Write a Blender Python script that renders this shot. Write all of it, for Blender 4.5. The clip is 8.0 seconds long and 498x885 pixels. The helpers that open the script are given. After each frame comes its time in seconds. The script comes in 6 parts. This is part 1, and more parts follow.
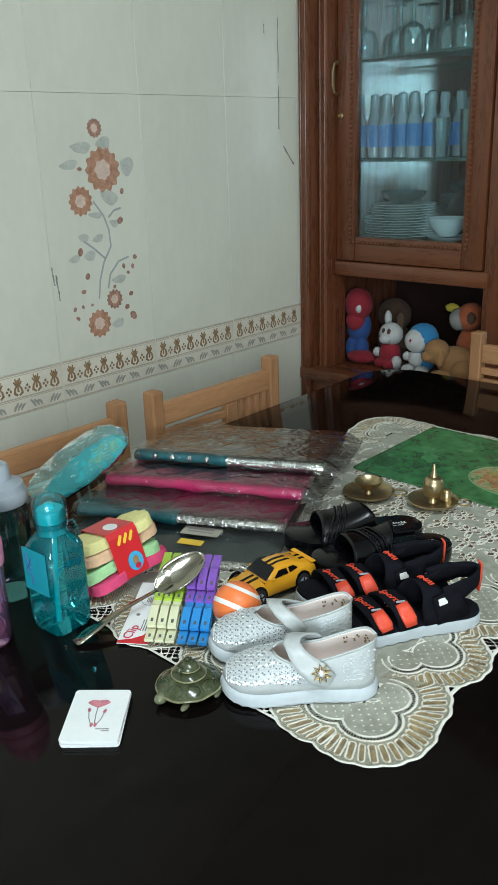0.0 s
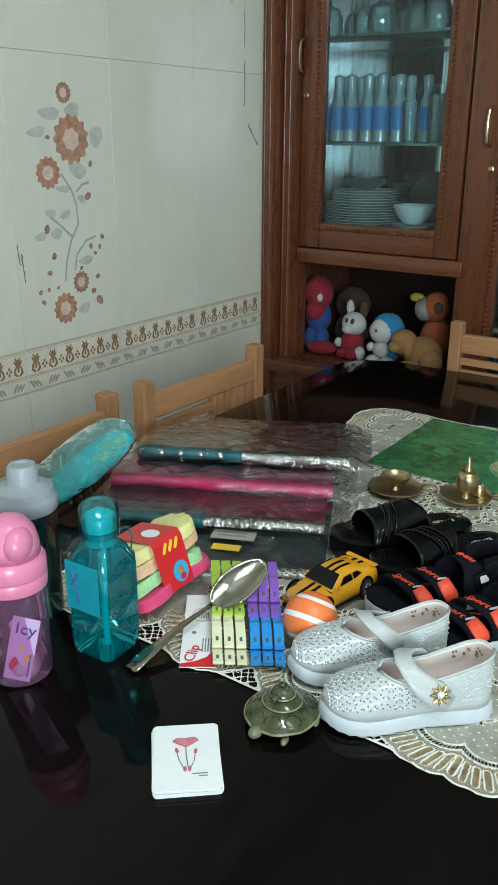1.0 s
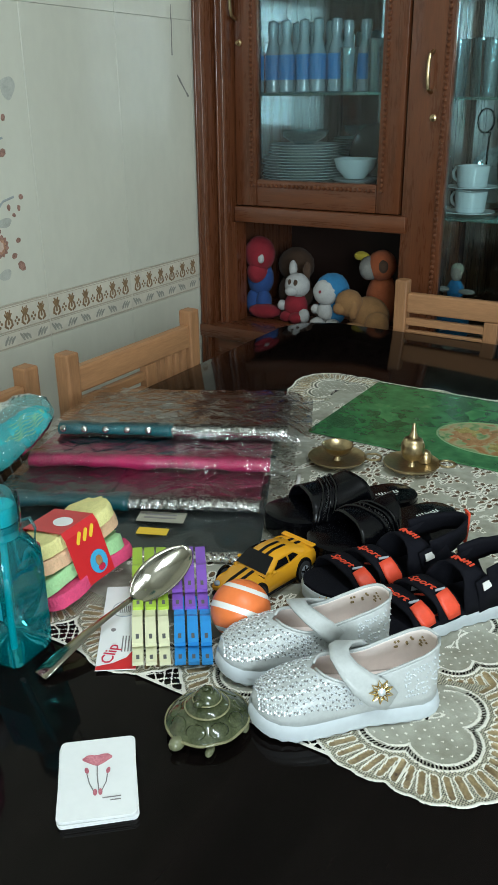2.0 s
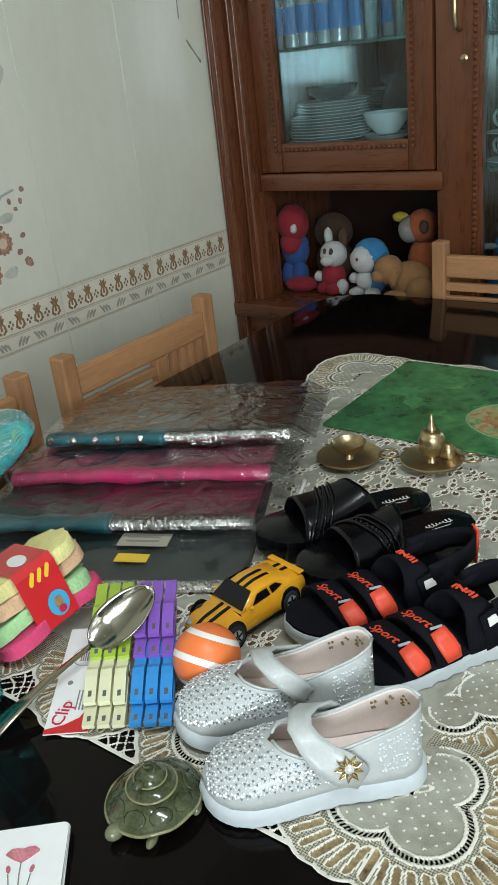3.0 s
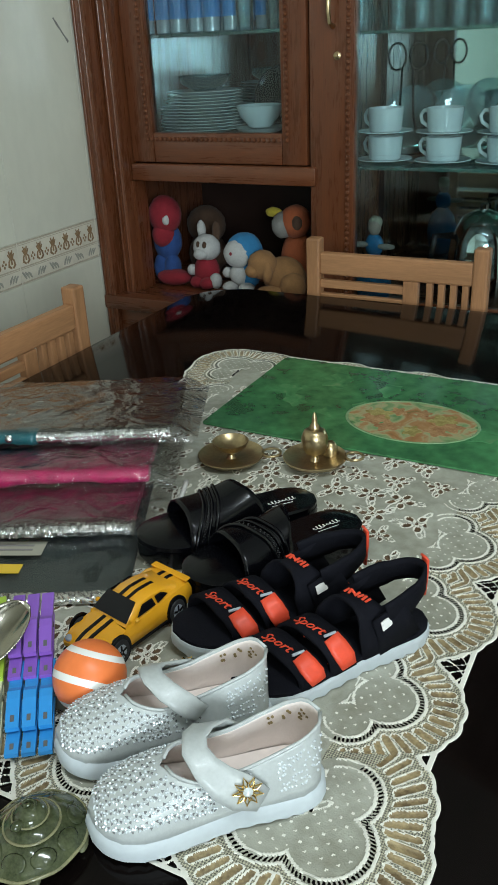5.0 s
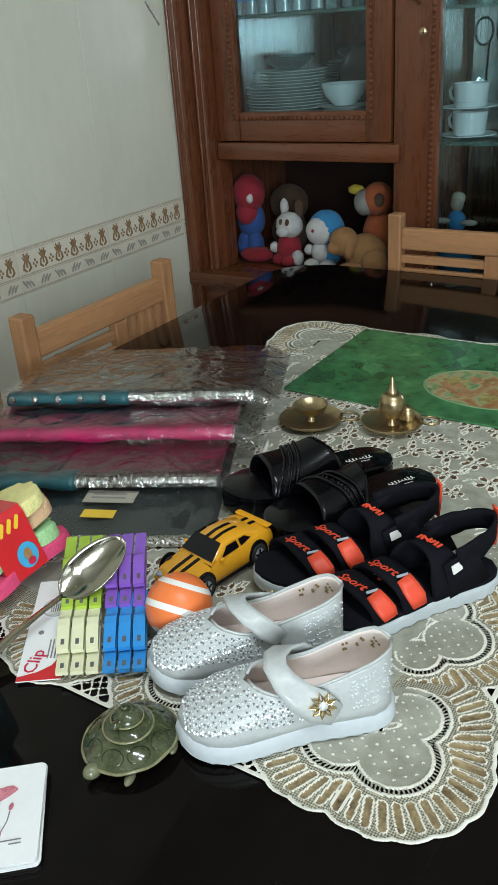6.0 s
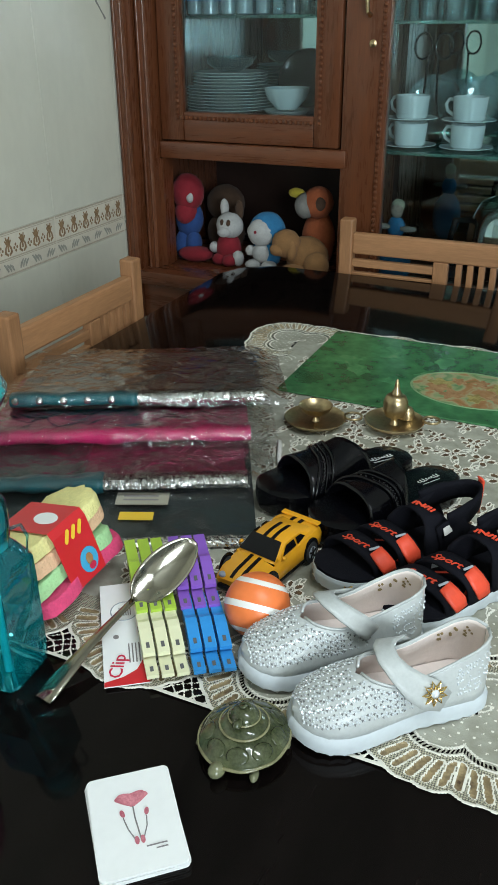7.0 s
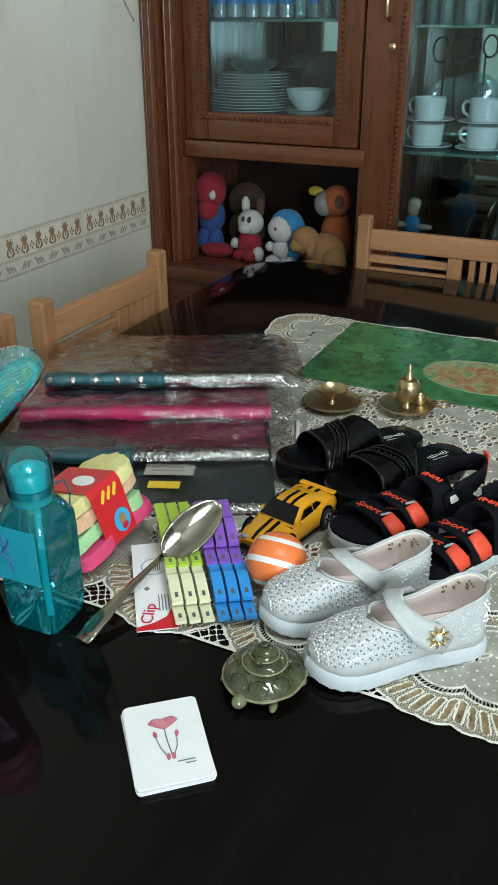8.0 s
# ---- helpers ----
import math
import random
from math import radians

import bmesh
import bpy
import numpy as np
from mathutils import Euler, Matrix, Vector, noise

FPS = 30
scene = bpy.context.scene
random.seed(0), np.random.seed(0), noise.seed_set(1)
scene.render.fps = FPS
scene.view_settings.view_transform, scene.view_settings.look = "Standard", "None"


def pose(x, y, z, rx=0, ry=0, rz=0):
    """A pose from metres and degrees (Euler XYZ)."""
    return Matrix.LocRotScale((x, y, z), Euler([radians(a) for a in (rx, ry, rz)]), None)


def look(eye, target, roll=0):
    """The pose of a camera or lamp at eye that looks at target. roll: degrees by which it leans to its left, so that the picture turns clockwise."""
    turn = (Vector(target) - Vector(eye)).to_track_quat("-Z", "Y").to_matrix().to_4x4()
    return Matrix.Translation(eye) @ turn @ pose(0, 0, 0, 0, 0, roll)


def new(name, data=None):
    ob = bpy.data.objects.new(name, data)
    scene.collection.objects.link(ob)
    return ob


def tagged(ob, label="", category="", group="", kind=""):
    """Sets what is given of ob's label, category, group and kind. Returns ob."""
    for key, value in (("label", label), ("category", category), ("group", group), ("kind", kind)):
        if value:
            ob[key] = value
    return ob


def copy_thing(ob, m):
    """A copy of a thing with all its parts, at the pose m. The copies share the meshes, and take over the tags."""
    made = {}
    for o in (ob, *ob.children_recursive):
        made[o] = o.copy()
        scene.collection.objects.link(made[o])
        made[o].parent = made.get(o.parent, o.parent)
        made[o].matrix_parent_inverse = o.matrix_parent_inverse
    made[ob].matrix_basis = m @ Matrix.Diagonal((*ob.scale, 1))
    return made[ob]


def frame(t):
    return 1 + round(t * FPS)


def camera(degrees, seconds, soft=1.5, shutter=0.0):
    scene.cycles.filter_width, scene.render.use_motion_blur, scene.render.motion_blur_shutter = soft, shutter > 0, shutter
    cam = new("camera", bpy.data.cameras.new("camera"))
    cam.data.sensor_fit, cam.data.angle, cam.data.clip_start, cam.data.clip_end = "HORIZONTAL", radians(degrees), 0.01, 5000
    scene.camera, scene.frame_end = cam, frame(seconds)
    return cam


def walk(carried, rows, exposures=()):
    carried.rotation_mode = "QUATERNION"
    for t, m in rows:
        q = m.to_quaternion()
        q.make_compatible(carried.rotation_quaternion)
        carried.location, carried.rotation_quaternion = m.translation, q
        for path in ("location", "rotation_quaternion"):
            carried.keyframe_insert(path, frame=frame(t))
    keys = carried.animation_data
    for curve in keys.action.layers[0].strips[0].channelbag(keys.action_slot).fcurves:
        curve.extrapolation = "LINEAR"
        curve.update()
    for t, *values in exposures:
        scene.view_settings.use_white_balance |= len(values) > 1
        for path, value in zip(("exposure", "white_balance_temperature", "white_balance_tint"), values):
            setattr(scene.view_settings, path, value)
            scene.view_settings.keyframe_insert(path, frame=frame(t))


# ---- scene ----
cam = camera(33.4, 8.0)
PATH = [
    (0, (0.014, 0.006, 1.312), (-1.268, 1.382, 0.634), -1.9),
    (0.5, (-0.108, -0.028, 1.288), (-1.353, 1.381, 0.606), -1.0),
    (1, (-0.214, -0.04, 1.275), (-1.288, 1.498, 0.581), 0.3),
    (1.5, (-0.256, -0.04, 1.267), (-1.28, 1.519, 0.544), 0.9),
    (2, (-0.231, 0.055, 1.249), (-1.205, 1.623, 0.481), -0.6),
    (2.2, (-0.219, 0.104, 1.24), (-1.227, 1.648, 0.464), -2.6),
    (3.3, (-0.181, 0.237, 1.254), (-1.318, 1.647, 0.406), -6.8),
    (3.5, (-0.167, 0.241, 1.258), (-1.295, 1.66, 0.41), -6.7),
    (4, (-0.191, 0.261, 1.247), (-1.221, 1.75, 0.397), -5.6),
    (4.2, (-0.209, 0.265, 1.246), (-1.158, 1.802, 0.388), -4.9),
    (5.3, (-0.236, 0.227, 1.231), (-1.091, 1.81, 0.359), -2.7),
    (5.5, (-0.219, 0.214, 1.227), (-1.152, 1.751, 0.351), -3.3),
    (6, (-0.211, 0.191, 1.233), (-1.222, 1.668, 0.34), -4.3),
    (6.5, (-0.288, 0.142, 1.248), (-1.252, 1.643, 0.344), -3.6),
    (7, (-0.362, 0.093, 1.252), (-1.105, 1.711, 0.341), -0.4),
    (7.5, (-0.386, 0.065, 1.245), (-1.081, 1.706, 0.337), 0.8),
    (8, (-0.338, 0.023, 1.254), (-1.114, 1.629, 0.347), -0.1),
]
EXPOSURES = [(0.0, 0.25, 6350, 12.5), (1.5, 0.22, 6320, 9.5), (2.2, 0.19, 6450, 11.5), (3.5, 0.20, 6650, 17), (4.2, 0.16, 6550, 13), (5.5, 0.15, 6480, 11.5), (6.0, 0.18, 6520, 15), (6.5, 0.21, 6480, 14), (7.0, 0.21, 6480, 13.5), (7.5, 0.20, 6350, 12), (8.0, 0.22, 6480, 14)]
walk(cam, [(t, look(eye, target, roll)) for t, eye, target, roll in PATH], EXPOSURES)

# ---- light: daylight through the window behind, and a ceiling tube ----
world = bpy.data.worlds.new("world")
scene.world = world
world.use_nodes = True
wn = world.node_tree.nodes
sky = wn.new("ShaderNodeTexSky")
sky.sky_type, sky.sun_disc, sky.sun_elevation, sky.sun_rotation = "NISHITA", False, radians(50), radians(200)
world.node_tree.links.new(sky.outputs[0], wn["Background"].inputs[0])
wn["Background"].inputs[1].default_value = 0.1


def area_lamp(name, m, sx, sy, watts, colour):
    data = bpy.data.lights.new(name, "AREA")
    data.shape, data.size, data.size_y, data.energy, data.color = "RECTANGLE", sx, sy, watts, colour
    ob = new(name, data)
    ob.matrix_world = m
    return ob


area_lamp("window_daylight", look((1.55, -1.93, 1.6), (-0.6, 0.8, 1.0)), 1.2, 1.2, 84, (0.81, 0.955, 1.0))
area_lamp("tube_light", pose(0.35, 0.2, 2.74), 1.2, 0.06, 24, (0.83, 0.96, 1.0))


# ---- mesh helpers ----
def part(name, bm, material, parent=None, label="", smooth=False):
    me = bpy.data.meshes.new(name)
    bmesh.ops.recalc_face_normals(bm, faces=bm.faces)
    if smooth:
        for f in bm.faces:
            f.smooth = True
        if smooth != "all":
            for e in bm.edges:
                if len(e.link_faces) == 2 and e.calc_face_angle(0) > radians(38):
                    e.smooth = False
    bm.to_mesh(me)
    bm.free()
    for m in material if isinstance(material, (list, tuple)) else (material,):
        me.materials.append(m)
    ob = new(name, me)
    if parent is not None:
        ob.parent = parent
    return tagged(ob, label)


def thing(name, m, label, category, group="", kind=""):
    ob = new(name)
    ob.empty_display_size = 0.05
    ob.matrix_world = m
    return tagged(ob, label, category, group, kind)


def bx(x0, y0, z0, x1, y1, z1, bev=0.0, seg=2, bm=None):
    bm = bm or bmesh.new()
    r = bmesh.ops.create_cube(bm, size=1.0)
    m = Matrix.LocRotScale(((x0 + x1) / 2, (y0 + y1) / 2, (z0 + z1) / 2), None, (abs(x1 - x0), abs(y1 - y0), abs(z1 - z0)))
    bmesh.ops.transform(bm, matrix=m, verts=r["verts"])
    if bev:
        bmesh.ops.bevel(bm, geom=list({e for v in r["verts"] for e in v.link_edges}), offset=bev, segments=seg, affect="EDGES", profile=0.5)
    return bm


def loft(rings, close=True, cap=True, bm=None, mi=0):
    bm = bm or bmesh.new()
    vs = [[bm.verts.new(p) for p in r] for r in rings]
    for a, b in zip(vs, vs[1:]):
        n = len(a)
        for i in range(n if close else n - 1):
            f = bm.faces.new((a[i], a[(i + 1) % n], b[(i + 1) % n], b[i]))
            f.material_index = mi
    if cap and close:
        for r in (vs[0], vs[-1]):
            bm.faces.new(r).material_index = mi
    return bm


def lathe(profile, n=24, m=None, bm=None, cap=True, mi=0):
    rings = []
    for r, z in profile:
        ring = [Vector((max(r, 1e-4) * math.cos(2 * math.pi * i / n), max(r, 1e-4) * math.sin(2 * math.pi * i / n), z)) for i in range(n)]
        rings.append([m @ p for p in ring] if m else ring)
    return loft(rings, True, cap, bm, mi)


def tube(path, radius, n=8, bm=None, flat=1.0, up=(0, 0, 1), mi=0, closed=False):
    pts = [Vector(p) for p in path]
    rings = []
    for i, p in enumerate(pts):
        if closed:
            d = (pts[(i + 1) % len(pts)] - pts[i - 1]).normalized()
        else:
            d = (pts[min(i + 1, len(pts) - 1)] - pts[max(i - 1, 0)]).normalized()
        side = d.cross(Vector(up))
        side = side.normalized() if side.length > 1e-5 else Vector((1, 0, 0))
        top = side.cross(d).normalized()
        r = radius[i] if isinstance(radius, (list, tuple)) else radius
        rings.append([p + side * r * math.cos(2 * math.pi * k / n) + top * r * flat * math.sin(2 * math.pi * k / n) for k in range(n)])
    if closed:
        rings.append(rings[0])
    return loft(rings, True, not closed, bm, mi)


def slab(outline, z0, z1, bev=0.0, seg=2, bm=None):
    bm = bm or bmesh.new()
    lo = [bm.verts.new((x, y, z0)) for x, y in outline]
    hi = [bm.verts.new((x, y, z1)) for x, y in outline]
    n = len(lo)
    for i in range(n):
        bm.faces.new((lo[i], lo[(i + 1) % n], hi[(i + 1) % n], hi[i]))
    bm.faces.new(lo[::-1])
    top = bm.faces.new(hi)
    if bev:
        bmesh.ops.bevel(bm, geom=list(top.edges), offset=bev, segments=seg, affect="EDGES", profile=0.5)
    return bm


def moved(bm, m):
    bmesh.ops.transform(bm, matrix=m, verts=bm.verts)
    return bm


def merged(a, b):
    me = bpy.data.meshes.new("join")
    b.to_mesh(me)
    b.free()
    a.from_mesh(me)
    bpy.data.meshes.remove(me)
    return a


def ball(bm, c, r, m=None, u=14, v=9, mi=0):
    sx = r if isinstance(r, (list, tuple)) else (r, r, r)
    mm = Matrix.Translation(c) @ (m if m else Matrix.Identity(4)) @ Matrix.Diagonal((*sx, 1))
    res = bmesh.ops.create_uvsphere(bm, u_segments=u, v_segments=v, radius=1.0, matrix=mm)
    for f in {f for w in res["verts"] for f in w.link_faces}:
        f.material_index, f.smooth = mi, True
    return bm


def round_rect(w, h, r, n=5):
    out = []
    for cx, cy, a in ((w / 2 - r, h / 2 - r, 0), (-w / 2 + r, h / 2 - r, 90), (-w / 2 + r, -h / 2 + r, 180), (w / 2 - r, -h / 2 + r, 270)):
        for i in range(n + 1):
            t = radians(a + 90 * i / n)
            out.append((cx + r * math.cos(t), cy + r * math.sin(t)))
    return out


# ---- materials ----
def mat(name, base, rough=0.5, metal=0.0, vary=0.0, scale=8.0, bump=0.0, bscale=60.0, second=None, coat=0.0, trans=0.0, ior=1.45, sheen=0.0, stretch=(1, 1, 1), alpha=1.0, rvary=0.0, fine=0.0, spec=0.5):
    m = bpy.data.materials.new(name)
    m.use_nodes = True
    nt = m.node_tree
    N, L = nt.nodes, nt.links
    b = N["Principled BSDF"]
    I = b.inputs
    I["Base Color"].default_value = (*base, 1)
    I["Roughness"].default_value, I["Metallic"].default_value, I["IOR"].default_value = rough, metal, ior
    I["Coat Weight"].default_value, I["Coat Roughness"].default_value = coat, 0.05
    I["Transmission Weight"].default_value, I["Sheen Weight"].default_value, I["Alpha"].default_value = trans, sheen, alpha
    I["Specular IOR Level"].default_value = spec
    tc = N.new("ShaderNodeTexCoord")
    mp = N.new("ShaderNodeMapping")
    mp.inputs["Scale"].default_value = stretch
    L.new(tc.outputs["Object"], mp.inputs[0])
    if vary or second:
        n1 = N.new("ShaderNodeTexNoise")
        n1.inputs["Scale"].default_value, n1.inputs["Detail"].default_value, n1.inputs["Roughness"].default_value = scale, 6, 0.62
        L.new(mp.outputs[0], n1.inputs["Vector"])
        n2 = N.new("ShaderNodeTexNoise")
        n2.inputs["Scale"].default_value, n2.inputs["Detail"].default_value = scale * 7.3, 4
        L.new(mp.outputs[0], n2.inputs["Vector"])
        mx = N.new("ShaderNodeMath")
        mx.operation = "MULTIPLY_ADD"
        mx.inputs[1].default_value = 0.35 + fine
        L.new(n2.outputs[0], mx.inputs[0])
        sc = N.new("ShaderNodeMath")
        sc.operation = "MULTIPLY"
        sc.inputs[1].default_value = 0.65
        L.new(n1.outputs[0], sc.inputs[0])
        L.new(sc.outputs[0], mx.inputs[2])
        cr = N.new("ShaderNodeValToRGB")
        e = cr.color_ramp.elements
        lo = [max(0, c * (1 - vary)) for c in base]
        hi = second or [min(1, c * (1 + vary)) for c in base]
        e[0].position, e[1].position = 0.32, 0.68
        e[0].color, e[1].color = (*lo, 1), (*hi, 1)
        L.new(mx.outputs[0], cr.inputs[0])
        L.new(cr.outputs[0], I["Base Color"])
        if rvary:
            rr = N.new("ShaderNodeMapRange")
            rr.inputs["To Min"].default_value, rr.inputs["To Max"].default_value = max(0.02, rough - rvary), rough + rvary
            L.new(mx.outputs[0], rr.inputs[0])
            L.new(rr.outputs[0], I["Roughness"])
    if bump:
        nb = N.new("ShaderNodeTexNoise")
        nb.inputs["Scale"].default_value, nb.inputs["Detail"].default_value = bscale, 4
        L.new(mp.outputs[0], nb.inputs["Vector"])
        bp = N.new("ShaderNodeBump")
        bp.inputs["Strength"].default_value, bp.inputs["Distance"].default_value = bump, 0.002
        L.new(nb.outputs[0], bp.inputs["Height"])
        L.new(bp.outputs[0], I["Normal"])
    return m


def film(name, tint=(1, 1, 1), gloss=0.05, body=(0.5, 0.5, 0.5), solid=0.0, crinkle=0.0, cscale=40.0, ior=1.5, boost=1.0):
    m = bpy.data.materials.new(name)
    m.use_nodes = True
    N, L = m.node_tree.nodes, m.node_tree.links
    N.remove(N["Principled BSDF"])
    clear, shine, solidb = N.new("ShaderNodeBsdfTransparent"), N.new("ShaderNodeBsdfGlossy"), N.new("ShaderNodeBsdfDiffuse")
    clear.inputs[0].default_value, solidb.inputs[0].default_value = (*tint, 1), (*body, 1)
    shine.inputs["Roughness"].default_value = gloss
    fr = N.new("ShaderNodeFresnel")
    fr.inputs[0].default_value = ior
    mul = N.new("ShaderNodeMath")
    mul.operation, mul.use_clamp = "MULTIPLY", True
    mul.inputs[1].default_value = boost
    L.new(fr.outputs[0], mul.inputs[0])
    a, b = N.new("ShaderNodeMixShader"), N.new("ShaderNodeMixShader")
    a.inputs[0].default_value = solid
    L.new(clear.outputs[0], a.inputs[1])
    L.new(solidb.outputs[0], a.inputs[2])
    L.new(mul.outputs[0], b.inputs[0])
    L.new(a.outputs[0], b.inputs[1])
    L.new(shine.outputs[0], b.inputs[2])
    L.new(b.outputs[0], N["Material Output"].inputs[0])
    if crinkle:
        tc, nb, bp = N.new("ShaderNodeTexCoord"), N.new("ShaderNodeTexNoise"), N.new("ShaderNodeBump")
        nb.inputs["Scale"].default_value, nb.inputs["Detail"].default_value = cscale, 5
        nb.inputs["Distortion"].default_value = 1.2
        L.new(tc.outputs["Object"], nb.inputs["Vector"])
        L.new(nb.outputs[0], bp.inputs["Height"])
        bp.inputs["Strength"].default_value, bp.inputs["Distance"].default_value = crinkle, 0.01
        for n in (shine, fr):
            L.new(bp.outputs[0], n.inputs["Normal"])
    return m


def scatter(name, template, mats, parent, label="", kind="stuff", sink=0):
    # many copies of a small bmesh at given matrices, as one mesh
    tb, mm = template
    tv = np.array([v.co for v in tb.verts])
    tf = [[v.index for v in f.verts] for f in tb.faces]
    ti = [f.material_index for f in tb.faces]
    tb.free()
    vs, fs = [], []
    for k, m in enumerate(mm):
        a = np.array(m)
        vs.append(tv @ a[:3, :3].T + a[:3, 3])
        fs.extend([[i + k * len(tv) for i in f] for f in tf])
    me = bpy.data.meshes.new(name)
    me.from_pydata(np.concatenate(vs).tolist(), [], fs)
    for m in mats if isinstance(mats, (list, tuple)) else (mats,):
        me.materials.append(m)
    for i, p in enumerate(me.polygons):
        p.material_index = ti[i % len(ti)]
    ob = new(name, me)
    ob.parent = parent
    return tagged(ob, label, kind=kind)



CLEARPANE = film("window_glass", (0.88, 0.97, 0.98), 0.015, boost=0.9)
TILE = mat("glazed_tile", (0.60, 0.585, 0.49), 0.30, vary=0.05, scale=4, bump=0.06, bscale=12, coat=0.15, stretch=(1, 1.6, 0.8))
GROUT = mat("grout", (0.57, 0.57, 0.50), 0.9, vary=0.2, scale=15)
BORDER = mat("border_tile", (0.62, 0.57, 0.47), 0.3, vary=0.12, scale=9, bump=0.05)
PLASTER = mat("plaster", (0.62, 0.62, 0.56), 0.85, vary=0.06, scale=3, bump=0.1)
CEILPAINT = mat("ceiling_paint", (0.72, 0.72, 0.68), 0.9, vary=0.04, scale=2)
FLOORT = mat("floor_tile", (0.35, 0.32, 0.27), 0.25, vary=0.15, scale=4)
REDWOOD = mat("varnished_wood", (0.115, 0.036, 0.014), 0.28, vary=0.40, scale=5, bump=0.12, bscale=40, coat=0.25, stretch=(9, 9, 0.7), rvary=0.08)
REDWOOD_H = mat("varnished_wood_cross", (0.115, 0.036, 0.014), 0.28, vary=0.40, scale=5, bump=0.12, bscale=40, coat=0.25, stretch=(0.7, 9, 9), rvary=0.08)
PINE = mat("pine", (0.33, 0.158, 0.070), 0.5, vary=0.25, scale=6, bump=0.1, bscale=50, stretch=(8, 8, 1.0))
PINE_H = mat("pine_cross", (0.35, 0.170, 0.076), 0.5, vary=0.25, scale=6, bump=0.1, bscale=50, stretch=(1.0, 8, 8))
LACQUER = mat("dark_lacquer", (0.004, 0.0028, 0.0025), 0.07, vary=0.5, scale=4, stretch=(8, 0.8, 8), rvary=0.03, spec=0.16)
MIRROR = mat("mirror", (0.60, 0.72, 0.72), 0.04, 1.0)
BRASS = mat("brass", (0.48, 0.37, 0.21), 0.32, 1.0, vary=0.25, scale=30, rvary=0.1)
# near-black, far darker than the varnished wood, for the back panel
DARKIN = mat("near_black_back", (0.02, 0.008, 0.005), 0.5, vary=0.3, scale=6)

# ---- room ----
WX, CY, TZ = -1.557, 2.02, 0.749
floor = part("floor", bx(-1.75, -2.2, -0.1, 2.8, 2.65, 0.0), FLOORT)
tagged(floor, "glossy beige tiled floor", "floor", kind="structure")
ceiling = part("ceiling", bx(-1.75, -2.2, 2.8, 2.8, 2.65, 2.9), CEILPAINT)
tagged(ceiling, "plain off-white painted ceiling", "ceiling", kind="structure")
wall_west = part("wall_west", bx(-1.75, -2.2, 0, WX - 0.008, 2.65, 2.8), GROUT)
tagged(wall_west, "cream glazed tile wall with patterned border band", "wall", kind="structure")
wall_north = part("wall_north", bx(WX - 0.006, 2.5, 0, 2.8, 2.65, 2.8), PLASTER)
tagged(wall_north, "plain cream plastered wall behind cabinet", "wall", kind="structure")
wall_east = part("wall_east", bx(2.6, -2.0, 0, 2.8, 2.498, 2.8), PLASTER)
tagged(wall_east, "plain cream plastered wall", "wall", kind="structure")
bm = bx(WX - 0.006, -2.2, 0, 0.85, -2.0, 2.8)
bx(2.25, -2.2, 0, 2.8, -2.002, 2.8, bm=bm)
bx(0.85, -2.2, 0, 2.25, -2.0, 0.95, bm=bm)
bx(0.85, -2.2, 2.25, 2.25, -2.0, 2.8, bm=bm)
wall_south = part("wall_south", bm, PLASTER)
tagged(wall_south, "plain cream plastered wall with a window opening", "wall", kind="structure")

# ---- cabinet ----
GLX0, GLX1, GLZ0 = -1.41, -1.068, 1.048
CT = 2.35


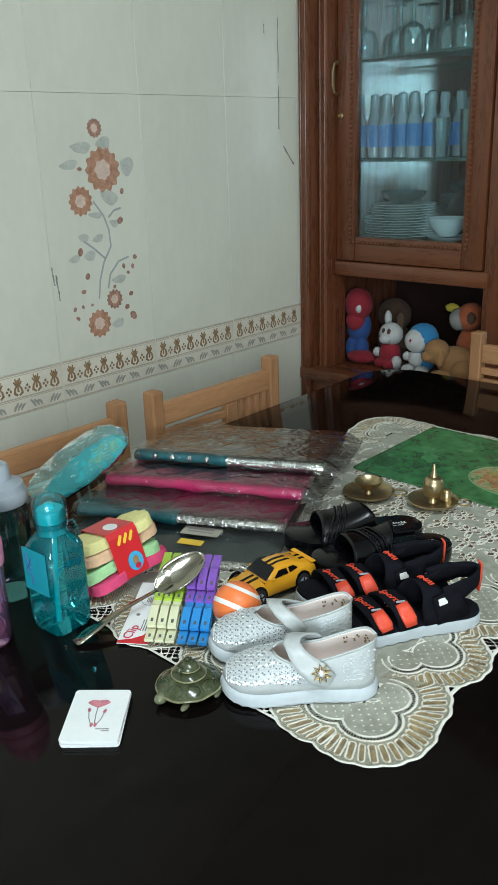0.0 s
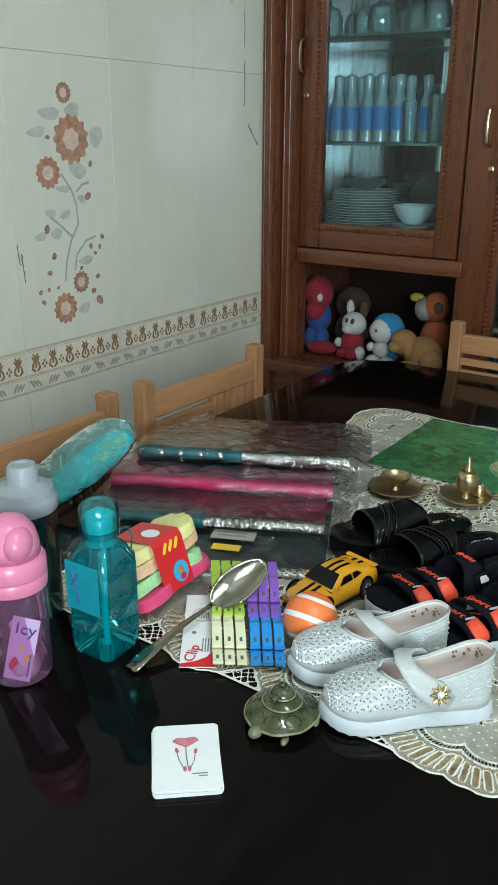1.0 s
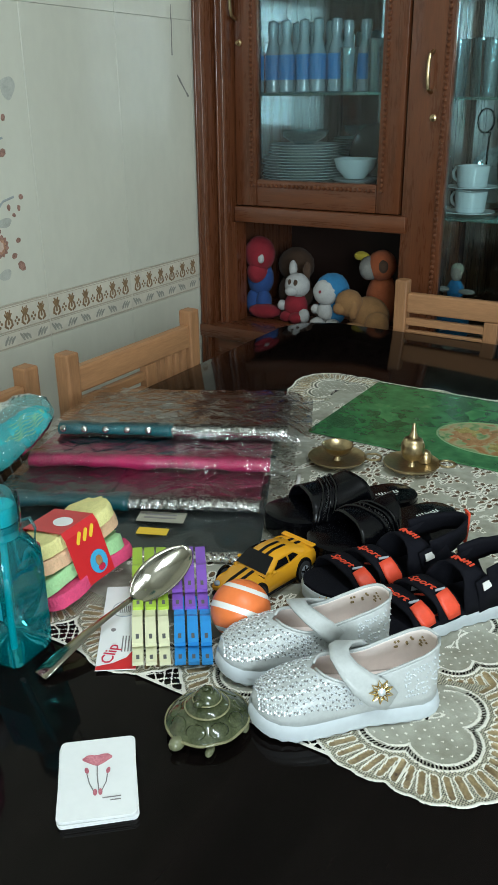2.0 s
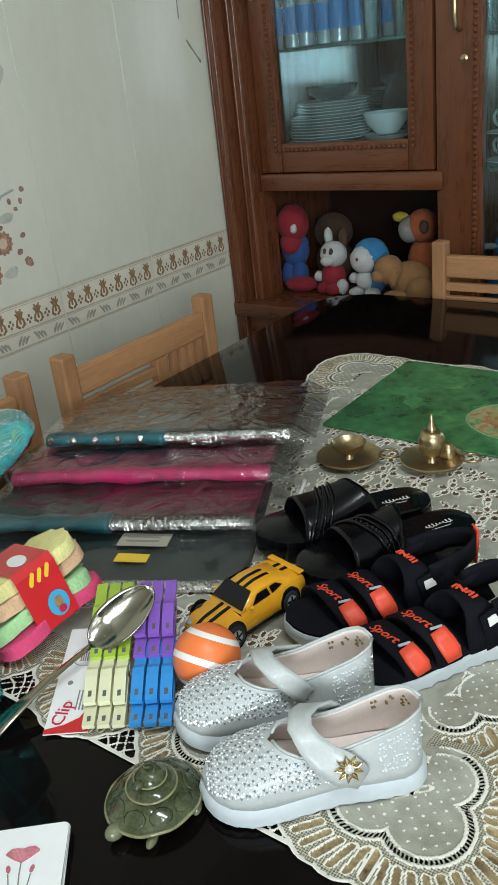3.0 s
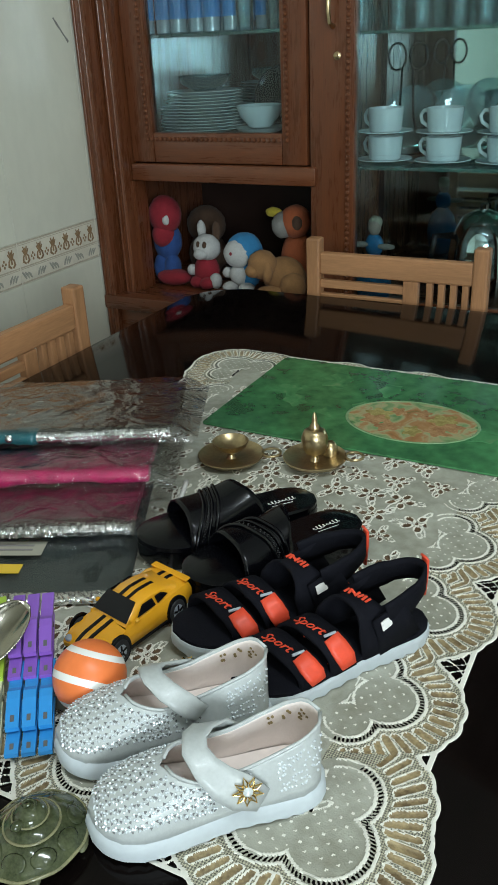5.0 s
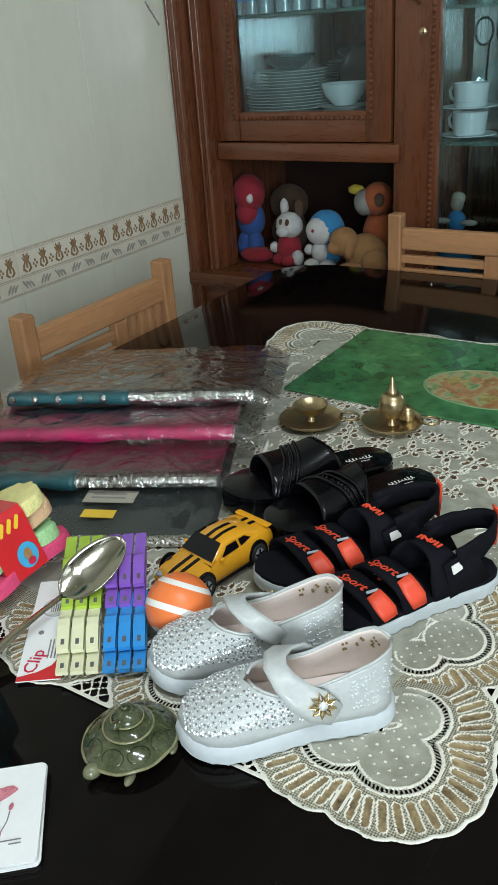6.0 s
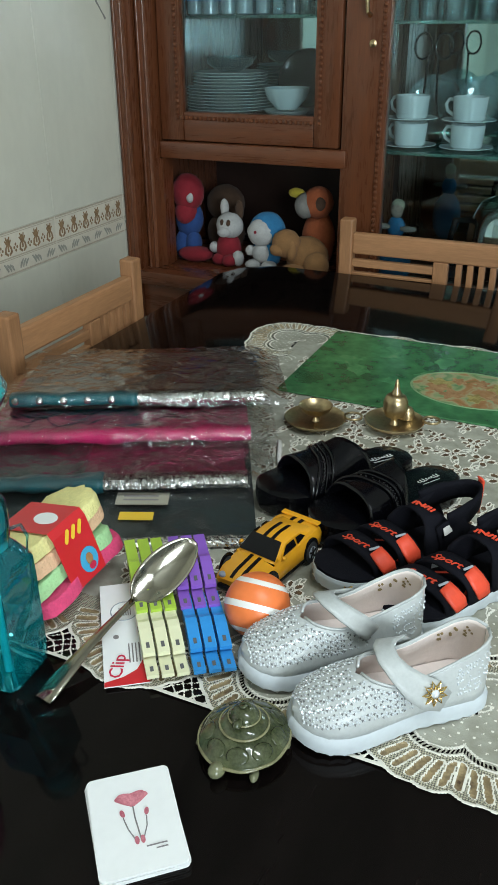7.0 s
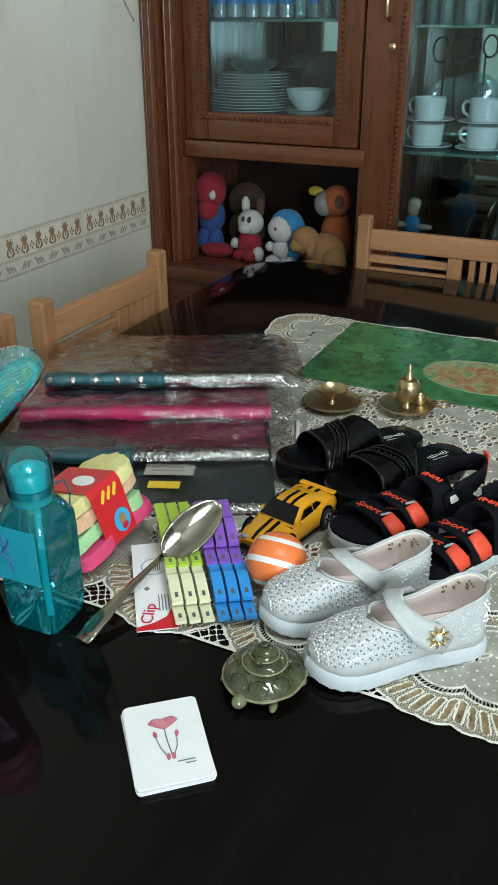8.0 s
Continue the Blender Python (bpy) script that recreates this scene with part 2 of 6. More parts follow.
def cabinet():
    cab = thing("display_cabinet", pose(-0.007, 0, 0), "tall red-brown varnished wooden display cabinet with glass doors", "cabinet")
    P = lambda n, b, m=REDWOOD, l="", par=None: part(n, b, m, par or cab, l, smooth=True)
    # fluted pilaster against the tiled wall
    bm = bx(-1.549, 1.935, 0, -1.512, 2.06, CT, 0.006)
    P("pilaster", bm)
    P("pilaster", bx(-1.511, 1.975, 0, -1.478, 2.06, CT, 0.006))
    for x, y in ((-1.54, 1.935), (-1.523, 1.936), (-1.503, 1.976), (-1.487, 1.977)):
        P("reed", lathe([(0.0042, 0), (0.0042, CT)], 10, pose(x, y, 0)))
    P("side_panel", bx(-1.549, 2.06, 0, -1.53, 2.44, CT))
    P("side_panel", bx(0.28, 2.03, 0, 0.3, 2.44, CT))
    P("divider", bx(-1.001, 2.046, 0.1, -0.981, 2.43, CT))
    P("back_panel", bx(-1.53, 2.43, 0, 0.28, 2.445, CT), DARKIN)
    P("top_panel", bx(-1.549, 2.0, CT, 0.3, 2.45, CT + 0.04, 0.006), REDWOOD_H)
    P("rail", bx(-1.476, 2.006, 0.937, -0.984, 2.05, 0.978, 0.004), REDWOOD_H)
    P("ledge", bx(-1.549, 1.93, 0.625, -0.97, 2.43, 0.662, 0.005), REDWOOD_H)
    P("base_panel", bx(-1.549, 1.95, 0.0, -0.97, 2.0, 0.624, 0.004), REDWOOD_H)
    P("base_panel", bx(-0.968, 1.99, 0.0, 0.28, 2.03, 0.60, 0.004), REDWOOD_H)
    P("ledge", bx(-0.968, 1.97, 0.601, 0.28, 2.43, 0.635, 0.008), REDWOOD_H)
    P("niche_ceiling", bx(-1.53, 2.051, 0.985, -0.986, 2.43, 1.03))
    P("niche_stile", bx(-1.478, 2.0, 0.663, -1.466, 2.05, 0.936))
    # doors
    for x0, x1, g0, g1, z0, gz0, hx, hz in ((-1.474, -1.006, GLX0, GLX1, 0.98, GLZ0, -1.468, 1.43), (-1.000, -0.30, -0.897, -0.385, 0.637, 0.69, -0.945, 1.256)):
        door = part("door", bx(x0, 2.015, z0, g0, 2.045, CT - 0.01, 0.004), REDWOOD, cab, "wooden glazed cabinet door", smooth=True)
        P("stile", bx(g1, 2.015, z0, x1, 2.045, CT - 0.01, 0.004), par=door)
        P("bottom_rail", bx(g0, 2.0155, z0, g1, 2.0445, gz0, 0.004), REDWOOD_H, par=door)
        P("top_rail", bx(g0, 2.0155, CT - 0.1, g1, 2.0445, CT - 0.01, 0.004), REDWOOD_H, par=door)
        o = 0.014
        spots = [(x, gz0 - o + 0.0125 * k) for k in range(int((CT - 0.1 - gz0) / 0.0125)) for x in (g0 - o, g1 + o)]
        spots += [(g0 - o + 0.0125 * k, gz0 - o) for k in range(1, int((g1 - g0 + 2 * o) / 0.0125))]
        bead = ball(bmesh.new(), (0, 0, 0), (0.0055, 0.006, 0.0055), u=7, v=5)
        bead.verts.index_update()
        scatter("beading", (bead, [pose(x, 2.013, z) for x, z in spots]), REDWOOD, door, "carved bead moulding")
        pane = P("pane", bx(g0 - 0.006, 2.028, gz0 - 0.006, g1 + 0.006, 2.032, CT - 0.095), CLEARPANE, "clear glass pane", door)
        hb = tube([(hx, 2.013, hz), (hx, 1.995, hz + 0.006), (hx, 1.989, hz + 0.025), (hx, 1.989, hz + 0.058), (hx, 1.995, hz + 0.077), (hx, 2.013, hz + 0.083)], [0.006, 0.004, 0.0045, 0.0045, 0.004, 0.006], 8, up=(1, 0, 0))
        P("handle", hb, BRASS, "slim brass pull handle", door)
        P("lock", lathe([(0.008, 0), (0.008, 0.004), (0.004, 0.006), (0.004, 0.014), (0.001, 0.015)], 12, pose(hx + 0.01, 2.015, hz - 0.055, 90)), BRASS, "small brass lock knob", door)
    # mirror backs and glass shelves
    P("mirror_back", bx(-1.53, 2.42, 1.031, -0.986, 2.428, CT), MIRROR, "dim mirror back panel")
    P("mirror_back", bx(-0.964, 2.42, 0.636, 0.28, 2.428, CT), MIRROR, "dim mirror back panel")
    for x0, x1, z in ((-1.528, -0.987, 1.258), (-1.528, -0.987, 1.524), (-1.528, -0.987, 1.80), (-0.963, 0.278, 0.974), (-0.963, 0.278, 1.245), (-0.963, 0.278, 1.5)):
        P("shelf", bx(x0, 2.07, z - 0.007, x1, 2.418, z, 0.001), GLASSEDGE, "greenish glass shelf")
    return cab


GLASSEDGE = mat("shelf_glass", (0.35, 0.62, 0.55), 0.02, trans=0.85, ior=1.5)
cabinet()

# ---- table ----
def table():
    t = thing("dining_table", pose(0, 0, 0), "large dining table with glossy near-black lacquered top", "table")
    x0, x1, y0, y1, c = -1.17, -0.06, 0.08, 1.815, 0.1
    out = []
    for cx, cy, a in ((x1 - c, y1 - c, 0), (x0 + c, y1 - c, 90), (x0 + c, y0 + c, 180), (x1 - c, y0 + c, 270)):
        for i in range(7):
            q = radians(a + 15 * i)
            out.append((cx + c * math.cos(q), cy + c * math.sin(q)))
    bm = slab(out, TZ - 0.035, TZ, 0.006, 3)
    part("tabletop", bm, LACQUER, t, smooth=True)
    part("apron", bx(x0 + 0.09, y0 + 0.09, TZ - 0.125, x1 - 0.09, y1 - 0.09, TZ - 0.036, 0.003), LACQUER, t)
    for x in (x0 + 0.12, x1 - 0.12):
        for y in (y0 + 0.12, y1 - 0.12):
            part("leg", lathe([(0.03, 0), (0.034, 0.05), (0.03, 0.3), (0.042, 0.55), (0.045, TZ - 0.126)], 16, pose(x, y, 0)), LACQUER, t, smooth=True)


table()

# ---- chairs ----
def chair(m, label):
    c = thing("dining_chair", m, label, "chair", "chairs round the table")
    P = lambda n, b, mt=PINE: part(n, b, mt, c)
    W = 0.19
    for s in (-1, 1):
        P("back_post", bx(s * W - s * 0.030, -0.016, 0, s * W, 0.014, 0.861, 0.004))
        P("front_leg", bx(s * W - s * 0.04, -0.40, 0, s * W, -0.36, 0.42, 0.004))
        P("side_rail", bx(s * W - s * 0.032, -0.36, 0.37, s * W - s * 0.01, -0.02, 0.42, 0.002))
    P("seat", bx(-0.2, -0.42, 0.421, 0.2, -0.022, 0.445, 0.006), PINE_H)
    P("top_rail", bx(-0.161, -0.011, 0.786, 0.161, 0.009, 0.832, 0.004), PINE_H)
    P("bottom_rail", bx(-0.161, -0.011, 0.56, 0.161, 0.009, 0.60, 0.004), PINE_H)
    for z in (0.757, 0.728, 0.699, 0.670, 0.641):
        P("cross_slat", bx(-0.161, -0.008, z, 0.021, 0.006, z + 0.0175, 0.002), PINE_H)
    P("wide_slat", bx(0.021, -0.011, 0.60, 0.052, 0.007, 0.786, 0.002))
    for x in (0.068, 0.092, 0.116, 0.140):
        P("slat", bx(x, -0.008, 0.60, x + 0.013, 0.006, 0.786, 0.002))
    return c


first = chair(pose(-0.753, 1.857, 0), "light pine dining chair with slatted back at the table end")
chair_a = copy_thing(first, pose(-1.19, 1.20, 0, rz=90))
tagged(chair_a, "light pine dining chair with slatted back beside the tiled wall")
chair_c = copy_thing(first, pose(-1.195, 0.762, 0, rz=90))
tagged(chair_c, "light pine dining chair with slatted back beside the tiled wall")

JY = [1.072 + 0.2865 * k for k in range(-11, 5)]
JZ = [0.0, 0.19, 0.76, 0.855, 1.425, 1.995, 2.565, 2.8]
# ---- more materials ----
CLEARFILM = film("clear_plastic_film", (0.97, 0.97, 0.97), 0.06, (0.6, 0.6, 0.6), 0.0, 0.75, 22, 1.45, 2.1)
SMOOTHFILM = film("smooth_plastic_film", (0.96, 0.96, 0.96), 0.08, (0.6, 0.6, 0.6), 0.0, 0.35, 14, 1.4, 0.10)
SHEER = mat("sheer_cloth", (0.28, 0.27, 0.20), 0.7, vary=0.25, scale=12, bump=0.25, bscale=700, second=(0.44, 0.435, 0.365))
NET = mat("fine_net", (0.40, 0.375, 0.28), 0.8, vary=0.2, scale=30)
net_nodes, net_links = NET.node_tree.nodes, NET.node_tree.links
net_co, net_turn, net_check, net_alpha = net_nodes.new("ShaderNodeTexCoord"), net_nodes.new("ShaderNodeMapping"), net_nodes.new("ShaderNodeTexChecker"), net_nodes.new("ShaderNodeMapRange")
net_turn.inputs["Rotation"].default_value = (0, 0, radians(45))
net_check.inputs["Scale"].default_value = 700
net_alpha.inputs["To Min"].default_value, net_alpha.inputs["To Max"].default_value = 0.45, 1.0
net_links.new(net_co.outputs["Object"], net_turn.inputs[0])
net_links.new(net_turn.outputs[0], net_check.inputs[0])
net_links.new(net_check.outputs["Fac"], net_alpha.inputs[0])
net_links.new(net_alpha.outputs[0], net_nodes["Principled BSDF"].inputs["Alpha"])
CORD = mat("cream_cord", (0.74, 0.715, 0.63), 0.7, vary=0.08, scale=60, bump=0.3, bscale=900)
SATIN = mat("brown_satin", (0.17, 0.09, 0.04), 0.34, vary=0.6, scale=48, second=(0.47, 0.36, 0.19), bump=0.3, bscale=800)
UMBER = mat("umber_satin", (0.075, 0.038, 0.018), 0.42, vary=0.5, scale=70, second=(0.17, 0.10, 0.05), bump=0.3, bscale=800)
MATGREEN = mat("green_print", (0.03, 0.14, 0.05), 0.22, vary=0.7, scale=7, second=(0.075, 0.27, 0.10), coat=0.3)


def print_mix(name, stops, scale):
    m = mat(name, (0.3, 0.3, 0.2), 0.25, coat=0.3)
    N, L = m.node_tree.nodes, m.node_tree.links
    tc, no, cr = N.new("ShaderNodeTexCoord"), N.new("ShaderNodeTexNoise"), N.new("ShaderNodeValToRGB")
    no.inputs["Scale"].default_value, no.inputs["Detail"].default_value, no.inputs["Distortion"].default_value = scale, 5, 0.8
    L.new(tc.outputs["Object"], no.inputs["Vector"])
    L.new(no.outputs[0], cr.inputs[0])
    e = cr.color_ramp.elements
    for k, (p, c) in enumerate(stops):
        el = e[k] if k < 2 else e.new(p)
        el.position, el.color = p, (*c, 1)
    L.new(cr.outputs[0], N["Principled BSDF"].inputs["Base Color"])
    return m


PRINTPALE = print_mix("fruit_print", [(0.30, (0.06, 0.17, 0.06)), (0.43, (0.22, 0.30, 0.13)), (0.50, (0.36, 0.33, 0.17)), (0.58, (0.36, 0.19, 0.08)), (0.68, (0.30, 0.14, 0.05)), (0.76, (0.10, 0.16, 0.05))], 30)
PRINTRING = mat("pale_rim_print", (0.20, 0.33, 0.16), 0.25, vary=0.3, scale=40, coat=0.3)
PRINTPEACH = mat("peach_print", (0.42, 0.16, 0.06), 0.25, vary=0.5, scale=60, second=(0.50, 0.30, 0.14), coat=0.3)
PRINTGOLD = mat("gold_print", (0.34, 0.24, 0.05), 0.25, vary=0.5, scale=60, second=(0.46, 0.38, 0.14), coat=0.3)
PRINTLEAF = print_mix("leaf_print", [(0.35, (0.03, 0.13, 0.05)), (0.55, (0.065, 0.23, 0.085)), (0.70, (0.13, 0.26, 0.11))], 30)
WHITECARD = mat("white_card", (0.82, 0.83, 0.82), 0.35, vary=0.03, scale=20)
PINKPRINT = mat("rose_print", (0.50, 0.07, 0.13), 0.4, vary=0.35, scale=90, second=(0.72, 0.28, 0.32))
GREYPRINT = mat("grey_print", (0.22, 0.20, 0.20), 0.5)
SHOEWHITE = mat("pearl_leather", (0.46, 0.48, 0.47), 0.36, vary=0.10, scale=45, bump=0.12, bscale=400, coat=0.15)
SOLEWHITE = mat("white_rubber", (0.48, 0.52, 0.54), 0.55, vary=0.06, scale=30)
INSOLE = mat("pink_insole", (0.80, 0.70, 0.65), 0.75, vary=0.06, scale=25, bump=0.15, bscale=500)
GEM = mat("rhinestone", (0.80, 0.85, 0.88), 0.10, 0.35, spec=0.9)
GEMDARK = mat("dark_sequin", (0.10, 0.10, 0.11), 0.15, 1.0)
SPECK = mat("dark_speck", (0.10, 0.10, 0.10), 0.5)
GREYSPECK = mat("grey_speck", (0.16, 0.16, 0.16), 0.5)
GOLD = mat("gold_trim", (0.72, 0.52, 0.20), 0.22, 1.0)
BLACKLEATHER = mat("black_leather", (0.002, 0.002, 0.003), 0.18, vary=0.4, scale=30, bump=0.03, bscale=160, rvary=0.04, spec=0.32)
BLACKFABRIC = mat("black_fabric", (0.006, 0.006, 0.009), 0.85, vary=0.3, scale=60, bump=0.3, bscale=900, spec=0.12)
REDTAB = mat("red_rubber", (0.72, 0.07, 0.03), 0.45, vary=0.1, scale=40)
ORANGE = mat("orange_rubber", (0.80, 0.19, 0.05), 0.38, vary=0.06, scale=25, bump=0.05)
WHITEPAINT = mat("white_paint", (0.78, 0.76, 0.72), 0.45)
CARYELLOW = mat("yellow_paint", (0.72, 0.33, 0.015), 0.22, coat=0.5, vary=0.05, scale=20)
GLOSSBLACK = mat("gloss_black", (0.005, 0.005, 0.006), 0.2, spec=0.25)
TYRE = mat("tyre", (0.02, 0.02, 0.02), 0.7)
GREYPLASTIC = mat("grey_plastic", (0.30, 0.33, 0.36), 0.42, vary=0.05, scale=20)
STEEL = mat("steel", (0.34, 0.32, 0.26), 0.17, 1.0, vary=0.06, scale=30, rvary=0.05)
GREENGLAZE = mat("green_glaze", (0.030, 0.045, 0.016), 0.12, vary=0.5, scale=60, second=(0.085, 0.095, 0.045), coat=0.4)
RIMGLAZE = mat("rim_glaze", (0.20, 0.19, 0.10), 0.16, vary=0.35, scale=90, coat=0.4)
PALEGLAZE = mat("pale_glaze", (0.13, 0.135, 0.075), 0.18, vary=0.3, scale=60, coat=0.4)
LIME = mat("lime_plastic", (0.38, 0.55, 0.06), 0.35, vary=0.05)
PURPLE = mat("purple_plastic", (0.24, 0.10, 0.48), 0.35, vary=0.05)
CREAMPL = mat("pale_yellow_plastic", (0.72, 0.71, 0.47), 0.35, vary=0.05)
BLUEPL = mat("blue_plastic", (0.03, 0.27, 0.66), 0.3, vary=0.05)
SP_Y = mat("yellow_sponge", (0.72, 0.66, 0.28), 0.9, vary=0.15, scale=60, bump=0.8, bscale=350)
SP_P = mat("peach_sponge", (0.72, 0.45, 0.27), 0.9, vary=0.15, scale=60, bump=0.8, bscale=350)
SP_G = mat("mint_sponge", (0.36, 0.62, 0.30), 0.9, vary=0.15, scale=60, bump=0.8, bscale=350)
SP_R = mat("pink_sponge", (0.66, 0.06, 0.16), 0.85, vary=0.2, scale=60, bump=0.8, bscale=350)
REDCARD = mat("red_card", (0.58, 0.02, 0.025), 0.35, vary=0.06, scale=15, coat=0.2)
YELLOWINK = mat("yellow_ink", (0.80, 0.52, 0.04), 0.4)
BLUEINK = mat("blue_ink", (0.05, 0.35, 0.58), 0.4)
BROWNINK = mat("brown_ink", (0.22, 0.15, 0.06), 0.5)
TEALFAB = mat("teal_fabric", (0.004, 0.10, 0.12), 0.35, vary=0.35, scale=18, bump=0.7, bscale=70, coat=0.4)
MAGENTAFAB = mat("magenta_fabric", (0.43, 0.014, 0.10), 0.32, vary=0.6, scale=12, bump=0.7, bscale=70, coat=0.4)
BROWNFAB = mat("taupe_fabric", (0.14, 0.108, 0.085), 0.6, vary=0.6, scale=14, bump=0.4, bscale=120)
WINEFAB = mat("wine_fabric", (0.17, 0.02, 0.05), 0.5, vary=0.7, scale=12, bump=0.4, bscale=120)
DARKFAB = mat("dark_fabric", (0.018, 0.028, 0.028), 0.6, vary=0.5, scale=14, bump=0.4, bscale=120)
FOIL = mat("silver_foil", (0.72, 0.72, 0.70), 0.2, 1.0, vary=0.35, scale=120, bump=1.0, bscale=160)
TEALCLEAR = film("teal_clear_plastic", (0.30, 0.80, 0.84), 0.03, (0.0, 0.36, 0.40), 0.22, boost=1.2)
TEALCOVER = film("teal_cover_plastic", (0.62, 0.92, 0.94), 0.03, (0.0, 0.40, 0.44), 0.08, boost=1.2)
TEALCAP = film("teal_cap_plastic", (0.10, 0.62, 0.66), 0.1, (0.02, 0.42, 0.48), 0.5, boost=1.2)
TEALSOLID = mat("teal_plastic", (0.02, 0.52, 0.58), 0.3)
PINKCLEAR = film("pink_clear_plastic", (0.92, 0.74, 0.90), 0.03, (0.55, 0.25, 0.45), 0.15, boost=1.3)
PINKPL = mat("pink_plastic", (0.72, 0.22, 0.36), 0.28, vary=0.04, coat=0.2)
SMOKECLEAR = film("smoky_clear_plastic", (0.35, 0.60, 0.60), 0.03, (0.02, 0.08, 0.08), 0.12, boost=1.3)
LILACCARD = mat("lilac_card", (0.62, 0.42, 0.66), 0.5)
NAVYINK = mat("navy_ink", (0.05, 0.07, 0.25), 0.5)
REDINK = mat("red_ink", (0.55, 0.02, 0.06), 0.4)
CLEARGLASS = film("clear_glass", (0.80, 0.95, 0.96), 0.02, (0.60, 0.76, 0.78), 0.15, boost=2.6)
CHINA = mat("white_china", (0.72, 0.76, 0.76), 0.15, coat=0.4)
BLUELABEL = mat("blue_label", (0.03, 0.20, 0.50), 0.4)


def gem_template(r, h, n=6):
    bm = bmesh.new()
    ring = [bm.verts.new((r * math.cos(i * 2 * math.pi / n), r * math.sin(i * 2 * math.pi / n), 0)) for i in range(n)]
    mid = [bm.verts.new((r * 0.55 * math.cos(i * 2 * math.pi / n + 0.5), r * 0.55 * math.sin(i * 2 * math.pi / n + 0.5), h)) for i in range(n)]
    for i in range(n):
        bm.faces.new((ring[i], ring[(i + 1) % n], mid[i]))
        bm.faces.new((ring[(i + 1) % n], mid[(i + 1) % n], mid[i]))
    bm.faces.new(mid)
    bm.verts.index_update()
    return bm


def text_bm(words, size, extrude=0.0004):
    cu = bpy.data.curves.new("letters", "FONT")
    cu.body, cu.size, cu.extrude, cu.align_x, cu.align_y, cu.resolution_u = words, size, extrude, "CENTER", "CENTER", 2
    ob = bpy.data.objects.new("letters", cu)
    scene.collection.objects.link(ob)
    bpy.context.view_layer.update()
    me = bpy.data.meshes.new_from_object(ob.evaluated_get(bpy.context.evaluated_depsgraph_get()))
    bm = bmesh.new()
    bm.from_mesh(me)
    bpy.data.objects.remove(ob)
    bpy.data.curves.remove(cu)
    bpy.data.meshes.remove(me)
    return bm


def disc(r, z=0.0, n=20, rx=1.0, thick=0.0004):
    return slab([(r * rx * math.cos(2 * math.pi * i / n), r * math.sin(2 * math.pi * i / n)) for i in range(n)], z, z + thick)


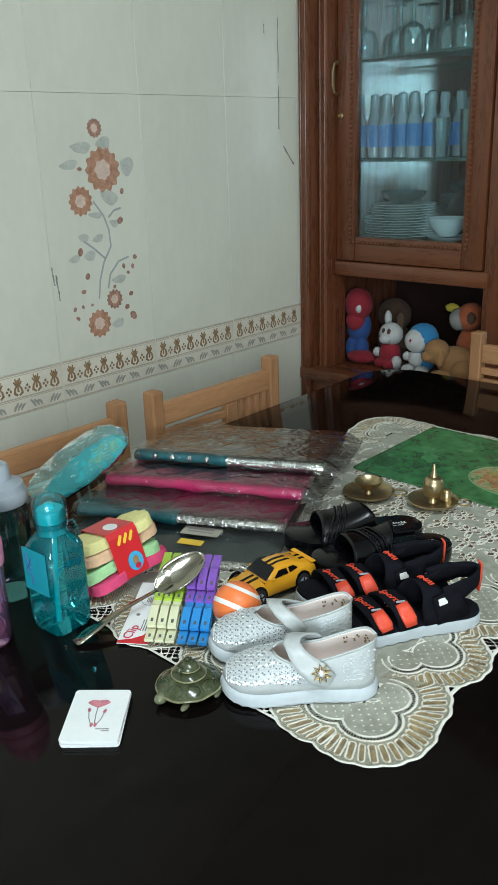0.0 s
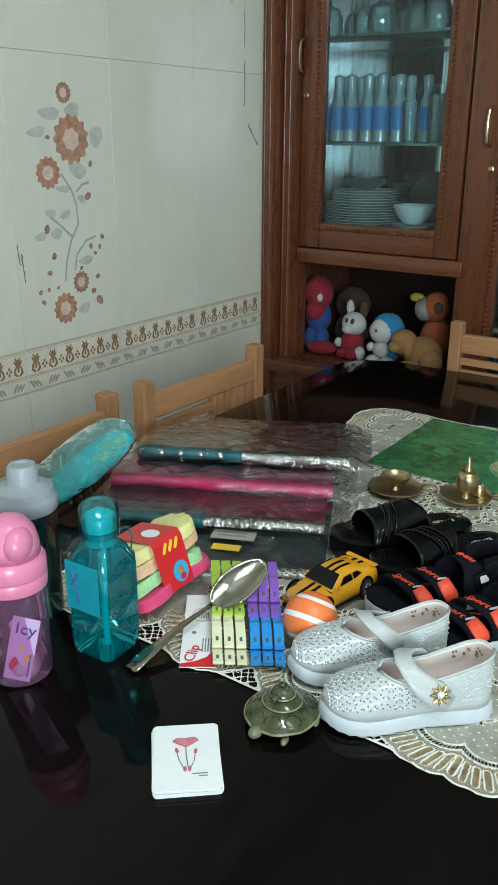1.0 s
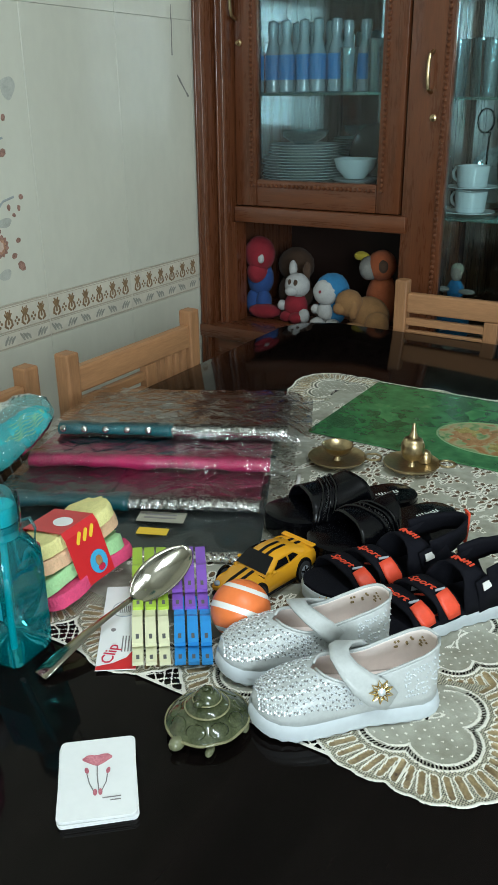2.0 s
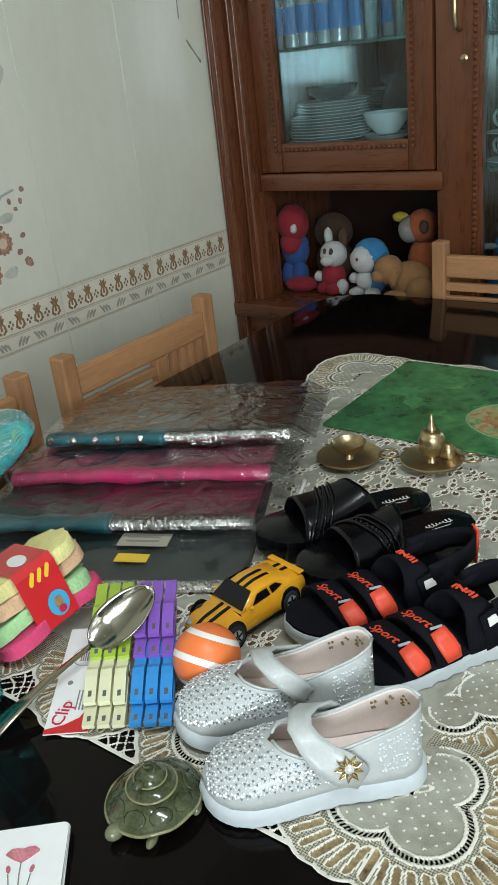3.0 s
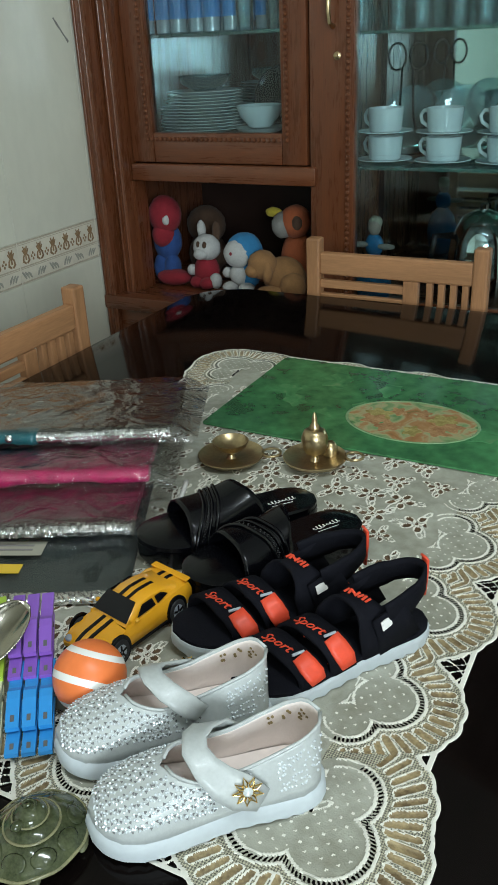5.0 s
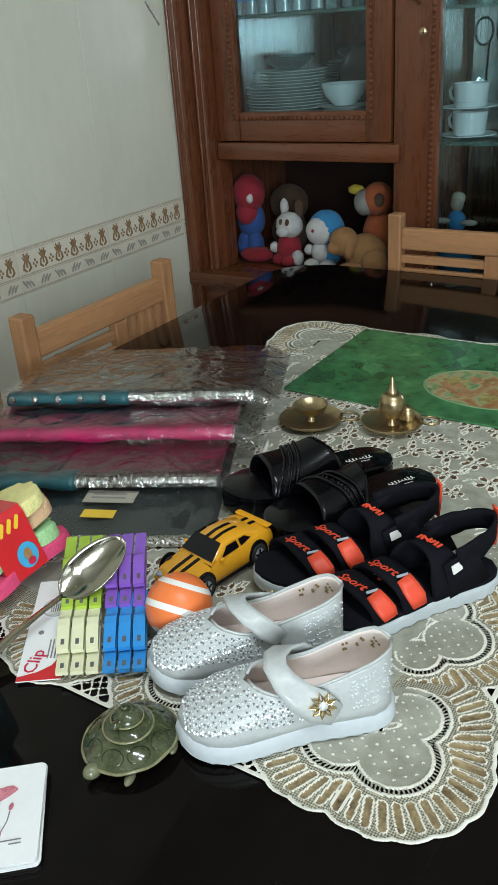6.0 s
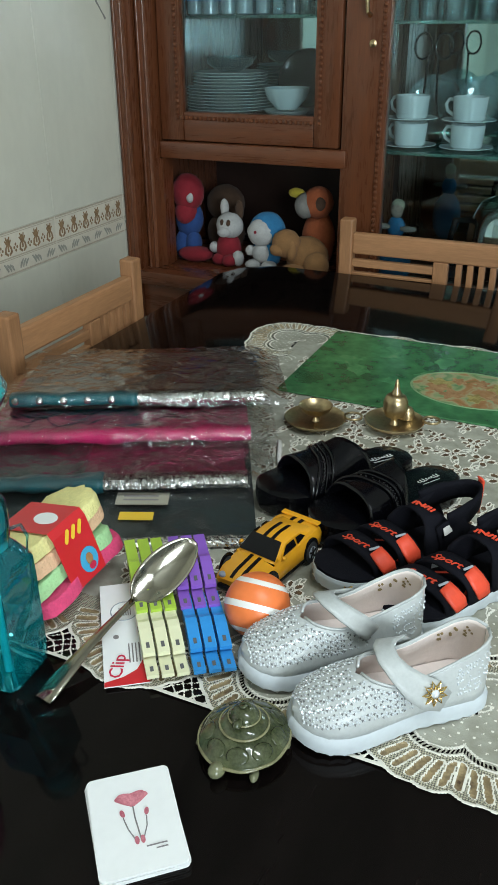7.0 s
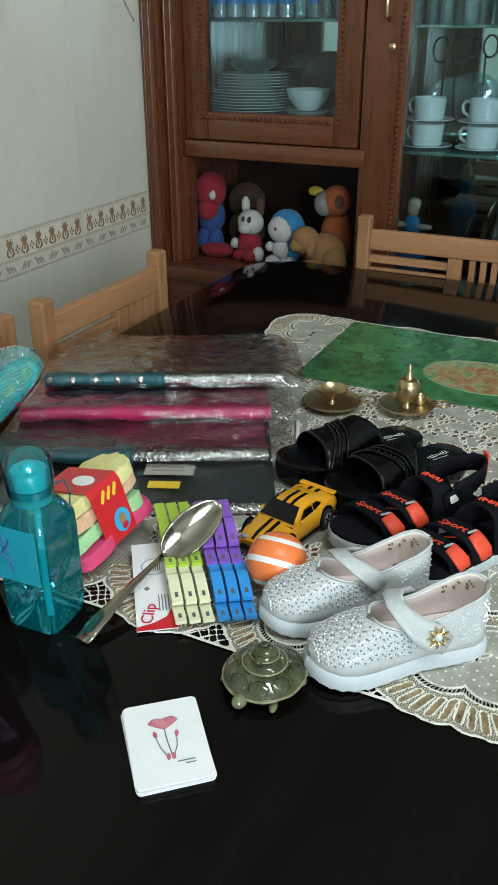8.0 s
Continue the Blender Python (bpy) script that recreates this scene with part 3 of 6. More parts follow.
# ---- lace tablecloth ----
def tablecloth():
    cell, cx, cy, hx, hy = 0.0011, -0.63, 0.9955, 0.312, 0.472
    xs = np.arange(-hx - 0.004, hx + 0.005, cell)
    ys = np.arange(-hy - 0.004, hy + 0.005, cell)
    rng = random.Random(4)
    # each motif of the border: fan centre, outward angle, three circles that make its trefoil, fan half-angle
    motifs = []
    for sx in (-1, 1):
        for sy in (-1, 1):
            motifs.append(((sx * 0.228, sy * 0.377), math.atan2(sy, sx), [(sx * 0.246, sy * 0.394, 0.031), (sx * 0.240, sy * 0.352, 0.028), (sx * 0.204, sy * 0.396, 0.029)], 1.95))
        for k in range(-2, 3):
            y = 0.125 * k
            motifs.append(((sx * 0.212, y), 0.0 if sx > 0 else math.pi, [(sx * 0.238, y, 0.0295), (sx * 0.218, y - 0.033, 0.022), (sx * 0.218, y + 0.033, 0.022)], 1.42))
    for sy in (-1, 1):
        for x in (-0.0625, 0.0625):
            motifs.append(((x, sy * 0.377), sy * math.pi / 2, [(x, sy * 0.403, 0.0295), (x - 0.033, sy * 0.383, 0.022), (x + 0.033, sy * 0.383, 0.022)], 1.42))
    blooms = []
    for i in range(9):
        for j in range(16):
            fx, fy = -0.176 + 0.044 * i + (0.022 if j % 2 else 0) + rng.uniform(-0.006, 0.006), -0.325 + 0.0435 * j + rng.uniform(-0.006, 0.006)
            if abs(fx) < 0.185 and abs(fy) < 0.33:
                blooms.append((fx, fy, rng.uniform(0, 6.28), rng.choice((5, 5, 6)), rng.uniform(0.75, 1.15), rng.random()))

    def fabric(X, Y):
        f = np.minimum(0.222 - np.abs(X), 0.384 - np.abs(Y))
        cord = np.full(X.shape, 9.0)
        hole = np.full(X.shape, 9.0)
        brown = np.full(X.shape, 9.0)
        bloom = np.full(X.shape, 9.0)
        near = np.full(X.shape, 9.0)
        fan = np.full(X.shape, -9.0)
        for (a, b), out, rounds, wide in motifs:
            dx, dy = X - a, Y - b
            r, th = np.hypot(dx, dy), np.arctan2(dy, dx)
            rel = (th - out + np.pi) % (2 * np.pi) - np.pi
            da = np.abs(rel)
            D = np.full(X.shape, 9.0)
            for p, q, rad in rounds:
                D = np.minimum(D, np.hypot(X - p, Y - q) - rad)
            mine = D < near
            corner = wide > 1.6
            n = 44
            reach = (0.0395 if corner else 0.0340) + 0.0022 * np.abs(np.sin(rel * n / 4))
            fan = np.maximum(fan, np.where(da < wide + 0.5, reach - D, -9.0))
            # ribs of satin between corded ovals
            w = ((rel * n / (2 * np.pi)) % 1 - 0.5) * 2 * np.pi * r / n
            mid, half = (0.0215, 0.0128) if corner else (0.0185, 0.0108)
            sd = np.hypot(np.maximum(np.abs(D - mid) - half + 0.0034, 0), w * (1 + 0.10 * np.sin(np.floor(rel * n / 6.2832) * 2.3))) - 0.0034
            rib = (da < wide) & mine
            brown = np.where(rib, sd + 0.0006, np.where(mine, 9.0, brown))
            # twin corded lines with an openwork row between them
            ladder = np.maximum(np.abs(D) - 0.0019, 0.0007 - np.abs(((rel * 105 / (2 * np.pi)) % 1 - 0.5)) * 2 * np.pi * 0.052 / 105)
            hole = np.where(mine, np.where((da < wide + 0.1) & (r > 0.03), ladder, 9.0), hole)
            cd = np.minimum(np.abs(np.abs(D) - 0.0036) - 0.0012, np.where(rib, np.abs(sd) - 0.0007, 9.0))
            gx, gy = (dx + dy + 0.0045) % 0.012 - 0.006, (dx - dy + 0.0045) % 0.012 - 0.006
            cd = np.where(D < -0.007, np.minimum(cd, np.hypot(gx, gy) * 0.707 - 0.0011), cd)
            sprig = np.hypot(dx * np.cos(out) + dy * np.sin(out) + 0.004, 0.45 * (np.abs(-dx * np.sin(out) + dy * np.cos(out)) - 0.010)) - 0.0026
            cd = np.minimum(cd, np.abs(sprig) - 0.0008)
            cord = np.where(mine, np.where(da < wide + 0.45, cd, 9.0), cord)
            near = np.minimum(near, D)
        # spoked webs in the pockets between the fans
        band = np.minimum(0.292 - np.abs(X), 0.459 - np.abs(Y))
        cut = np.maximum(np.abs(X) - 0.238, 0) + np.maximum(np.abs(Y) - 0.388, 0)
        band = np.where((np.abs(X) > 0.238) & (np.abs(Y) > 0.388), 0.02 - cut, band)
        net = np.minimum(np.abs(((X + Y) / 0.0135 + 0.35 * np.sin(X * 150)) % 1 - 0.5), np.abs(((X - Y) / 0.0135 + 0.35 * np.sin(Y * 150)) % 1 - 0.5)) * 0.0135 * 0.7 - 0.0008
        rim = 0.0021 - np.abs(band - 0.0021)
        netfab = np.minimum(band, np.maximum(-net, rim))
        solid = np.maximum(f, fan)
        cord = np.where((solid < 0) & (netfab > 0), -0.001, cord)
        cord = np.minimum(cord, np.abs(np.where(fan > f, fan, 9.0) - 0.0016) - 0.0016)
        f = np.maximum(solid, netfab)
        inside = near > 0.006
        for a, b, ph, n, s, q in blooms:
            x0, x1 = np.searchsorted(X[0], (a - 0.045, a + 0.045))
            y0, y1 = np.searchsorted(Y[:, 0], (b - 0.045, b + 0.045))
            sl = (slice(y0, y1), slice(x0, x1))
            dx, dy = (X[sl] - a) / s, (Y[sl] - b) / s
            r, th = np.hypot(dx, dy), np.arctan2(dy, dx) - ph
            ok = (r < 0.032) & inside[sl] & (np.minimum(0.215 - np.abs(X[sl]), 0.366 - np.abs(Y[sl])) > 0)
            w = ((th * n / (2 * np.pi)) % 1 - 0.5) * 2 * np.pi / n
            pet = np.hypot((r * np.cos(w) - 0.0112) / 1.45, r * np.sin(w)) - 0.0042
            core = r - 0.0028
            cord[sl] = np.where(ok, np.minimum(cord[sl], np.minimum(np.abs(pet), np.abs(core)) - 0.0008), cord[sl])
            if q < 0.85:
                bloom[sl] = np.where(ok, np.minimum(bloom[sl], np.minimum(pet, core) + 0.0005), bloom[sl])
            else:
                hole[sl] = np.where(ok, np.minimum(hole[sl], core + 0.0004), hole[sl])
            for t0, turn in ((0.0, 1), (2.1, -1), (4.2, 1)):
                u, v = r * np.cos(th - t0), turn * r * np.sin(th - t0)
                leaf = np.hypot((u - 0.0215) / 2.1, v - 0.004 - 14 * (u - 0.0215) ** 2) - 0.0027
                vine = np.where((u > 0.006) & (u < 0.027), np.abs(v + 0.0035 - 16 * (u - 0.012) ** 2), 9.0) - 0.0009
                cord[sl] = np.where(ok, np.minimum(cord[sl], np.minimum(np.abs(leaf) - 0.0009, vine)), cord[sl])
                if q > 0.25:
                    bloom[sl] = np.where(ok, np.minimum(bloom[sl], leaf + 0.0006), bloom[sl])
        return np.minimum(f, hole), cord, brown, bloom, np.where((near > 0.0048) & (fan > 0), -1.0, 1.0) + np.where(np.minimum(0.215 - np.abs(X), 0.372 - np.abs(Y)) > 0, 3.0, 0.0)

    X, Y = np.meshgrid(xs, ys)
    F = fabric(X, Y)[0]
    Xc, Yc = X[:-1, :-1] + cell / 2, Y[:-1, :-1] + cell / 2
    Fc, Cc, Bc, Dc, Nc = fabric(Xc, Yc)
    keep = Fc > 0
    touch = np.zeros(X.shape)
    for a in (0, 1):
        for b in (0, 1):
            touch[a:a + keep.shape[0], b:b + keep.shape[1]] += keep
    rim = (touch > 0) & (touch < 4)
    gy, gx = np.gradient(F, cell)
    g2 = np.maximum(gx ** 2 + gy ** 2, 0.15)
    step = np.clip(F / g2, -0.9 * cell, 0.9 * cell)
    Cv = np.zeros(X.shape)
    Cv[:-1, :-1] = Cc
    Bv = np.full(X.shape, 9.0)
    Bv[:-1, :-1] = np.minimum(Bc, Dc)
    X = np.where(rim, X - np.clip(step * gx, -0.6 * cell, 0.6 * cell), X)
    Y = np.where(rim, Y - np.clip(step * gy, -0.6 * cell, 0.6 * cell), Y)
    Z = 0.0011 + 0.0010 * np.clip(-Cv / 0.0011, 0, 1) - 0.0005 * np.clip(-Bv / 0.001, 0, 1) + 0.0004 * np.sin(X * 60) * np.sin(Y * 47)
    ids = np.full(X.shape, -1)
    used = touch > 0
    ids[used] = np.arange(used.sum())
    verts = np.stack([X[used] + cx, Y[used] + cy, Z[used] + TZ], 1)
    r, c = np.nonzero(keep)
    faces = np.stack([ids[r, c], ids[r, c + 1], ids[r + 1, c + 1], ids[r + 1, c]], 1)
    kind = np.where(Cc[keep] < 0, 1, np.where(Dc[keep] < 0, 3, np.where(Bc[keep] < 0, 2, np.where(Nc[keep] < 0, 4, 0)))).astype(np.int32)
    me = bpy.data.meshes.new("lace_tablecloth")
    me.from_pydata(verts.tolist(), [], faces.tolist())
    for m in (SHEER, CORD, SATIN, UMBER, NET):
        me.materials.append(m)
    me.polygons.foreach_set("material_index", kind)
    me.polygons.foreach_set("use_smooth", [True] * len(me.polygons))
    ob = new("lace_tablecloth", me)
    tagged(ob, "cream cutwork lace runner with scalloped edge and brown satin insets", "tablecloth")


tablecloth()
CZ = TZ + 0.0024


# ---- placemat ----
def placemat():
    t = thing("placemat", pose(-0.595, 1.299, CZ), "glossy green printed plastic placemat lying on the lace cloth", "placemat")
    part("sheet", slab(round_rect(0.42, 0.285, 0.006, 3), 0, 0.0025, 0.0006, 1), MATGREEN, t)
    bm = slab([((0.092 + 0.002 * math.sin(5 * a)) * math.cos(a), (0.066 + 0.002 * math.sin(4 * a + 1)) * math.sin(a)) for a in [2 * math.pi * i / 48 for i in range(48)]], 0.0025, 0.0028)
    part("printed_wreath", moved(bm, pose(0.062, -0.030, 0)), PRINTPALE, t, "pale green and cream printed oval")
    part("printed_ring", moved(tube([(0.092 * math.cos(a), 0.066 * math.sin(a), 0.0027) for a in [2 * math.pi * i / 48 for i in range(48)]], 0.0022, 6, flat=0.2, closed=True), pose(0.062, -0.030, 0)), PRINTRING, t, "pale green printed rim", smooth="all")
    rng = random.Random(2)
    for i in range(9):
        r, a = rng.uniform(0.012, 0.020), 0.7 * i
        out = [(r * (1 + 0.25 * math.sin(5 * b)) * math.cos(b), 0.8 * r * (1 + 0.25 * math.sin(5 * b)) * math.sin(b)) for b in [2 * math.pi * k / 30 for k in range(30)]]
        part("printed_flower", moved(slab(out, 0.0028, 0.0030 + 0.00003 * i), pose(0.062 + 0.052 * math.cos(a), -0.032 + 0.030 * math.sin(a), 0, 0, 0, 40 * i)), (PRINTPEACH, PRINTGOLD, PRINTPEACH)[i % 3], t)
    for i in range(7):
        r = rng.uniform(0.012, 0.022)
        out = [(r * 1.6 * math.cos(a) * (1 + 0.25 * math.sin(3 * a + i)), r * math.sin(a) * (1 + 0.2 * math.sin(5 * a + i))) for a in [2 * math.pi * k / 26 for k in range(26)]]
        part("printed_leaf", moved(slab(out, 0.0025, 0.0026 + 0.00003 * i), pose((-0.15, -0.12, -0.09, -0.05, -0.02, 0.0, 0.16)[i], rng.uniform(-0.085, 0.085), 0, 0, 0, rng.uniform(0, 180))), PRINTLEAF, t)



placemat()


# ---- wrapped fabric packs ----
def pack(L, zb, tilt, label, roll_mats, split, top_mats, gems=False, top_split=None, wrap=None, depth=0.24, width=0.335, rollr=0.0085):
    t = thing("fabric_pack", pose(L[0], L[1], zb, -tilt, 0, 26.6), label, "fabric pack", "wrapped fabric packs")
    rng = random.Random(int(zb * 1e4))
    cuts = [0, split * width, width]
    for k in (0, 1):
        x0, x1 = cuts[k], cuts[k + 1]
        if x1 - x0 < 0.005:
            continue
        rings = []
        n = 110 if roll_mats[k] is FOIL else 26
        for i in range(n + 1):
            x = x0 + (x1 - x0) * i / n
            wob = 0.0009 * math.sin(x * 90 + k) + 0.0008 * math.sin(x * 37 + 2) + rng.uniform(-0.0007, 0.0007)
            ring = []
            for j in range(15):
                a = math.pi * 2 * j / 15
                if roll_mats[k] is FOIL:
                    wob = rng.uniform(-0.0006, 0.0006)
                ring.append((x, 1.75 * rollr + (rollr + wob) * 1.75 * math.copysign(abs(math.cos(a)) ** 0.75, math.cos(a)), rollr + (rollr + wob) * math.copysign(abs(math.sin(a)) ** 0.85, math.sin(a)) * 0.98))
            rings.append(ring)
        part("folded_edge", loft(rings), roll_mats[k], t, smooth=False if roll_mats[k] is FOIL else "all")
    # folded body behind the rolled edge
    cuts = [0, (split if top_split is None else top_split) * width, width]
    for k in (0, 1):
        x0, x1 = cuts[k] + 0.002, cuts[k + 1] - 0.002
        if x1 - x0 < 0.005:
            continue
        bm = bmesh.new()
        nx, ny = 22, 14
        rows = []
        for j in range(ny + 1):
            y = 0.012 + (depth - 0.014) * j / ny
            row = []
            for i in range(nx + 1):
                x = x0 + (x1 - x0) * i / nx
                z = rollr * 1.85 - 0.004 * min(1, j / 3) + 0.0022 * noise.noise((x * 22, y * 26, zb * 50)) + 0.0012 * noise.noise((x * 70, y * 50, zb * 9))
                row.append(bm.verts.new((x, y, z)))
            rows.append(row)
        for j in range(ny):
            for i in range(nx):
                bm.faces.new((rows[j][i], rows[j][i + 1], rows[j + 1][i + 1], rows[j + 1][i]))
        low = bmesh.ops.extrude_face_region(bm, geom=list(bm.faces))
        for v in low["geom"]:
            if isinstance(v, bmesh.types.BMVert):
                v.co.z = 0.0015
        part("folded_cloth", bm, top_mats[k], t, smooth=True)
    if gems:
        for i in range(gems):
            bm = lathe([(0.0052, 0), (0.005, 0.0015), (0.0032, 0.003), (0.001, 0.0034)], 10)
            part("bead", moved(bm, pose(0.008 + i * 0.0315, -0.0008, rollr * 1.25, 78)), FOIL, t, "round sparkling bead")
    # loose clear film over it
    bm = bmesh.new()
    rows = []
    nx, ny = 44, 22
    for j in range(ny + 1):
        v = j / ny
        row = []
        for i in range(nx + 1):
            x = -0.006 + (width + 0.04) * i / nx
            y = -0.006 + (depth + 0.012) * max(0, v - 0.12) / 0.88
            over = max(0.0, x - width)
            lift = 1 - min(1, over / 0.03)
            z = 0.001 + (rollr * 2.05 + 0.002) * min(1, v / 0.12) * (0.25 + 0.75 * lift) - 0.003 * max(0, v - 0.2)
            z += 0.0034 * noise.noise((x * 35, y * 42, 3 + zb * 77)) * min(1, v / 0.12) + 0.0017 * noise.noise((x * 110, y * 90, zb * 30))
            row.append(bm.verts.new((x, y - 0.002 * (1 - min(1, v / 0.12)), max(0.0006, z))))
        rows.append(row)
    for j in range(ny):
        for i in range(nx):
            bm.faces.new((rows[j][i], rows[j][i + 1], rows[j + 1][i + 1], rows[j + 1][i]))
    part("plastic_sleeve", bm, wrap or CLEARFILM, t, "creased clear plastic sleeve", smooth="all")
    return t


p4 = pack((-0.958, 0.613), CZ, 0.0, "dark folded fabric in clear plastic sleeve with price stickers", (FOIL, FOIL), 0.2, (DARKFAB, DARKFAB), wrap=SMOOTHFILM, top_split=1.0, rollr=0.0045)
part("sleeve_seam", tube([(0.371 + 0.002 * math.sin(i * 0.8), 0.0135 * i, 0.0034) for i in range(19)], 0.0030, 6, flat=0.5), WHITEPAINT, p4, "white sealed edge of the plastic sleeve", smooth="all")
part("sticker", moved(bx(0, 0, 0, 0.06, 0.026, 0.0006), pose(0.175, 0.075, 0.0125, 0, 0, -3)), mat("buff_sticker", (0.36, 0.34, 0.27), 0.5, vary=0.1), p4, "buff paper sticker")
for k in range(2):
    part("print_bar", moved(bx(0, 0, 0, 0.04, 0.003, 0.0003), pose(0.184, 0.083 + 0.008 * k, 0.0133, 0, 0, -3)), GREYPRINT, p4)
part("sticker", moved(bx(0, 0, 0, 0.038, 0.016, 0.0006), pose(0.182, 0.042, 0.013, 0, 0, -4)), YELLOWINK, p4, "yellow price sticker")
pack((-1.011, 0.70), 0.7615, 2.2, "teal and magenta folded fabric in clear plastic sleeve", (TEALFAB, FOIL), 0.50, (DARKFAB, WINEFAB), top_split=0.42)
pack((-1.047, 0.788), 0.776, 4.0, "magenta folded satin fabric in clear plastic sleeve", (MAGENTAFAB, MAGENTAFAB), 1.0, (MAGENTAFAB, MAGENTAFAB), rollr=0.0095)
pack((-1.063, 0.866), 0.7945, 6.5, "taupe and teal folded fabric with beaded edge in clear plastic", (TEALFAB, FOIL), 0.50, (BROWNFAB, BROWNFAB), gems=5, top_split=1.0)


# ---- teal fabric bag leaning on the packs ----
def teal_bag():
    t = thing("fabric_bag", pose(-1.10, 0.713, 0.7515), "teal fabric with green embroidery in clear plastic leaning on packs", "fabric pack")
    tip, base = Vector((0.057, 0.124, 0.100)), Vector((0.0, 0.0, 0.016))
    axis = tip - base
    side = Vector((0.77, 0.29, -0.56)).normalized()
    nrm = axis.cross(side).normalized()
    if nrm.y > 0:
        nrm = -nrm

    def pouch(w, d, s0, s1, mi, wob, seed):
        rings = []
        for i in range(23):
            s = s0 + (s1 - s0) * i / 22
            q = (s - s0) / (s1 - s0)
            e = math.sqrt(max(0.0, 1 - (2 * q - 1) ** 6)) * (0.75 + 0.25 * math.sin(q * 3.1))
            ring = []
            for k in range(18):
                a = 2 * math.pi * k / 18
                p = base + axis * s + side * (w * e * math.cos(a)) + nrm * (d * e * math.sin(a) + d)
                ring.append(p + nrm * wob * noise.noise((s * 14, math.cos(a) * 4 + seed, seed)))
            rings.append(ring)
        return loft(rings)
    part("folded_cloth", pouch(0.0255, 0.009, -0.02, 0.98, 0, 0.011, 2), mat("aqua_fabric", (0.005, 0.31, 0.33), 0.5, vary=0.35, scale=25, bump=0.5, bscale=120), t, smooth="all")
    rng = random.Random(9)
    gold = mat("green_thread", (0.17, 0.40, 0.22), 0.55)
    for k in range(7):
        pts = []
        for i in range(16):
            s = 0.52 + 0.40 * i / 15
            pts.append(base + axis * s + side * ((k - 3) * 0.0045 * math.sin(math.pi * (i + 1) / 17) + 0.002 * math.sin(i * 1.1 + k)) + nrm * (0.0195 - 0.0006 * abs(k - 3) ** 1.5))
        part("embroidery", tube(pts, 0.0009, 5), gold, t)
    base = base - side * 0.012
    part("plastic_sleeve", pouch(0.040, 0.0105, -0.15, 1.04, 0, 0.013, 5), film("aqua_film", (0.88, 0.97, 0.96), 0.08, (0.10, 0.42, 0.42), 0.22, 0.9, 30, 1.42, 1.2), t, "creased clear plastic sleeve", smooth="all")


teal_bag()


# ---- drinking bottles ----
def soft_square(half, z, rr, n=32, p=5.0):
    out = []
    for i in range(n):
        a = 2 * math.pi * i / n + math.pi / n
        c, s = math.cos(a), math.sin(a)
        k = rr / (abs(c) ** p + abs(s) ** p) ** (1 / p)
        out.append((half * k * c, half * k * s, z))
    return out


def teal_bottle():
    t = thing("water_bottle", pose(-0.786, 0.509, TZ + 0.0005, 0, 0, 3), "square translucent teal plastic water bottle with straw", "bottle", "drinking bottles")
    prof = [(0.90, 0.0), (0.98, 0.004), (1.0, 0.02), (1.0, 0.095), (0.98, 0.110), (0.82, 0.122), (0.66, 0.127)]
    part("body", loft([soft_square(0.0285, z, k, p=7 if z < 0.115 else 3) for k, z in prof]), TEALCLEAR, t, smooth=True)
    part("collar", lathe([(0.0185, 0.1272), (0.0185, 0.141), (0.0165, 0.1415), (0.0165, 0.1275)], 24), TEALCAP, t, smooth=True)
    part("cap", lathe([(0.0175, 0.142), (0.018, 0.145), (0.018, 0.155), (0.016, 0.158), (0.0065, 0.1585), (0.006, 0.164), (0.0035, 0.1655), (0.001, 0.166)], 24), TEALSOLID, t, "opaque teal flip cap", smooth=True)
    part("dust_cover", lathe([(0.0205, 0.136), (0.0215, 0.15), (0.021, 0.166), (0.018, 0.171), (0.001, 0.1715)], 24), TEALCOVER, t, smooth=True)
    part("straw", tube([(0.004, 0.0, 0.135), (0.006, -0.004, 0.10), (0.012, -0.012, 0.05), (0.018, -0.018, 0.018)], 0.0032, 8), TEALSOLID, t, "thin teal drinking straw", smooth=True)
    lab = part("label", bx(-0.025, -0.0292, 0.056, 0.020, -0.0287, 0.112, 0.0), mat("aqua_label", (0.01, 0.30, 0.38), 0.4, vary=0.1), t, "aqua printed patch")
    part("print_line", tube([(-0.018, -0.0298, 0.105), (-0.013, -0.0298, 0.092), (-0.017, -0.0298, 0.084), (-0.009, -0.0298, 0.078), (-0.007, -0.0298, 0.066)], 0.0009, 5, up=(0, 1, 0)), NAVYINK, lab)
    part("print_line", tube([(-0.008, -0.0298, 0.10), (-0.012, -0.0298, 0.09), (-0.008, -0.0298, 0.086)], 0.0008, 5, up=(0, 1, 0)), NAVYINK, lab)
    part("carry_loop", tube([(0.019, 0.010, 0.142), (0.026, 0.014, 0.145), (0.0295, 0.016, 0.134), (0.0275, 0.015, 0.118)], 0.0014, 6), TEALCOVER, t, smooth=True)


teal_bottle()


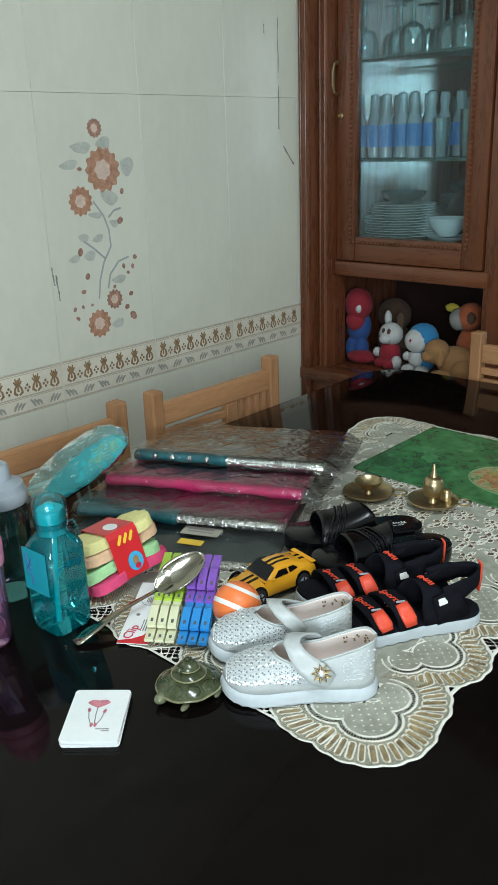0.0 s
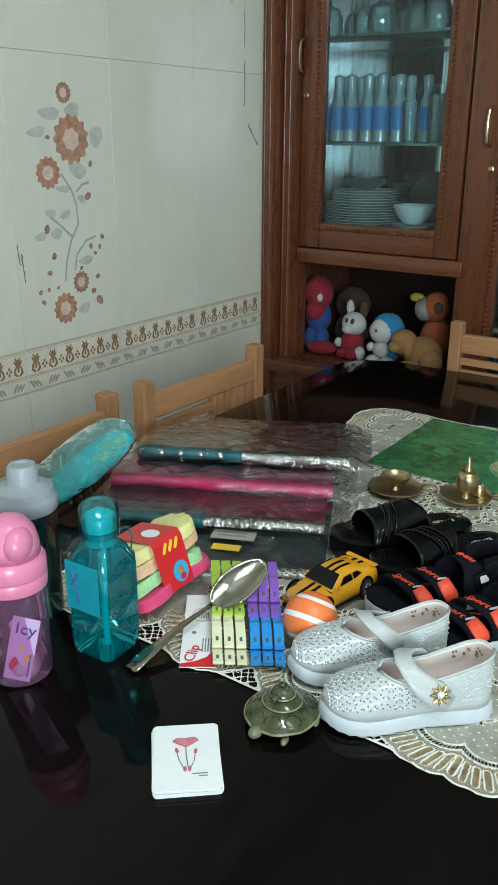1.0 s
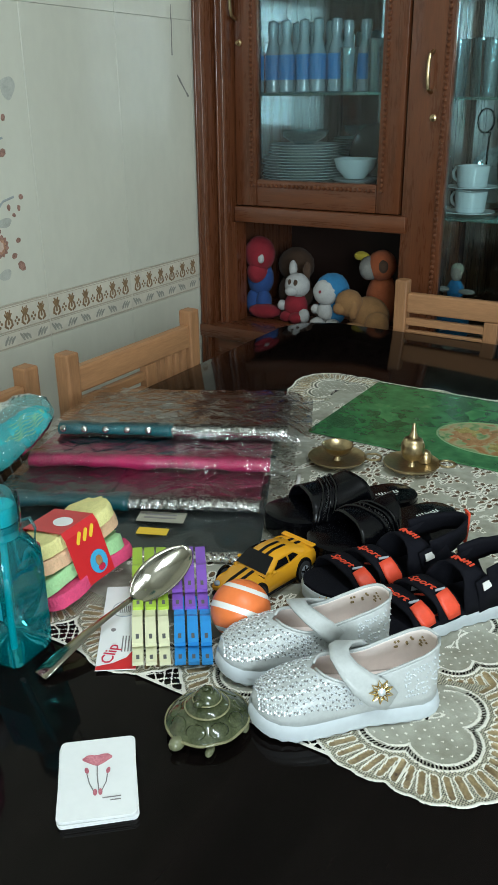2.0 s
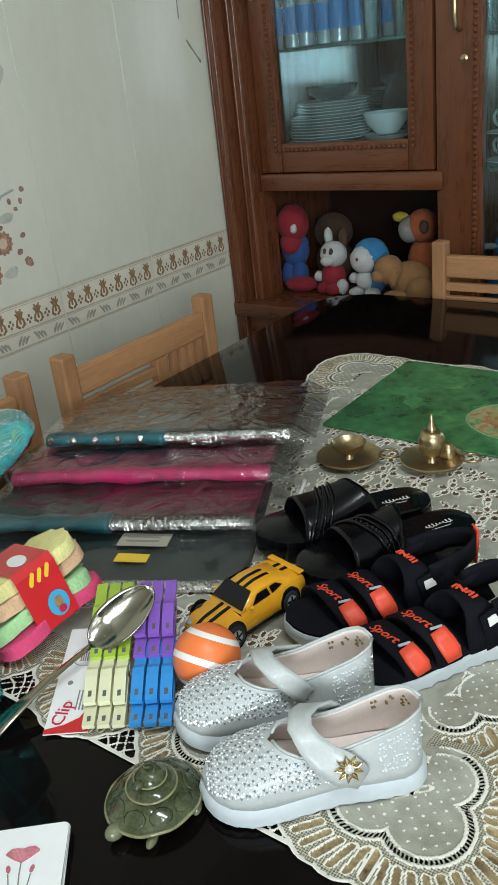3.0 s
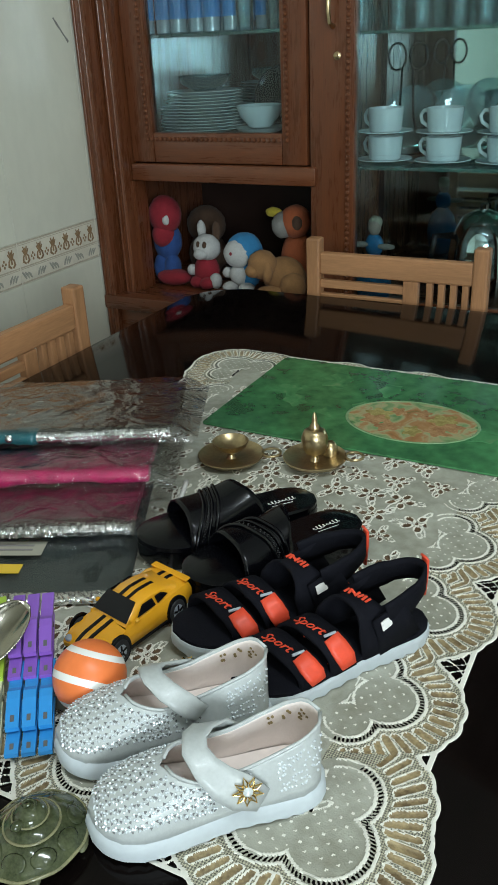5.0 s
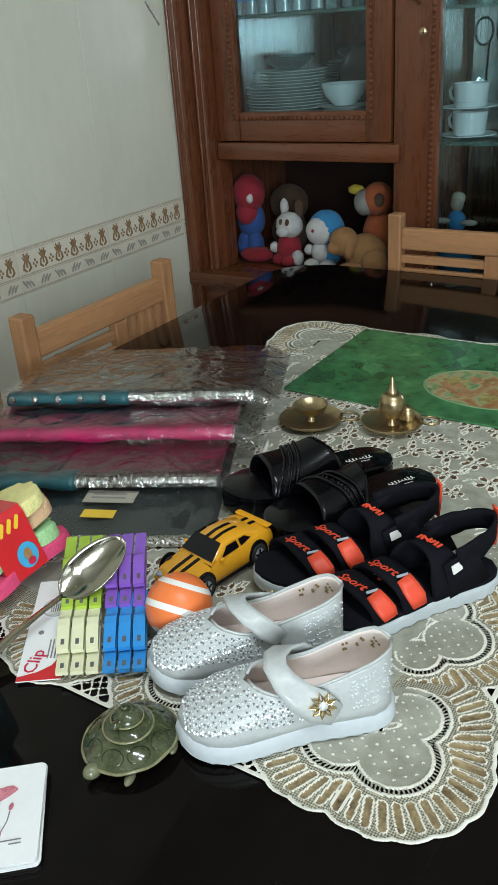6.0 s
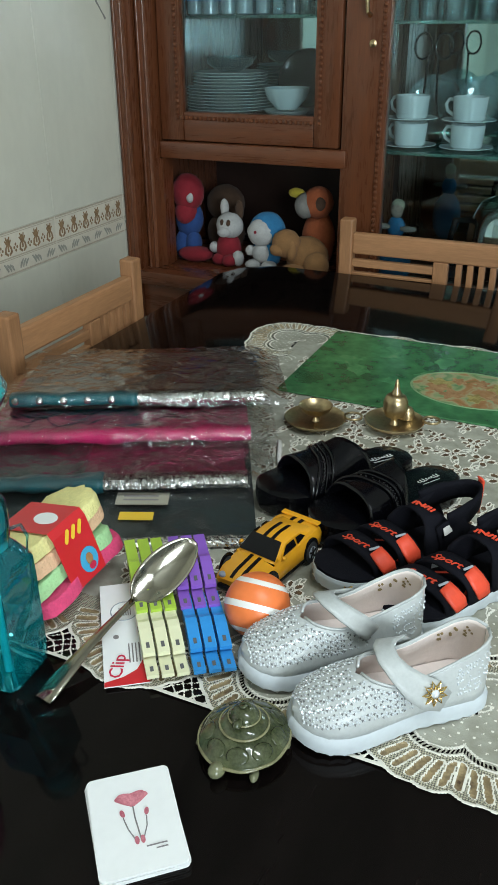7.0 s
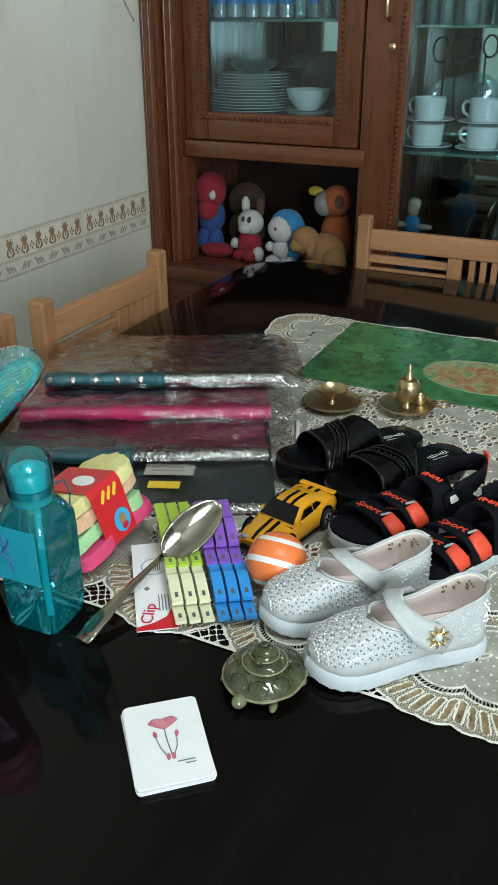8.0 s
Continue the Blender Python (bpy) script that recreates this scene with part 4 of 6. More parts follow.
def pink_bottle():
    t = thing("kids_bottle", pose(-0.824, 0.423, TZ + 0.0005, 0, 0, 35), "clear pink plastic kids bottle with domed pink lid", "bottle", "drinking bottles")
    part("body", lathe([(0.027, 0), (0.031, 0.003), (0.0325, 0.01), (0.0325, 0.10), (0.0325, 0.112)], 32), PINKCLEAR, t, smooth=True)
    part("collar", lathe([(0.034, 0.105), (0.0345, 0.109), (0.0345, 0.117), (0.033, 0.119)], 32), PINKPL, t, smooth=True)
    part("lid_ring", lathe([(0.0345, 0.120), (0.035, 0.124), (0.0345, 0.134), (0.031, 0.139)], 32), PINKPL, t, smooth=True)
    bm = lathe([(0.030, 0.138), (0.0295, 0.150), (0.026, 0.164), (0.019, 0.174), (0.009, 0.179), (0.001, 0.180)], 32)
    part("dome_lid", bm, PINKPL, t, "glossy domed pink lid", smooth="all")
    part("spout_cover", moved(ball(bmesh.new(), (0, 0, 0), (0.015, 0.021, 0.019)), pose(0.012, -0.012, 0.155)), PINKPL, t, smooth="all")
    cm = pose(0.0, -0.022, 0.006, 4, 14, 0)
    card = part("inner_card", moved(bx(-0.0135, -0.0004, 0, 0.0135, 0.0004, 0.078), cm), LILACCARD, t, "lilac card inside the bottle")
    part("lettering", moved(text_bm("Icy", 0.019), cm @ pose(0.001, -0.0008, 0.064, 90)), NAVYINK, card)
    for x, z, r, m in ((-0.005, 0.020, 0.006, REDINK), (0.007, 0.030, 0.0035, YELLOWINK), (0.0, 0.041, 0.0025, YELLOWINK)):
        drop = slab([(r * math.sin(a) * (0.55 + 0.45 * math.cos(a / 2) ** 2), -r * 1.5 * math.cos(a)) for a in [2 * math.pi * i / 18 for i in range(18)]], 0, 0.0005)
        part("drop_print", moved(drop, cm @ pose(x, -0.0006, z, 90)), m, card)
    part("print_bar", moved(bx(0.009, -0.001, 0.006, 0.0105, -0.0006, 0.035), cm), NAVYINK, card)
    part("coiled_straw", tube([(0.012 * math.cos(a) + 0.006, 0.012 * math.sin(a) + 0.004, 0.012 + a * 0.0045) for a in [i * 0.5 for i in range(20)]], 0.0045, 8), PINKPL, t, smooth=True)
    part("inner_bag", moved(ball(bmesh.new(), (0, 0, 0), (0.016, 0.008, 0.017), u=10, v=6), pose(0.010, -0.016, 0.020, 0, 0, 20)), film("white_bag", (0.9, 0.85, 0.9), 0.2, (0.75, 0.6, 0.7), 0.55, 0.8), t)


pink_bottle()


def grey_bottle():
    t = thing("sports_bottle", pose(-0.905, 0.512, TZ + 0.0005, 0, 0, 20), "smoky clear sports bottle with grey screw lid", "bottle", "drinking bottles")
    part("body", lathe([(0.030, 0), (0.034, 0.004), (0.034, 0.12), (0.032, 0.136)], 32), SMOKECLEAR, t, smooth=True)
    part("lid_ring", lathe([(0.0345, 0.132), (0.036, 0.134), (0.036, 0.147), (0.034, 0.150)], 32), GREYPLASTIC, t, smooth=True)
    part("lid", lathe([(0.034, 0.150), (0.032, 0.158), (0.020, 0.163), (0.019, 0.164)], 32), GREYPLASTIC, t, smooth=True)
    part("spout_cap", lathe([(0.0185, 0.164), (0.0175, 0.166), (0.0165, 0.182), (0.0145, 0.185), (0.010, 0.185), (0.009, 0.183), (0.001, 0.183)], 24), GREYPLASTIC, t, smooth=True)


grey_bottle()


# ---- card stack ----
def card_stack():
    t = thing("card_stack", pose(-0.6001, 0.4178, TZ + 0.0003, 0, 0, 40.8), "small stack of white cards with printed pink flower", "cards")
    rng = random.Random(5)
    for i in range(6):
        bm = slab(round_rect(0.0601, 0.0830, 0.004), 0, 0.00125, 0.0002, 1)
        c = part("card", moved(bm, pose(rng.uniform(-0.0007, 0.0007), rng.uniform(-0.0012, 0.0006), i * 0.0014, 0, 0, rng.uniform(-1, 1))), WHITECARD, t)
    z = 6 * 0.0014
    pet = []
    for i in range(30):
        a = math.pi * (0.02 + 0.96 * i / 29)
        pet.append((0.0115 * math.cos(a) * (1 + 0.05 * math.sin(9 * a)), 0.0045 + 0.0085 * math.sin(a) ** 0.8 * (0.55 + 0.45 * abs(math.cos(a)))))
    pet += [(-0.006, 0.001), (0, -0.0025), (0.006, 0.001)]
    part("flower_print", moved(slab(pet, z, z + 0.0003), pose(0.0, 0.012, 0)), PINKPRINT, c)
    for pts, r in (([(0, 0.010), (0.0, 0.0), (0.0015, -0.018)], 0.0005), ([(-0.008, 0.002), (-0.006, -0.008), (-0.002, -0.018)], 0.00045), ([(0.008, 0.0), (0.007, -0.008), (0.003, -0.018)], 0.00045)):
        part("stem_print", tube([(x, y, z + 0.0003) for x, y in pts], r, 5, flat=0.5), GREYPRINT, c)
    for x, y, rz in ((-0.0082, 0.0055, 12), (0.0086, 0.0035, -12), (-0.0015, -0.018, 0), (0.0025, -0.018, 0)):
        part("bud_print", moved(disc(0.0032, z + 0.0003, 12, 0.5), pose(x, y, 0, 0, 0, rz)), PINKPRINT, c)
    for k in range(2):
        part("print_bar", bx(0.004 + 0.006 * k, -0.0245 - 0.003 * k, z, 0.018, -0.0236 - 0.003 * k, z + 0.0003), GREYPRINT, c)


card_stack()


# ---- ceramic turtle ----
def turtle():
    t = thing("turtle_ornament", pose(-0.5615, 0.5155, TZ + 0.0005, 0, 0, -14), "dark green glazed ceramic turtle box with small turtle on top", "ornament")
    t.scale = (0.84, 0.84, 0.88)
    shell = lathe([(0.028, 0.008), (0.038, 0.0108), (0.0412, 0.0122), (0.0402, 0.0142), (0.035, 0.018), (0.028, 0.0225), (0.022, 0.0250), (0.012, 0.0275)], 36)
    for v in shell.verts:
        r = math.hypot(v.co.x, v.co.y)
        a = math.atan2(v.co.y, v.co.x)
        if 0.02 < r < 0.037:
            v.co.z += 0.0012 * math.cos(a * 9) * math.sin((r - 0.012) * 180)
        v.co.y *= 1.08
    part("shell", shell, GREENGLAZE, t, smooth="all")
    part("shell_rim", tube([(0.0408 * math.cos(a), 0.0408 * 1.08 * math.sin(a), 0.0124 + 0.0006 * math.sin(9 * a)) for a in [2 * math.pi * i / 48 for i in range(48)]], 0.0016, 6, closed=True), RIMGLAZE, t, "pale olive glazed rim", smooth="all")
    for k in range(9):
        a = 2 * math.pi * (k + 0.5) / 9
        part("scute", moved(ball(bmesh.new(), (0, 0, 0), (0.0078, 0.0105, 0.0013), u=12, v=6), Matrix.Translation((0.0315 * math.cos(a), 0.0315 * 1.08 * math.sin(a), 0.0196)) @ pose(0, 0, 0, 0, 0, math.degrees(a)) @ pose(0, 0, 0, 0, 33, 0)), GREENGLAZE, t)
    part("lid_rim_line", tube([(0.0226 * math.cos(a), 0.0226 * math.sin(a), 0.0268) for a in [2 * math.pi * i / 36 for i in range(36)]], 0.0012, 6, closed=True), RIMGLAZE, t, smooth="all")
    part("small_rim", tube([(0.0146 * math.cos(a), 0.0146 * math.sin(a), 0.0352) for a in [2 * math.pi * i / 30 for i in range(30)]], 0.0009, 6, closed=True), RIMGLAZE, t, smooth="all")
    part("belly", lathe([(0.020, 0.004), (0.028, 0.006), (0.030, 0.0085)], 28), PALEGLAZE, t, smooth=True)
    part("lid_rim", lathe([(0.0225, 0.0245), (0.0228, 0.0270), (0.0195, 0.0300), (0.015, 0.0325)], 28), GREENGLAZE, t, smooth=True)
    small = part("small_turtle", lathe([(0.014, 0.033), (0.0145, 0.0355), (0.012, 0.040), (0.007, 0.0435), (0.001, 0.0445)], 24), GREENGLAZE, t, smooth="all")
    part("head", ball(bmesh.new(), (0.004, -0.0145, 0.038), (0.0045, 0.006, 0.004)), GREENGLAZE, small)
    part("curl", tube([(0.006 * math.cos(a) * (1 - i * 0.05), 0.006 * math.sin(a) * (1 - i * 0.05), 0.0435 + i * 0.0003) for i, a in enumerate([k * 0.5 for k in range(14)])], 0.0016, 6), GREENGLAZE, small, smooth="all")
    hd = Vector((0.004, -0.040, 0.009))
    part("neck", tube([(0.001, -0.026, 0.012), (0.003, -0.036, 0.011), hd], [0.007, 0.006, 0.006], 10), PALEGLAZE, t, smooth="all")
    part("head", ball(bmesh.new(), (0.0045, -0.0445, 0.0095), (0.0075, 0.0095, 0.0068)), PALEGLAZE, t)
    for x, y, rz in ((0.030, -0.024, -50), (-0.029, -0.022, 50), (0.030, 0.024, 230), (-0.030, 0.024, 130)):
        part("foot", moved(ball(bmesh.new(), (0, 0, 0.004), (0.0045, 0.0095, 0.004)), pose(x, y, 0, 0, 0, -rz * 0.6)), PALEGLAZE, t)


turtle()


# ---- rubber ball ----
def toy_ball():
    t = thing("toy_ball", Matrix.Translation((-0.606, 0.640, CZ + 0.0298)) @ Vector((-0.03, 0.70, 0.80)).to_track_quat("Z", "Y").to_matrix().to_4x4(), "orange rubber ball with white stripes on the lace cloth", "ball")
    bm = bmesh.new()
    n, m = 40, 48
    R = 0.0298
    rows = [[bm.verts.new((R * math.sin(math.pi * i / m) * math.cos(2 * math.pi * k / n), R * math.sin(math.pi * i / m) * math.sin(2 * math.pi * k / n), R * math.cos(math.pi * i / m))) for k in range(n)] for i in range(1, m)]
    for i in range(len(rows) - 1):
        for k in range(n):
            f = bm.faces.new((rows[i][k], rows[i][(k + 1) % n], rows[i + 1][(k + 1) % n], rows[i + 1][k]))
            f.material_index = 1 if i in (11, 12, 13, 23, 24, 25, 36, 37, 38) else 0
    bm.faces.new(rows[0])
    bm.faces.new(rows[-1])
    part("rubber_skin", bm, (ORANGE, WHITEPAINT), t, smooth="all")


toy_ball()


# ---- toy car ----
def toy_car():
    nose, tail = Vector((-0.646, 0.674, 0)), Vector((-0.621, 0.790, 0))
    d = tail - nose
    ang = math.degrees(math.atan2(d.y, d.x))
    t = thing("toy_car", Matrix.Translation((*nose.xy, CZ)) @ pose(0, 0, 0, 0, 0, ang), "yellow toy sports car with black bonnet stripes", "toy car")
    L, W = d.length, 0.0265
    t.scale = (1.0, 1.0, 1.2)
    secs = [(0.0, 0.80, 0.010, 0.015), (0.03, 0.90, 0.007, 0.018), (0.10, 0.97, 0.006, 0.0205), (0.25, 1.0, 0.006, 0.0225), (0.38, 0.98, 0.006, 0.024), (0.6, 0.97, 0.006, 0.025), (0.75, 1.02, 0.006, 0.027), (0.9, 1.02, 0.007, 0.028), (0.98, 0.96, 0.009, 0.027), (1.0, 0.92, 0.011, 0.025)]
    rings = []
    for s, w, z0, z1 in secs:
        w *= W
        zm = z0 + (z1 - z0) * 0.62
        rings.append([(s * L, y, z) for y, z in ((-w * 0.92, z0), (w * 0.92, z0), (w, z0 + 0.003), (w, zm), (w * 0.90, z1 - 0.0015), (w * 0.6, z1), (0, z1 + 0.0008), (-w * 0.6, z1), (-w * 0.90, z1 - 0.0015), (-w, zm), (-w, z0 + 0.003))])
    body = part("body", loft(rings), CARYELLOW, t, smooth=True)
    rings = []
    for s, w, z1 in ((0.30, 0.90, 0.0226), (0.37, 0.87, 0.0280), (0.46, 0.82, 0.0330), (0.58, 0.80, 0.0348), (0.71, 0.81, 0.0340), (0.83, 0.86, 0.0305), (0.93, 0.90, 0.0270)):
        w *= W
        rings.append([(s * L, y, z) for y, z in ((-w, 0.022), (w, 0.022), (w * 0.97, 0.024), (w * 0.86, z1 - 0.002), (w * 0.7, z1), (-w * 0.7, z1), (-w * 0.86, z1 - 0.002), (-w * 0.97, 0.024))])
    part("cabin", loft(rings), CARYELLOW, t, smooth=True)
    ws = slab([(-0.0215, -0.002), (0.0215, -0.002), (0.0175, 0.0175), (-0.0175, 0.0175)], 0, 0.0008, 0)
    part("windscreen", moved(ws, Matrix(((0, 0.86, -0.51, 0.335 * L), (-1, 0, 0, 0), (0, 0.51, 0.86, 0.0262), (0, 0, 0, 1)))), GLOSSBLACK, t, "black windscreen")
    for s in (-1, 1):
        sw = slab([(0.43 * L, 0), (0.62 * L, 0.0005), (0.60 * L, 0.0070), (0.50 * L, 0.0070)], 0, 0.0008)
        part("side_window", moved(sw, Matrix(((1, 0, 0, 0), (0, -s * 0.25, s * 1, s * 0.0222), (0, 1, 0.2, 0.0250), (0, 0, 0, 1)))), GLOSSBLACK, t, "black side window")
        qw = slab([(0.645 * L, 0.0005), (0.76 * L, 0.003), (0.70 * L, 0.0070), (0.63 * L, 0.0070)], 0, 0.0008)
        part("quarter_window", moved(qw, Matrix(((1, 0, 0, 0), (0, -s * 0.25, s * 1, s * 0.0222), (0, 1, 0.2, 0.0250), (0, 0, 0, 1)))), GLOSSBLACK, t, "black rear quarter window")
        part("mirror", moved(ball(bmesh.new(), (0, 0, 0), (0.0028, 0.0022, 0.0016), u=10, v=6), pose(0.40 * L, s * 0.0262, 0.0262)), CARYELLOW, t)
        part("side_skirt", bx(0.28 * L, s * 0.0268 - 0.0009, 0.006, 0.72 * L, s * 0.0268 + 0.0009, 0.0085, 0.0005), GLOSSBLACK, t)
        for fx in (0.2, 0.8):
            part("wheel_arch", moved(lathe([(0.0128, -0.0008), (0.0128, 0.0008)], 24), pose(fx * L, s * (W + 0.0002), 0.0112, 90)), GLOSSBLACK, t)
        part("headlight", moved(ball(bmesh.new(), (0, 0, 0), (0.004, 0.005, 0.0022)), pose(0.035 * L, s * 0.016, 0.0165)), GREYPLASTIC, t)
        for s0, s1, z0, z1 in ((0.02, 0.31, 0.0183, 0.0246), (0.48, 0.74, 0.0345, 0.0345), (0.88, 0.99, 0.0288, 0.0277)):
            y = s * 0.0048
            n = 6
            rr = []
            for i in range(n + 1):
                q = i / n
                x = (s0 + (s1 - s0) * q) * L
                z = (np.interp(x / L, [a[0] for a in secs], [a[3] for a in secs]) + 0.0010) if s0 != 0.48 else float(np.interp(x / L, (0.46, 0.58, 0.71, 0.83), (0.0333, 0.0351, 0.0343, 0.0308)))
                rr.append([(x, y - 0.0018, z - 0.0014), (x, y + 0.0018, z - 0.0014), (x, y + 0.0018, z + 0.0003), (x, y - 0.0018, z + 0.0003)])
            part("stripe", loft(rr), GLOSSBLACK, t)
        for fx in (0.2, 0.8):
            wh = part("tyre", moved(lathe([(0.006, -0.004), (0.0098, -0.0038), (0.0105, -0.002), (0.0105, 0.002), (0.0098, 0.0038), (0.006, 0.004)], 20), pose(fx * L, s * (W - 0.002), 0.0105, 90)), TYRE, t, smooth=True)
            part("rim", moved(lathe([(0.0062, -0.0042), (0.0062, 0.0042)], 12), pose(fx * L, s * (W - 0.0019), 0.0105, 90)), GREYPLASTIC, wh)
            for k in range(5):
                part("spoke", moved(bx(-0.0008, 0.001, 0, 0.0008, 0.0058, 0.0006), pose(fx * L, s * (W + 0.0024), 0.0105, 90, 0, 0) @ pose(0, 0, 0, 0, 0, 72 * k)), GLOSSBLACK, wh)
    part("spoiler", bx(0.95 * L, -0.023, 0.0272, 1.01 * L, 0.023, 0.0292, 0.0008), CARYELLOW, t)
    for s in (-1, 1):
        part("spoiler_strut", bx(0.955 * L, s * 0.014 - 0.0012, 0.024, 0.985 * L, s * 0.014 + 0.0012, 0.0274), CARYELLOW, t)
    part("bumper", bx(-0.004, -0.018, 0.0065, 0.004, 0.018, 0.011, 0.0015), GLOSSBLACK, t)


toy_car()


# ---- clothes pegs on a card ----
PU = Vector((0.0615, 0.0385, 0)).normalized()
PANG = math.degrees(math.atan2(PU.y, PU.x))


def peg(m, material, label):
    t = thing("clothes_peg", m, label, "clothes peg", "plastic clothes pegs")

    def leg(flip):
        prof = [(0.0, 0.0018), (0.012, 0.0040), (0.026, 0.0062), (0.034, 0.0066), (0.040, 0.0040), (0.050, 0.0030), (0.062, 0.0026), (0.072, 0.0018)]
        outer = [(y, (z + 0.0032) * flip) for y, z in prof]
        inner = [(y, (z * 0.45) * flip) for y, z in prof]
        bm = bmesh.new()
        ring = outer + inner[::-1]
        a = [bm.verts.new((-0.0052, y, z)) for y, z in ring]
        b = [bm.verts.new((0.0052, y, z)) for y, z in ring]
        n = len(ring)
        for i in range(n):
            bm.faces.new((a[i], a[(i + 1) % n], b[(i + 1) % n], b[i]))
        for i in range(len(prof) - 1):
            j = n - 1 - i
            bm.faces.new((a[i], a[i + 1], a[j - 1], a[j]))
            bm.faces.new((b[i], b[i + 1], b[j - 1], b[j]))
        return bm
    up = part("upper_leg", leg(1), material, t)
    part("grip_hole", moved(bx(-0.0015, -0.0028, 0, 0.0015, 0.0028, 0.0004), pose(0, 0.008, 0.0066, 10)), SPECK, up)
    lo = part("lower_leg", moved(leg(-1), pose(0, -0.020, 0)), material, t)
    part("grip_hole", moved(bx(-0.0015, -0.0028, 0, 0.0015, 0.0028, 0.0004), pose(0, -0.013, -0.0012, 10)), SPECK, lo)
    part("spring", moved(lathe([(0.0026, -0.0056), (0.0026, 0.0056)], 8), pose(0, 0.036, 0, 0, 90)), STEEL, t)
    return t


def pegs():
    base = Vector((-0.628, 0.5565, CZ))
    back = Vector((-0.61, 0.79, 0))
    for row, (left, right) in enumerate((((CREAMPL, "pale yellow"), (BLUEPL, "blue")), ((LIME, "lime green"), (PURPLE, "purple")))):
        for k in range(6):
            material, word = left if k < 3 else right
            x = -0.0335 + 0.0128 * k + (0.002 if k > 2 else 0)
            p = base + PU * x + back * (0.022 + 0.068 * row) + Vector((0, 0, 0.0135 + 0.0165 * row))
            peg(Matrix.Translation(p) @ pose(0, 0, 0, 7 if row else 4, 0, 38 + (-1.5 if k > 2 else 0.5)), material, word + " plastic clothes peg clipped in a set")
    t = thing("peg_card", pose(-0.6835, 0.5385, CZ + 0.0012, 4, 0, 35), "white printed cardboard backing of the clothes peg set", "card")
    part("cardboard", bx(-0.0185, -0.010, 0, 0.020, 0.120, 0.001), WHITECARD, t)
    part("red_band", slab([(-0.0183, -0.0098), (0.0198, -0.0098), (0.0198, 0.024), (0.010, 0.006), (-0.002, -0.001), (-0.0183, -0.005)], 0.001, 0.0014), REDCARD, t)
    part("lettering", moved(text_bm("Clip", 0.017, 0.0002), pose(-0.006, 0.012, 0.0016, 0, 0, 78)), REDINK, t)
    part("heart_print", moved(disc(0.0026, 0.001, 10), pose(-0.006, 0.048, 0)), GREYPRINT, t)
    for k in range(4):
        part("print_bar", bx(0.004 + k * 0.003, 0.015, 0.001, 0.0052 + k * 0.003, 0.038, 0.0013), GREYPRINT, t)
    for k in range(6):
        part("print_bar", bx(-0.002 + k * 0.002, 0.075, 0.001, -0.001 + k * 0.002, 0.086, 0.0013), GREYPRINT, t)
    part("stamp_ring", tube([(0.003 + 0.0125 * math.cos(2 * math.pi * i / 24), 0.081 + 0.0125 * math.sin(2 * math.pi * i / 24), 0.0011) for i in range(24)], 0.0006, 4, closed=True), GREYPLASTIC, t)


pegs()


# ---- spoon ----
def spoon():
    t = thing("serving_spoon", pose(0, 0, 0), "large polished steel serving spoon lying across the pegs", "spoon")
    a, b, c = Vector((-0.731, 0.487, TZ + 0.004)), Vector((-0.7135, 0.607, 0.7785)), Vector((-0.682, 0.663, 0.813))
    pts = [a.lerp(b, q) + Vector((0, 0, 0.004 * math.sin(q * 3.1))) for q in [i / 10 for i in range(11)]]
    part("handle", tube(pts, [0.0090, 0.0098, 0.0090, 0.0076, 0.0064, 0.0054, 0.0047, 0.0042, 0.0038, 0.0037, 0.0040], 10, flat=0.28), STEEL, t, smooth="all")
    d = (c - b).normalized()
    side = Vector((0.75, 0.0, -0.55))
    side = (side - d * side.dot(d)).normalized()
    nrm = side.cross(d).normalized()
    if nrm.y > 0:
        nrm = -nrm
    L = (c - b).length + 0.004
    bm = bmesh.new()
    rows = []
    for i in range(19):
        q = i / 18
        w = max(0.003, 0.0198 * math.sqrt(max(0.0, 1 - (2 * q - 1) ** 2)) * (1.04 - 0.1 * q))
        row = []
        for k in range(-7, 8):
            v = k / 7
            depth = 0.008 * (1 - v * v) * math.sin(math.pi * min(1, q * 0.95 + 0.04)) ** 0.8
            row.append(bm.verts.new(b + d * (L * q - 0.003) + side * (w * v) - nrm * depth + nrm * (0.004 + 0.009 * min(1, q * 3))))
        rows.append(row)
    for r0, r1 in zip(rows, rows[1:]):
        for k in range(14):
            bm.faces.new((r0[k], r0[k + 1], r1[k + 1], r1[k]))
    ob = part("bowl", bm, STEEL, t, smooth="all")
    so = ob.modifiers.new("thick", "SOLIDIFY")
    so.thickness = 0.0012


spoon()


